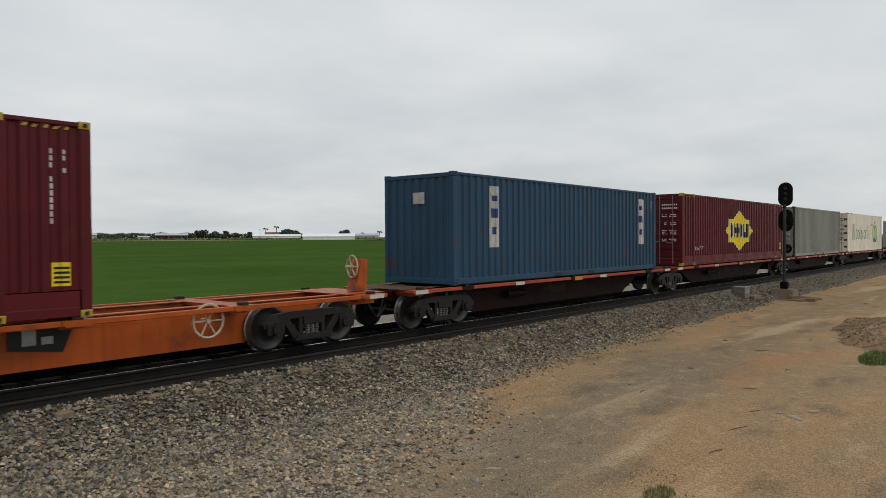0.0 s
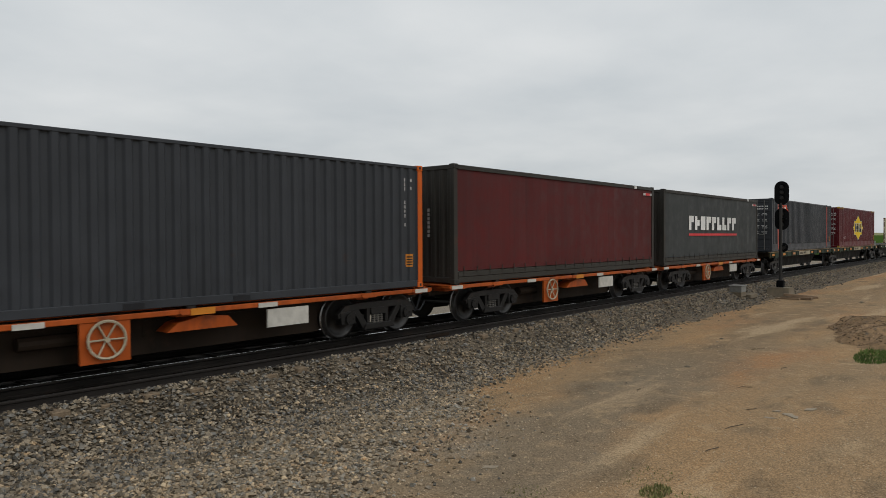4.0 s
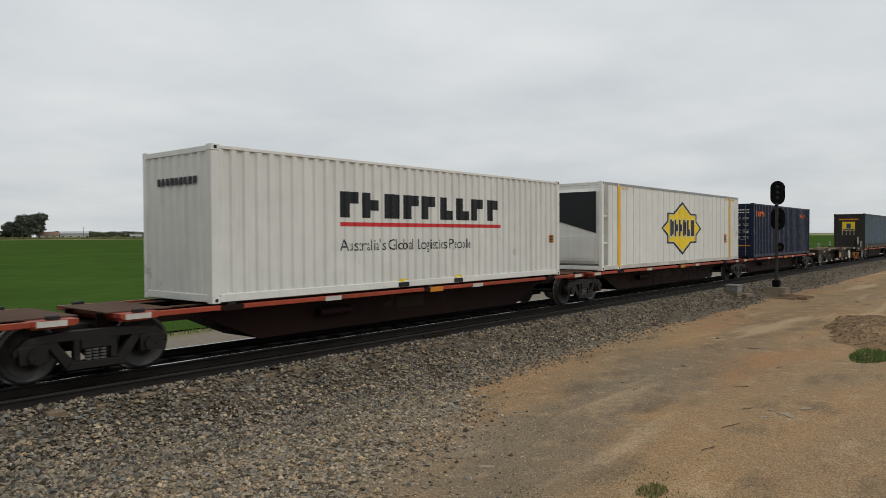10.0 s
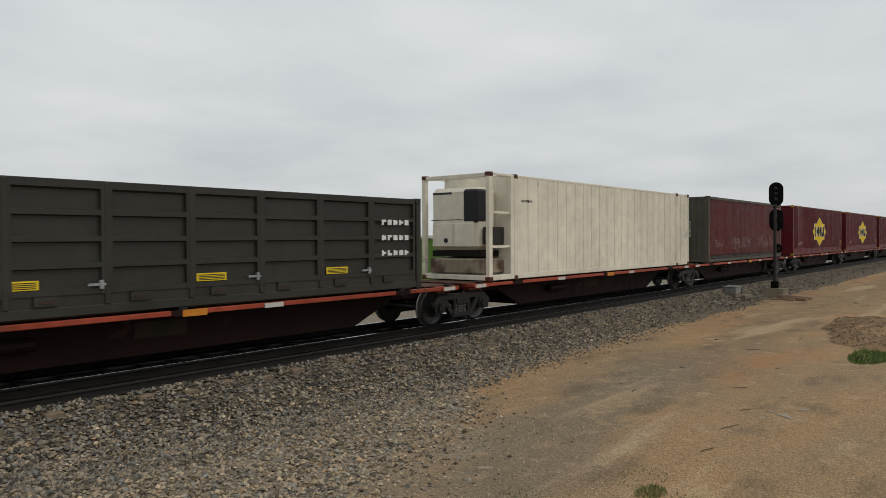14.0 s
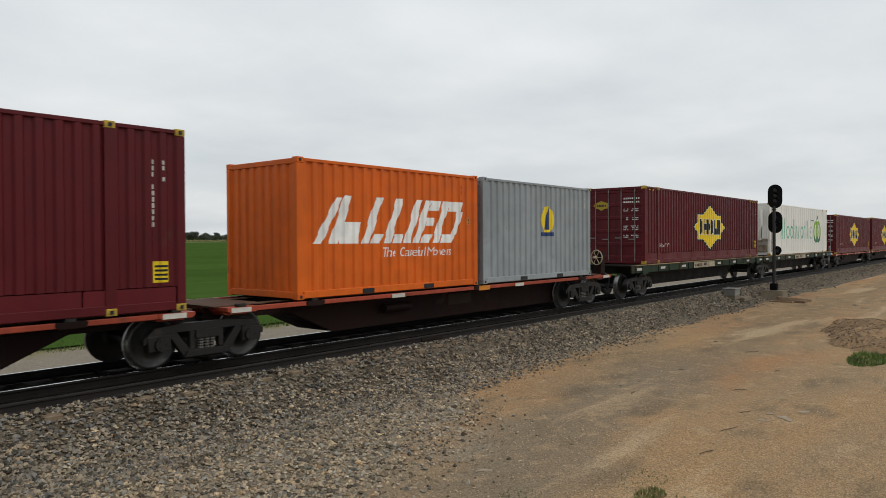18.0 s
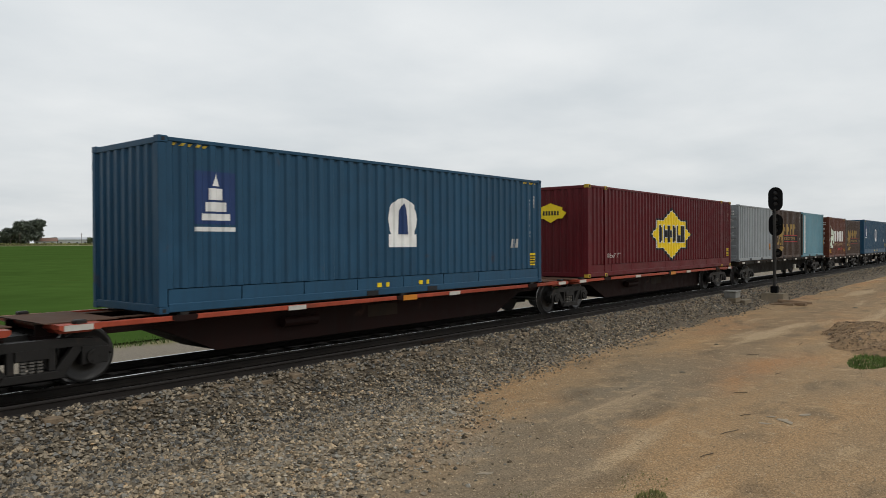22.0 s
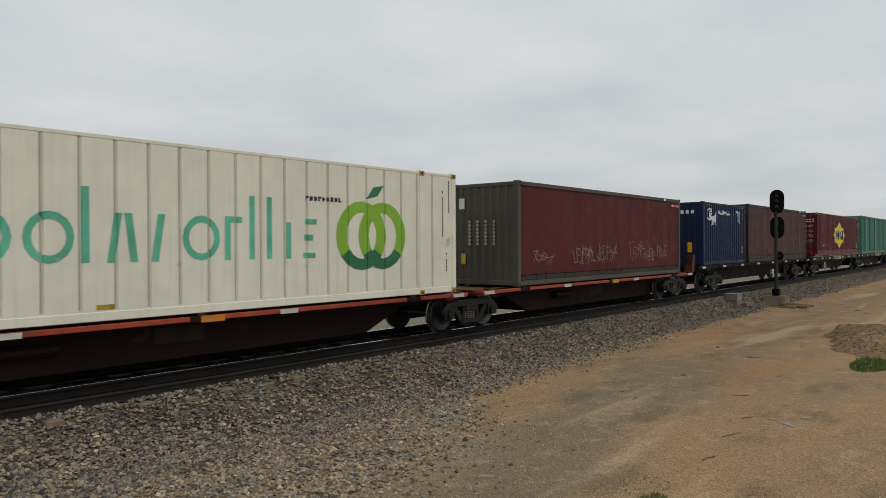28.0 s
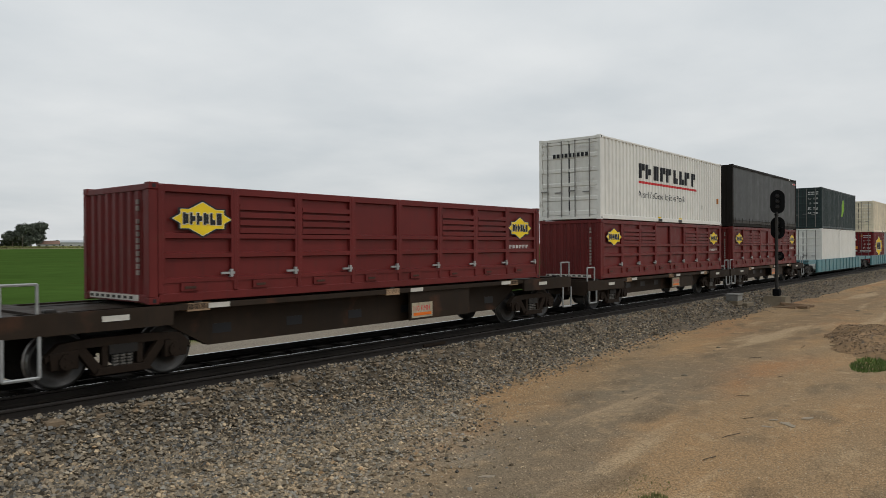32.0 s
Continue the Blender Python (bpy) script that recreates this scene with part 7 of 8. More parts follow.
def flat(L, deck, bogies, label, sill=M_SILLGREEN, edge=M_RAILORANGE, deep=0.3, ends=(True, True), panels=True, amber=False, seed=1, low=0.36, wheel=None):
    """A flat wagon: ribbed side sills, a deck and a deep centre sill below."""
    root = thing("flat_wagon", label, "wagon", "wagons of the train")
    part("deck", boxes((0.05, L - 0.05, -1.22, 1.22, deck - 0.05, deck - 0.012)), M_SILLBLACK, root)
    t1 = deck - 0.34
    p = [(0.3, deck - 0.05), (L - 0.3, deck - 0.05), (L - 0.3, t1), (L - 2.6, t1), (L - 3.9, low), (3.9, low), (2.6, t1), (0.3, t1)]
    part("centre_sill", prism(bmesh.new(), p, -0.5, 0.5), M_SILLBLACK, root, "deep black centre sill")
    for y in (-1, 1):
        a, b = sorted((y * 1.22, y * 1.28))
        s = part("side_sill", boxes((0.05, L - 0.05, a, b, deck - deep, deck - 0.03)), sill, root)
        n = max(int(L / 1.1), 2)
        if y < 0:
            me = mesh_of(boxes((-0.03, 0.03, -1.31, -1.28, deck - deep, deck - 0.05)), "sill_rib", sill)
            for i in range(n + 1):
                part("sill_rib", me, None, s, "", (0.3 + i * (L - 0.6) / n, 0, 0))
        part("deck_edge", boxes((0.05, L - 0.05, *sorted((y * 1.2, y * 1.315)), deck - 0.03, deck - 0.004)), edge, root, "rusty orange deck edge")
    reflectors(root, [0.6 + i * (L - 1.2) / 7 for i in range(8)], -1.316, deck - deep * 0.55, TAB_AMBER if amber else None)
    if panels:
        b = part("number_board", boxes((L * 0.5 - 2.15, L * 0.5 - 0.35, -1.325, -1.316, deck - deep + 0.01, deck - 0.06)), M_PLATETAN, root, "weathered tan number board")
        part("data_board", boxes((L * 0.5 - 0.3, L * 0.5 + 0.45, -1.325, -1.316, deck - deep + 0.01, deck - 0.06)), M_PLATETAN, root, "weathered tan data board")
        part("board_print", boxes(*[(L * 0.5 - 2.0 + i * 0.16, L * 0.5 - 1.91 + i * 0.16, -1.33, -1.326, deck - deep + 0.06, deck - 0.12) for i in range(5)], *[(L * 0.5 - 0.95 + i * 0.16, L * 0.5 - 0.87 + i * 0.16, -1.33, -1.326, deck - deep + 0.08, deck - 0.1) for i in range(3)]), M_SILLBLACK, b)["kind"] = "stuff"
    for x in (1.1, L - 1.1):
        part("jacking_pad", boxes((x - 0.25, x + 0.25, -1.34, -1.316, deck - deep - 0.06, deck - 0.05)), sill, root)
    if panels and ends[1]:
        part("grab_hoop", pipe(bmesh.new(), [(L - 0.7, -1.2, deck - 0.05), (L - 0.7, -1.2, deck + 0.36), (L - 0.25, -1.2, deck + 0.36), (L - 0.25, -1.2, deck - 0.05)], 0.022, 6), M_GALV, root, "pale tubular grab hoop")
        part("end_board", boxes((L - 0.62, L - 0.16, -1.33, -1.317, deck - deep + 0.06, deck - 0.16)), M_PLATETAN, root)
    for x in bogies:
        bogie(root, x)
    if wheel and not panels:
        p = part("valve_bracket", boxes((wheel - 0.05, wheel + 0.35, -1.0, -0.9, 0.48, 0.76)), M_PLATE, root, "small white valve bracket")
        part("valve", rod(bmesh.new(), (wheel + 0.4, -1.05, 0.58), (wheel + 0.85, -1.05, 0.58), 0.09, 8), M_SILLBLACK, p)
    elif wheel:
        part("handwheel", HANDWHEEL, None, root, "cream spoked handwheel", (wheel, -1.3, 0.62))
        part("handwheel_bracket", boxes((wheel - 0.1, wheel + 0.1, -1.1, -0.5, 0.5, 0.75)), M_SILLBLACK, root)
    if ends[0]:
        coupling(root, 0.1, -1)
    if ends[1]:
        coupling(root, L - 0.1, 1)
    return root


def railed(L, deck, bogies, label, white_wheel=None, sign=None, seed=1, rusty=True):
    """A brown skeletal wagon with end platforms, grab rails and steps."""
    root = thing("skeletal_wagon", label, "wagon", "wagons of the train")
    low, t1 = 0.42, deck - 0.34
    p = [(0.4, deck - 0.06), (L - 0.4, deck - 0.06), (L - 0.4, t1), (L - 2.7, t1), (L - 3.6, low), (3.6, low), (2.7, t1), (0.4, t1)]
    for y in (-0.75, 0.75):
        part("main_sill", prism(bmesh.new(), p, y - 0.09, y + 0.09), M_SILLBROWN, root)
    part("centre_sill", boxes((0.3, L - 0.3, -0.25, 0.25, 0.45, 0.78)), M_SILLBLACK, root)
    for y in (-0.8, 0.8):
        part("top_flange", boxes((2.8, L - 2.8, y - 0.16, y + 0.16, deck - 0.058, deck - 0.04)), M_TANDUST, root, "dusty tan top flange")
    for y in (-1, 1):
        part("side_rail", boxes((2.6, L - 2.6, *sorted((y * 1.0, y * 1.22)), deck - 0.13, deck - 0.03)), M_SILLBROWN, root)
    hole = mesh_of(boxes((-0.2, 0.2, -0.845, -0.842, 0.62, 0.8)), "sill_opening", M_BLACK)
    for i in range(6):
        part("sill_opening", hole, None, root, "dark opening in the sill", (3.9 + i * (L - 7.8) / 5, 0, 0))
    for i, x in enumerate((0.75, 3.2, L / 2, L - 3.2, L - 0.75)):
        w = 0.22
        part("cross_beam", boxes((x - w, x + w, -1.22, 1.22, deck - 0.16, deck - 0.02)), M_TANDUST if 1 < x < L - 1 else M_SILLBROWN, root)
        for y in (-1, 1):
            part("twist_lock", LOCK, None, root, "", (x, y * 1.12, deck - 0.03))
    for x0, x1, s in ((0.0, 2.7, -1), (L - 2.7, L, 1)):
        part("end_platform", boxes((x0 + 0.082, x1 - 0.082, -1.178, 1.178, deck - 0.1, deck - 0.06)), M_SILLBROWN, root)
        part("end_sill", boxes((x0 if s < 0 else x1 - 0.08, x0 + 0.08 if s < 0 else x1, -1.178, 1.178, deck - 0.5, deck - 0.03)), M_SILLBROWN, root)
        for ya, yb in ((-1.25, -1.18), (1.18, 1.25)):
            part("side_apron", boxes((x0, x1, ya, yb, deck - 0.36, deck - 0.03)), M_SILLBROWN, root)
        e = x0 + 0.05 if s < 0 else x1 - 0.05
        i = e - s * 0.5
        part("step", pipe(bmesh.new(), [(e, -1.27, deck - 0.35), (e, -1.27, 0.3), (i, -1.27, 0.3), (i, -1.27, deck - 0.35)], 0.028, 6), M_GALV, root, "pale tubular step")
        for y in (-1.2, 1.2):
            part("grab_rail", pipe(bmesh.new(), [(e, y, deck - 0.3), (e, y, deck + 0.42), (i, y, deck + 0.42), (i, y, deck - 0.05)], 0.024, 6), M_GALV, root, "pale tubular grab rail")
        reflectors(root, (x0 + 1.7 if s < 0 else x1 - 1.7,), -1.256, deck - 0.17)
    reflectors(root, (3.6, L * 0.55, L - 3.6), -1.226, deck - 0.08)
    bx = sign or L * 0.55
    bm = boxes((bx - 0.7, bx + 1.6, -1.16, -1.1, 0.45, deck - 0.14))
    part("side_plate", bm, M_SILLBROWN, root)
    s = part("speed_board", boxes((bx - 0.65, bx + 0.1, -1.172, -1.162, 0.5, 0.86)), M_PLATETAN, root, "rust-stained speed board")
    if sign:
        w = words("110 KMH", 0.19, bx - 0.63, 0.66, 0, 0.85)
        for v in w.verts:
            v.co.y = -1.176
        part("board_lettering", w, M_SIGNRED, s)["kind"] = "stuff"
    part("board_print", boxes((bx - 0.6, bx + 0.05, -1.178, -1.174, 0.55, 0.62)), M_SIGNORANGE, s)
    if white_wheel:
        part("handwheel", DISCWHEEL, None, root, "white disc handwheel", (white_wheel, -1.2, 0.68))
        part("wheel_bracket", pipe(bmesh.new(), [(white_wheel + 0.45, -1.15, deck - 0.2), (white_wheel + 0.45, -1.15, 0.38), (white_wheel + 0.75, -1.15, 0.38), (white_wheel + 0.75, -1.15, deck - 0.2)], 0.022, 5), M_GALV, root)
    for x in bogies:
        bogie(root, x, "orange" if sign and white_wheel and x > L / 2 else rusty)
    if sign and white_wheel:
        p = part("brake_stand", boxes((L - 1.25, L - 1.05, -1.05, -0.85, deck - 0.06, deck + 0.6)), M_SILLBROWN, root, "upright handbrake stand")
        part("handwheel", HANDWHEEL, None, p, "cream spoked handwheel", (L - 1.15, -1.1, deck + 0.5))
    coupling(root, 0.02, -1)
    coupling(root, L - 0.02, 1)
    return root


def deep_well(L, deck, bogies, label, mat):
    """A low well car side with ribs, carrying a lower and an upper container."""
    root = thing("well_wagon", label, "wagon", "wagons of the train")
    for y in (-1, 1):
        a, b = sorted((y * 1.26, y * 1.36))
        s = part("well_side", boxes((2.3, L - 2.3, a, b, 0.3, 1.15)), mat, root)
        rib = mesh_of(boxes((-0.05, 0.05, *sorted((y * 1.36, y * 1.4)), 0.32, 1.13)), "side_rib", mat)
        for i in range(int((L - 4.8) / 1.2) + 1):
            part("side_rib", rib, None, s, "", (2.45 + i * 1.2, 0, 0))
    part("well_floor", boxes((2.3, L - 2.3, -1.26, 1.26, 0.3, deck)), M_SILLBLACK, root)
    for x0, x1 in ((0.1, 2.3), (L - 2.3, L - 0.1)):
        part("end_platform", boxes((x0, x1, -1.3, 1.3, 0.9, 1.15)), mat, root)
    for x in bogies:
        bogie(root, x)
    return root

# ---- the train: which wagon carries what ----
DECK, HIGH, BROWN, BLACKD = 1.03, 1.31, 1.22, 1.2
GREEN_LOW, GREEN_TOP = 1.26, 1.36
TRAIN = []          # thing, place along the train, height above the rail
MADE = {}


def placed(key, build, u, z):
    """Builds a kind once and copies it for each further place along the train."""
    if key in MADE:
        ob = copy_thing(MADE[key], pose(u, TRACK_Y, z))
        if "wagon" in ob.name:
            for c in ob.children_recursive:
                if c.name.startswith("wheelset"):
                    WHEELS[-1 if c.location.x < 0 else 1].append(c)
    else:
        ob = MADE[key] = build()
        ob.matrix_basis = pose(u, TRACK_Y, z)
    TRAIN.append((ob, u, z))
    return ob


# wagons
def wagons():
    red = "rusty red spine wagon with faded orange side rails"
    # orange wagon with an empty end
    def orange_long():
        w = skeletal(22.0, DECK, (2.6, 19.7), "bright orange spine wagon with cream handwheels, half empty", M_SILLORANGE, M_SILLORANGE, (False, True), beams=(0.55, 3.2, 8.6, 15.0, 18.0, 21.3), bright=True)
        part("handwheel", HANDWHEEL, None, w, "cream spoked handwheel", (17.3, -1.1, 0.76))
        lo = part("logo_plate", prism(bmesh.new(), [(14.2, 0.55), (15.0, 0.45), (15.2, 0.95), (14.2, 0.95)], -0.64, -0.632), M_BLACK, w, "dark shield logo plate")
        part("logo_marking", boxes((14.4, 14.6, -0.65, -0.642, 0.6, 0.86), (14.68, 14.85, -0.65, -0.642, 0.6, 0.72)), M_GALV, lo)
        brake_post(w, 21.55, DECK, M_SILLORANGE, -0.45)
        return w
    placed("orange_long", orange_long, -10.28, 0)
    # articulated five-platform sets: joints between platforms along the train
    sets = (((12.00, 27.79, 43.84, 59.89, 75.94, 92.02), False), ((235.86, 251.65, 267.70, 283.75, 299.80, 315.95), False), ((333.63, 349.42, 365.47, 381.52, 397.57, 413.72), False),
            ((414.25, 430.04, 446.09, 462.14, 478.19, 494.34), False), ((531.30, 547.09, 563.14, 579.19, 595.24, 611.39), False), ((681.19, 696.98, 713.03, 729.08, 745.13, 761.12), False))
    for k, (joints, _) in enumerate(sets):
        for i in range(5):
            a, b = joints[i] + 0.12, joints[i + 1] - 0.12
            L = b - a
            bogies = []
            if i == 0:
                bogies.append(1.5)
            bogies.append(L + 0.12 if i < 4 else L - 1.9)
            def platform():
                w = skeletal(L, DECK, bogies, red, ends=(i == 0, i == 4), seed=k * 5 + i)
                if i == 4 and k == 5:
                    brake_post(w, L - 0.05, DECK, M_KBROWN, -1.05)
                if i == 4 and k in (0, 3):
                    brake_post(w, L - 0.35, DECK, M_SILL)
                if i == 0 and k == 4:
                    brake_post(w, 0.25, DECK, M_SILL, 0.1)
                return w
            placed("red%d%d" % (k, i), platform, a, 0)
    # orange forty-foot wagons, each on two bogies
    def orange_40():
        w = skeletal(13.2, DECK, (2.25, 11.3), "orange skeletal wagon with a cream handwheel and grey plates", M_SILLBROWN, M_SILLORANGE, (True, True), bright=True)
        part("handwheel", HANDWHEEL, None, w, "cream spoked handwheel", (5.1, -1.25, 0.62))
        part("wheel_guard", boxes((4.7, 5.5, -1.2, -1.14, 0.25, 0.95)), M_SILLORANGE, w)
        part("data_plate", boxes((8.2, 9.2, -1.2, -1.16, 0.5, 0.85)), M_PLATE, w, "grey data plate")
        part("cylinder_box", prism(bmesh.new(), [(6.2, 0.6), (7.6, 0.6), (7.4, 0.8), (6.9, 0.85), (6.4, 0.75)], -1.1, -0.7), M_SILLORANGE, w)
        return w
    for u in (92.13, 105.57, 119.05, 132.31):
        placed("orange_40", orange_40, u, 0)
    # green flats in pairs that share a bogie
    green = "dark green flat wagon with a rusty deck edge and white plates"
    for key, a, b, bog, amber in (("g1", 146.79, 163.38, (1.9, 16.5), True), ("g2", 163.48, 180.55, (15.65,), True), ("g3", 182.05, 200.01, (1.8, 17.95), False), ("g4", 200.12, 217.16, (15.6,), False),
                                  ("g5", 495.57, 512.28, (1.1, 17.3), False), ("g6", 512.38, 530.08, (16.0,), False), ("g7", 782.20, 799.51, (1.6, 17.45), False), ("g8", 799.61, 817.63, (15.9,), False)):
        first = key in ("g1", "g3", "g5", "g7")
        deck = {"g5": GREEN_LOW, "g6": GREEN_LOW, "g7": GREEN_TOP, "g8": GREEN_TOP}.get(key, HIGH)
        placed(key, lambda: flat(b - a, deck, bog, green if key != "g3" else "empty dark green flat wagon with a rusty deck edge", edge=M_EDGETAN, ends=(first, not first), amber=amber, wheel=3.8 if key == "g7" else None), a, 0)
        if key == "g3":
            for y in (-1.25, 1.25):
                part("deck_kerb", boxes((0.1, b - a - 0.1, y - 0.05, y + 0.05, HIGH - 0.006, HIGH + 0.03)), M_SILLBROWN, TRAIN[-1][0])
        if key == "g6":
            e = b - a
            decal("graffiti", [q for i in range(4) for q in ring(e - 2.0 + 0.28 * i, GREEN_LOW - 0.17, 0.16, 0.1 - 0.015 * (i % 2), 0.13, 0.072 - 0.015 * (i % 2), 12)], M_FADEBLUE, TRAIN[-1][0], None, -1.345, "pale blue scrawled graffiti")
        if key == "g8":
            bs = part("brake_stand", soft_box(b - a - 0.62, b - a - 0.14, -1.2, -0.75, GREEN_TOP - 0.02, GREEN_TOP + 0.95, 0.05), M_SILLBLACK, TRAIN[-1][0], "black upright handbrake stand")
            part("handwheel", DARKWHEEL, None, bs, "", (b - a - 0.1, -0.3, GREEN_TOP + 0.3)).rotation_euler.z = radians(90)
    # brown skeletal wagons with rails and steps
    for key, a, b, bog, wheel, sign in (("b1", 218.47, 235.08, (2.2, 14.7), 9.2, None), ("b2", 316.54, 332.83, (1.75, 14.3), 10.8, 7.8), ("b3", 818.73, 834.58, (1.8, 14.2), None, 9.5), ("b4", 836.36, 852.66, (1.9, 14.3), None, 9.5), ("b5", 853.77, 868.00, (2.1, 12.2), None, 8.0), ("b6", 868.20, 882.40, (2.0, 12.2), None, 8.0)):
        placed(key, lambda: railed(b - a, {"b3": 1.26, "b4": 1.26, "b5": 1.05, "b6": 1.05}.get(key, BROWN), bog, "grimy brown skeletal wagon with pale grab rails" + (", empty" if key == "b2" else ""), wheel, sign), a, 0)
    # black flats
    black = "grimy black flat wagon with white reflector tabs"
    for key, a, b, bog in (("k1", 611.99, 631.55, (1.9, 17.4)), ("k2", 632.52, 645.95, (1.85, 10.8)), ("k3", 646.75, 660.22, (1.9, 11.35)), ("k4", 661.02, 680.86, (2.0, 17.0)), ("k5", 761.31, 781.59, (2.5, 17.65))):
        placed(key, lambda: flat(b - a, {"k2": 1.02, "k3": 1.06, "k5": 1.26}.get(key, BLACKD), bog, black, M_SILLBLACK, M_SILLBROWN, 0.14, panels=False, low=0.42, wheel=(b - a) * 0.62), a, 0)
    # low well cars at the far end
    for key, a, b in (("w1", 883.40, 903.80), ("w2", 904.20, 924.60)):
        placed(key, lambda: deep_well(b - a, 0.42, (1.2, b - a - 1.2), "well wagon with faded turquoise ribbed sides", M_WELL), a, 0)


M_WELL = paint("faded_turquoise_paint", (0.09, 0.2, 0.22), 0.35, 0.4)
wagons()


# containers
def load():
    for u in (-9.69, 164.89, 531.86, 784.11):
        placed("maroon48", lambda: maroon_48("door"), u, {164.89: HIGH, 784.11: GREEN_TOP}.get(u, DECK))
    for u in (28.68, 496.89, 681.66):
        placed("maroon48", None, u, GREEN_LOW if u == 496.89 else DECK)
    for u in (414.60, 431.07, 447.05, 463.07, 548.00, 596.26):
        placed("maroon48blank", lambda: maroon_48("blank"), u, DECK)
    for u, z in ((220.07, BROWN), (661.42, BLACKD), (674.48, BLACKD)):
        placed("maroon20", maroon_20, u, z)
    for u, z in ((99.00, DECK), (480.14, DECK), (667.88, BLACKD)):
        placed("orange20", moved_20, u, z)
    placed("hire_strips", lambda: hire_20("strips"), 92.78, DECK)
    placed("hire_emblem", lambda: hire_20("emblem"), 228.07, BROWN)
    placed("hire_emblem", None, 486.45, DECK)
    placed("hire_plain", lambda: hire_20("plain"), 612.14, BLACKD)
    placed("blue40", lambda: plain_box(12.192, M_BLUEDARK, "weathered dark blue forty-foot container with two pale strips", "blank", extra=two_strips), 13.84, DECK)
    placed("stone40", lambda: plain_box(12.192, M_STONE, "plain stone grey corrugated forty-foot container", "door", codes=M_DARK, cast=M_POSTBROWN, post=M_POSTBROWN, tall=3.0), 45.93, DECK)
    placed("scf40dark", lambda: corner_patch(12.192, M_DARK, "charcoal forty-foot container with orange posts and an orange patch", M_SIGNRUST, "blank", post=M_ORANGE, cast=M_ORANGE, high=False), 106.06, DECK)
    placed("scf48dark", lambda: corner_patch(14.63, M_DARK, "charcoal forty-eight-foot container with red posts and a red patch", M_SIGNRUST, "door", skirt=True, lift=M_SIGNRUSTPOST, high=False, tall=3.0), 147.50, HIGH)
    placed("scf40olive", lambda: corner_patch(12.192, M_OLIVE, "olive green forty-foot container with orange patches", M_SIGNORANGE, "blank"), 253.89, DECK)
    placed("curt_red1", lambda: curtain_box(12.192, M_CURTRED, "dull red curtain-sided container with a grimy grey frame", M_POSTBROWN), 119.45, DECK)
    placed("curt_dark", lambda: curtain_box(12.192, M_CURTDARK, "charcoal curtain-sided container with white lettering bars", M_POSTBROWN, band=dark_north), 132.61, DECK)
    placed("beige48", lambda: plain_box(14.63, M_BEIGE, "rust-stained beige forty-eight-foot container", "door", skirt=True, extra=rusty_posts, codes=M_POSTBROWN, cast=M_KBROWN, post=M_RUSTBEIGE, tall=2.88), 201.42, HIGH)
    placed("open_red", lambda: open_box(M_GOND, "oxide red half-height container with louvred side gates"), 237.85, DECK + 0.03)
    for u, z in ((820.87, 1.26), (838.64, 1.26), (854.74, 1.05), (868.60, 1.05)):
        placed("open_red", None, u, z)
    placed("north40", lambda: lettered_40(M_WHITE, "white corrugated forty-foot container with black lettering bars over a red line", M_BLACK, M_DARK, text="Australia's Global Logistics People"), 269.70, DECK)
    placed("north40door", lambda: lettered_40(M_WHITE, "white corrugated forty-foot container stacked on a red half-height container", M_BLACK, M_DARK, end="door", text="Australia's Global Logistics People"), 854.74, 1.05 + 2.063)
    placed("dark40", lambda: curtain_box(12.192, M_CURTGREY, "slate grey curtain-sided container stacked on a red half-height container", M_SILLBLACK), 868.60, 1.05 + 2.063)
    placed("white_star", lambda: reefer(14.63, M_WHITE, "white refrigerated container with yellow posts and a yellow diamond logo", "glass", yellow_posts, cast=M_WHITE), 284.72, DECK)
    placed("navy40", lambda: plain_box(12.192, M_NAVY, "navy blue forty-foot container with orange lettering bars", "door", extra=seaco_marks), 301.90, DECK)
    placed("curt_blue", lambda: curtain_box(14.85, M_CURTBLUE, "grimy blue curtain-sided container with a brown end", M_POSTBROWN, band=gold_badge), 334.24, DECK)
    placed("arrow48", lambda: reefer(14.63, M_CREAM, "cream refrigerated container with faded blue arrows", "deep", arrow_art, cast=M_KBROWN), 350.62, DECK)
    placed("open_grey", lambda: open_box(M_GONDGREY, "dark grey-green half-height container with side gates", False, tall=2.14, louvre=False), 367.55, DECK)
    placed("cold48", lambda: reefer(14.63, M_CREAM, "plain cream refrigerated container with a cooling machine", "deep", plain_cold, cast=M_KBROWN), 382.55, DECK)
    placed("curt_red2", lambda: curtain_box(12.192, M_CURTRED, "faded red curtain-sided container with pale graffiti", M_POSTOLIVE, band=scrawl), 399.63, DECK)
    placed("curt_red2", None, 747.18, DECK)
    placed("grocer1", lambda: reefer(14.63, M_CREAM, "cream refrigerated container with dark green strokes and a green fruit logo", None, grocer(M_GREEN1, 1.7, 9.5, 11.2)), 61.00, DECK)
    placed("grocer2", lambda: reefer(14.63, M_WHITE, "white refrigerated container with faded green strokes and a green fruit logo", "flush", grocer(M_GREEN3, 2.3, 10.4, 11.65)), 513.85, GREEN_LOW)
    placed("grocer1b", lambda: reefer(14.63, M_CREAM, "cream refrigerated container with dark green strokes and a green fruit logo", "flush", grocer(M_GREEN1, 2.3, 10.4, 11.65)), 713.60, DECK)
    placed("grocer2b", lambda: reefer(14.63, M_OFFWHITE, "yellowed white refrigerated container with green strokes and a green fruit logo", "flush", grocer(M_GREEN3, 2.3, 10.4, 11.65, rib_lines=True)), 729.70, DECK)
    placed("tower48", lambda: tower_blue(14.63, M_BLUE, "bright blue forty-eight-foot container with a cream oval emblem", False), 563.88, DECK)
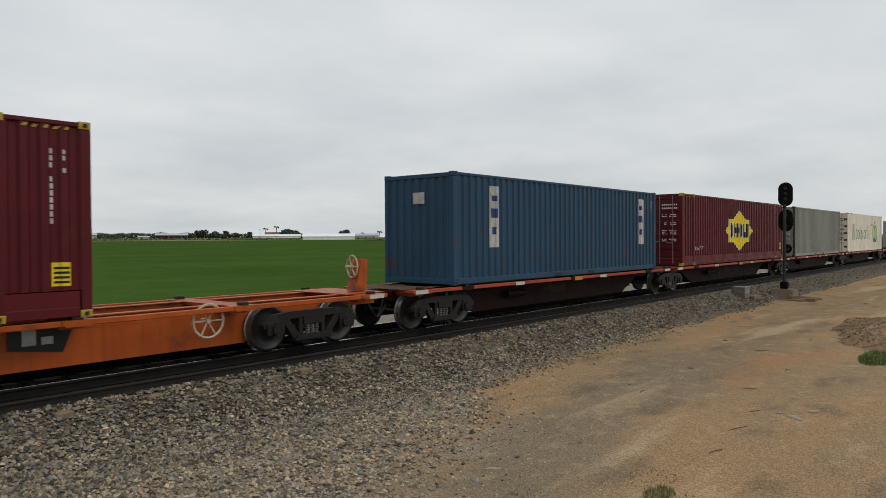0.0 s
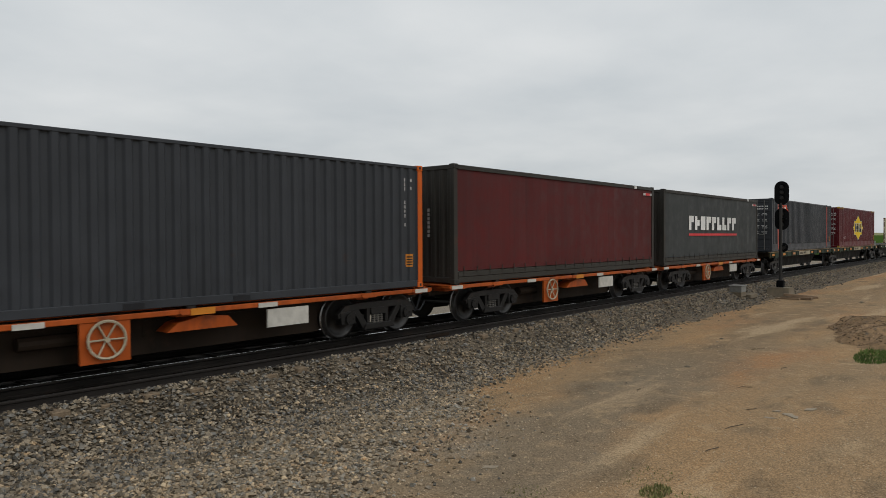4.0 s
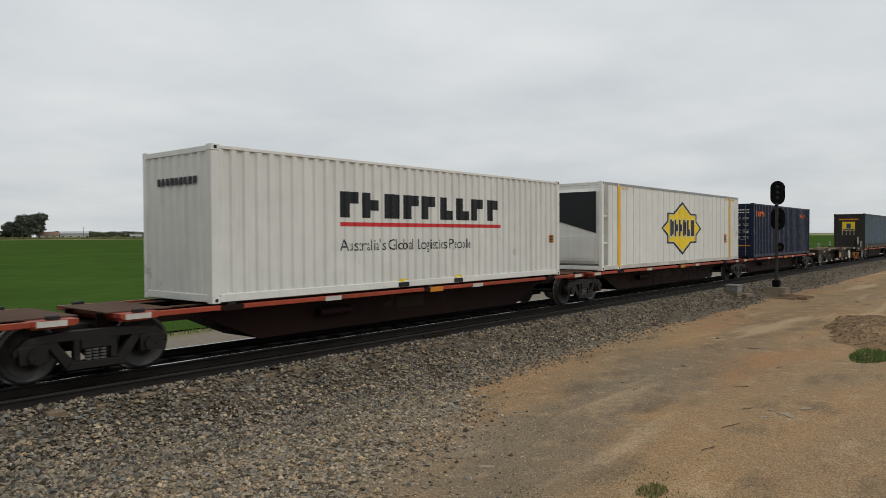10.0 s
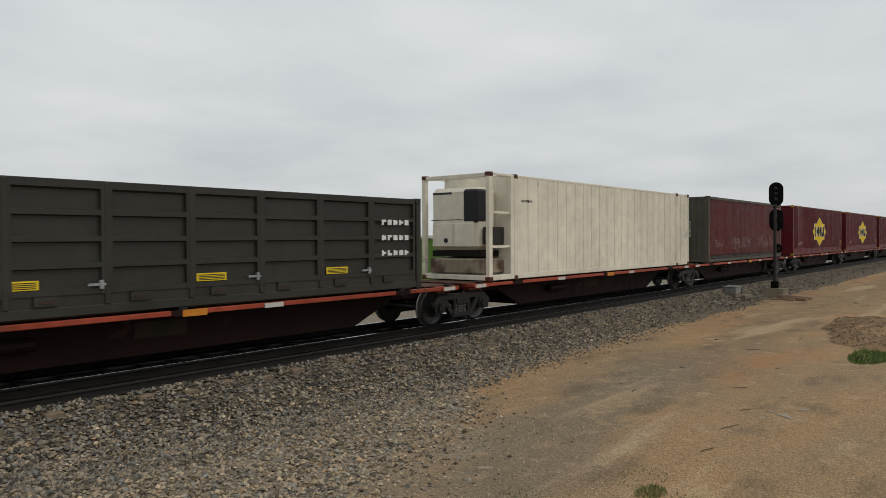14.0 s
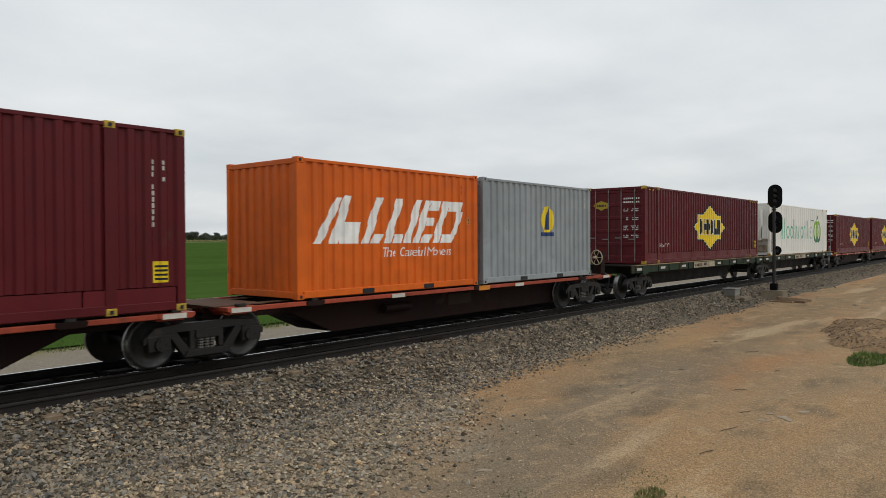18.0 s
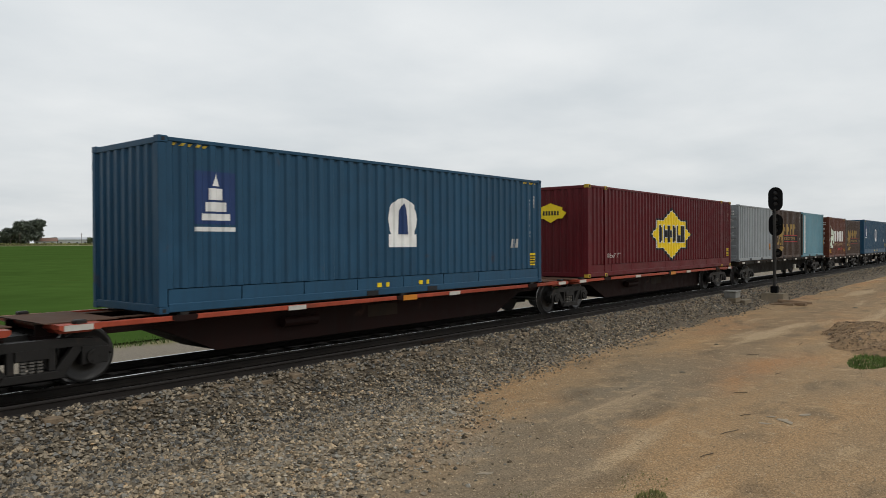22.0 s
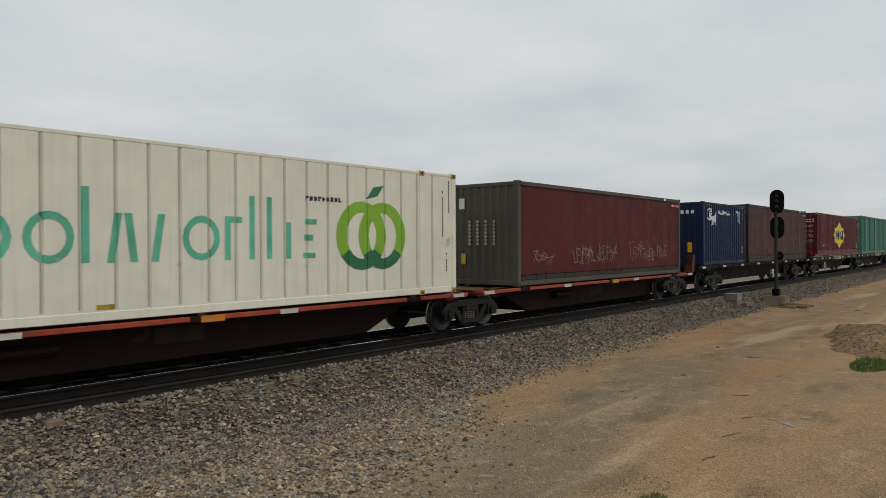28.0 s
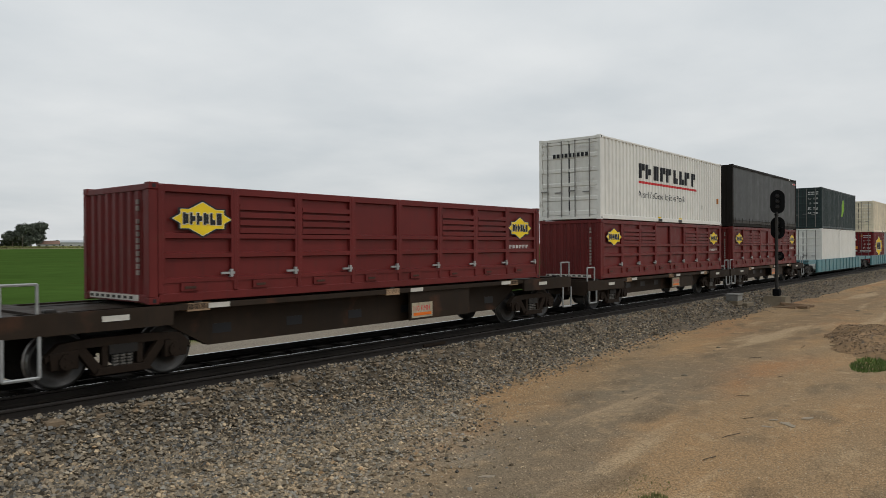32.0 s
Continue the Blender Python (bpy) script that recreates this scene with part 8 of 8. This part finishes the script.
    placed("tower40", lambda: tower_blue(12.192, M_BLUE, "blue forty-foot container with a tower mark and cream oval emblem", True, 2), 581.13, DECK)
    placed("tower40", None, 647.40, 1.06)
    placed("kent_gold", lambda: plain_box(6.058, M_KDARK, "dark brown twenty-foot container with an old gold beast and lettering bars", "blank", extra=kent_gold, cast=M_POSTBROWN, post=M_POSTBROWN), 618.74, BLACKD)
    placed("kent_gold", None, 639.30, 1.02)
    placed("sky20", lambda: plain_box(6.058, M_SKY, "pale blue twenty-foot container with a white strip", "blank", extra=pale_strip, post=M_POSTBROWN), 625.15, BLACKD)
    placed("kent_red", lambda: plain_box(6.058, M_KBROWN, "rust brown twenty-foot container with a pale winged beast and white bars", "door", extra=kent_red, tall=2.97), 633.01, 1.02)
    placed("climate48", lambda: plain_box(14.63, M_SLATE, "dark slate green container with lime strips and a leaf logo", "door", skirt=True, extra=climate_marks), 697.94, DECK)
    placed("cronos20", lambda: plain_box(6.058, M_CRON, "deep blue twenty-foot container with a white horse emblem", "blank", extra=cronos_marks), 762.11, 1.26)
    placed("curt_brown", lambda: curtain_box(12.192, M_CURTBROWN, "brown curtain-sided container with red tie-down rings", M_POSTBROWN), 768.70, 1.26)
    placed("teal53", teal_53, 800.65, GREEN_TOP)
    # on the well cars
    placed("climate40", lambda: plain_box(12.192, M_SLATE, "dark slate green container stacked on white containers", "door", extra=lambda r, k, L: decal("logo_leaf", [[(6.6, 1.0), (7.0, 1.0), (7.7, 1.5), (7.5, 2.3), (7.0, 2.2)]], M_GREEN2, r, k, SKIN)), 887.80, 0.42 + 2.9)
    for u in (887.80, 893.90):
        placed("white20", lambda: plain_box(6.058, M_WHITE, "plain white twenty-foot container in a well wagon", "door", codes=M_DARK), u, 0.42)
    placed("beige40", lambda: plain_box(12.192, M_BEIGE, "beige forty-foot container stacked high", "door", codes=M_POSTBROWN), 908.80, 0.42 + 2.9)
    placed("maroon20", None, 908.80, 0.42)
    placed("hire_plain", None, 914.90, 0.42)


M_SIGNRUSTPOST = paint("faded_red_post_paint", (0.42, 0.07, 0.045), 0.1, 0.3)
load()


# ---- what moves ----
def run(t):
    """Metres that the train has gone along the track after t seconds."""
    k = t / 16
    return 423.695 * k - 8.45308 * k ** 2 + 5.01367 * k ** 3 - 1.31492 * k ** 4


def motions():
    times = [2.0 * i for i in range(17)]
    for ob, u, z in TRAIN:
        walk(ob, [(t, pose(u - run(t), TRACK_Y, z)) for t in times])
    # wheels turn as they roll towards the camera's left; one shared action for each axle
    for side, sets in WHEELS.items():
        lead = sets[0]
        walk(lead, [(i / FPS, pose(side * 0.9, 0, WHEEL_R, 0, -85.0 * i)) for i in range(32 * FPS + 1)])
        keys = lead.animation_data
        for ob in sets[1:]:
            ob.rotation_mode = "QUATERNION"
            ob.animation_data_create()
            ob.animation_data.action = keys.action
            ob.animation_data.action_slot = keys.action_slot


motions()
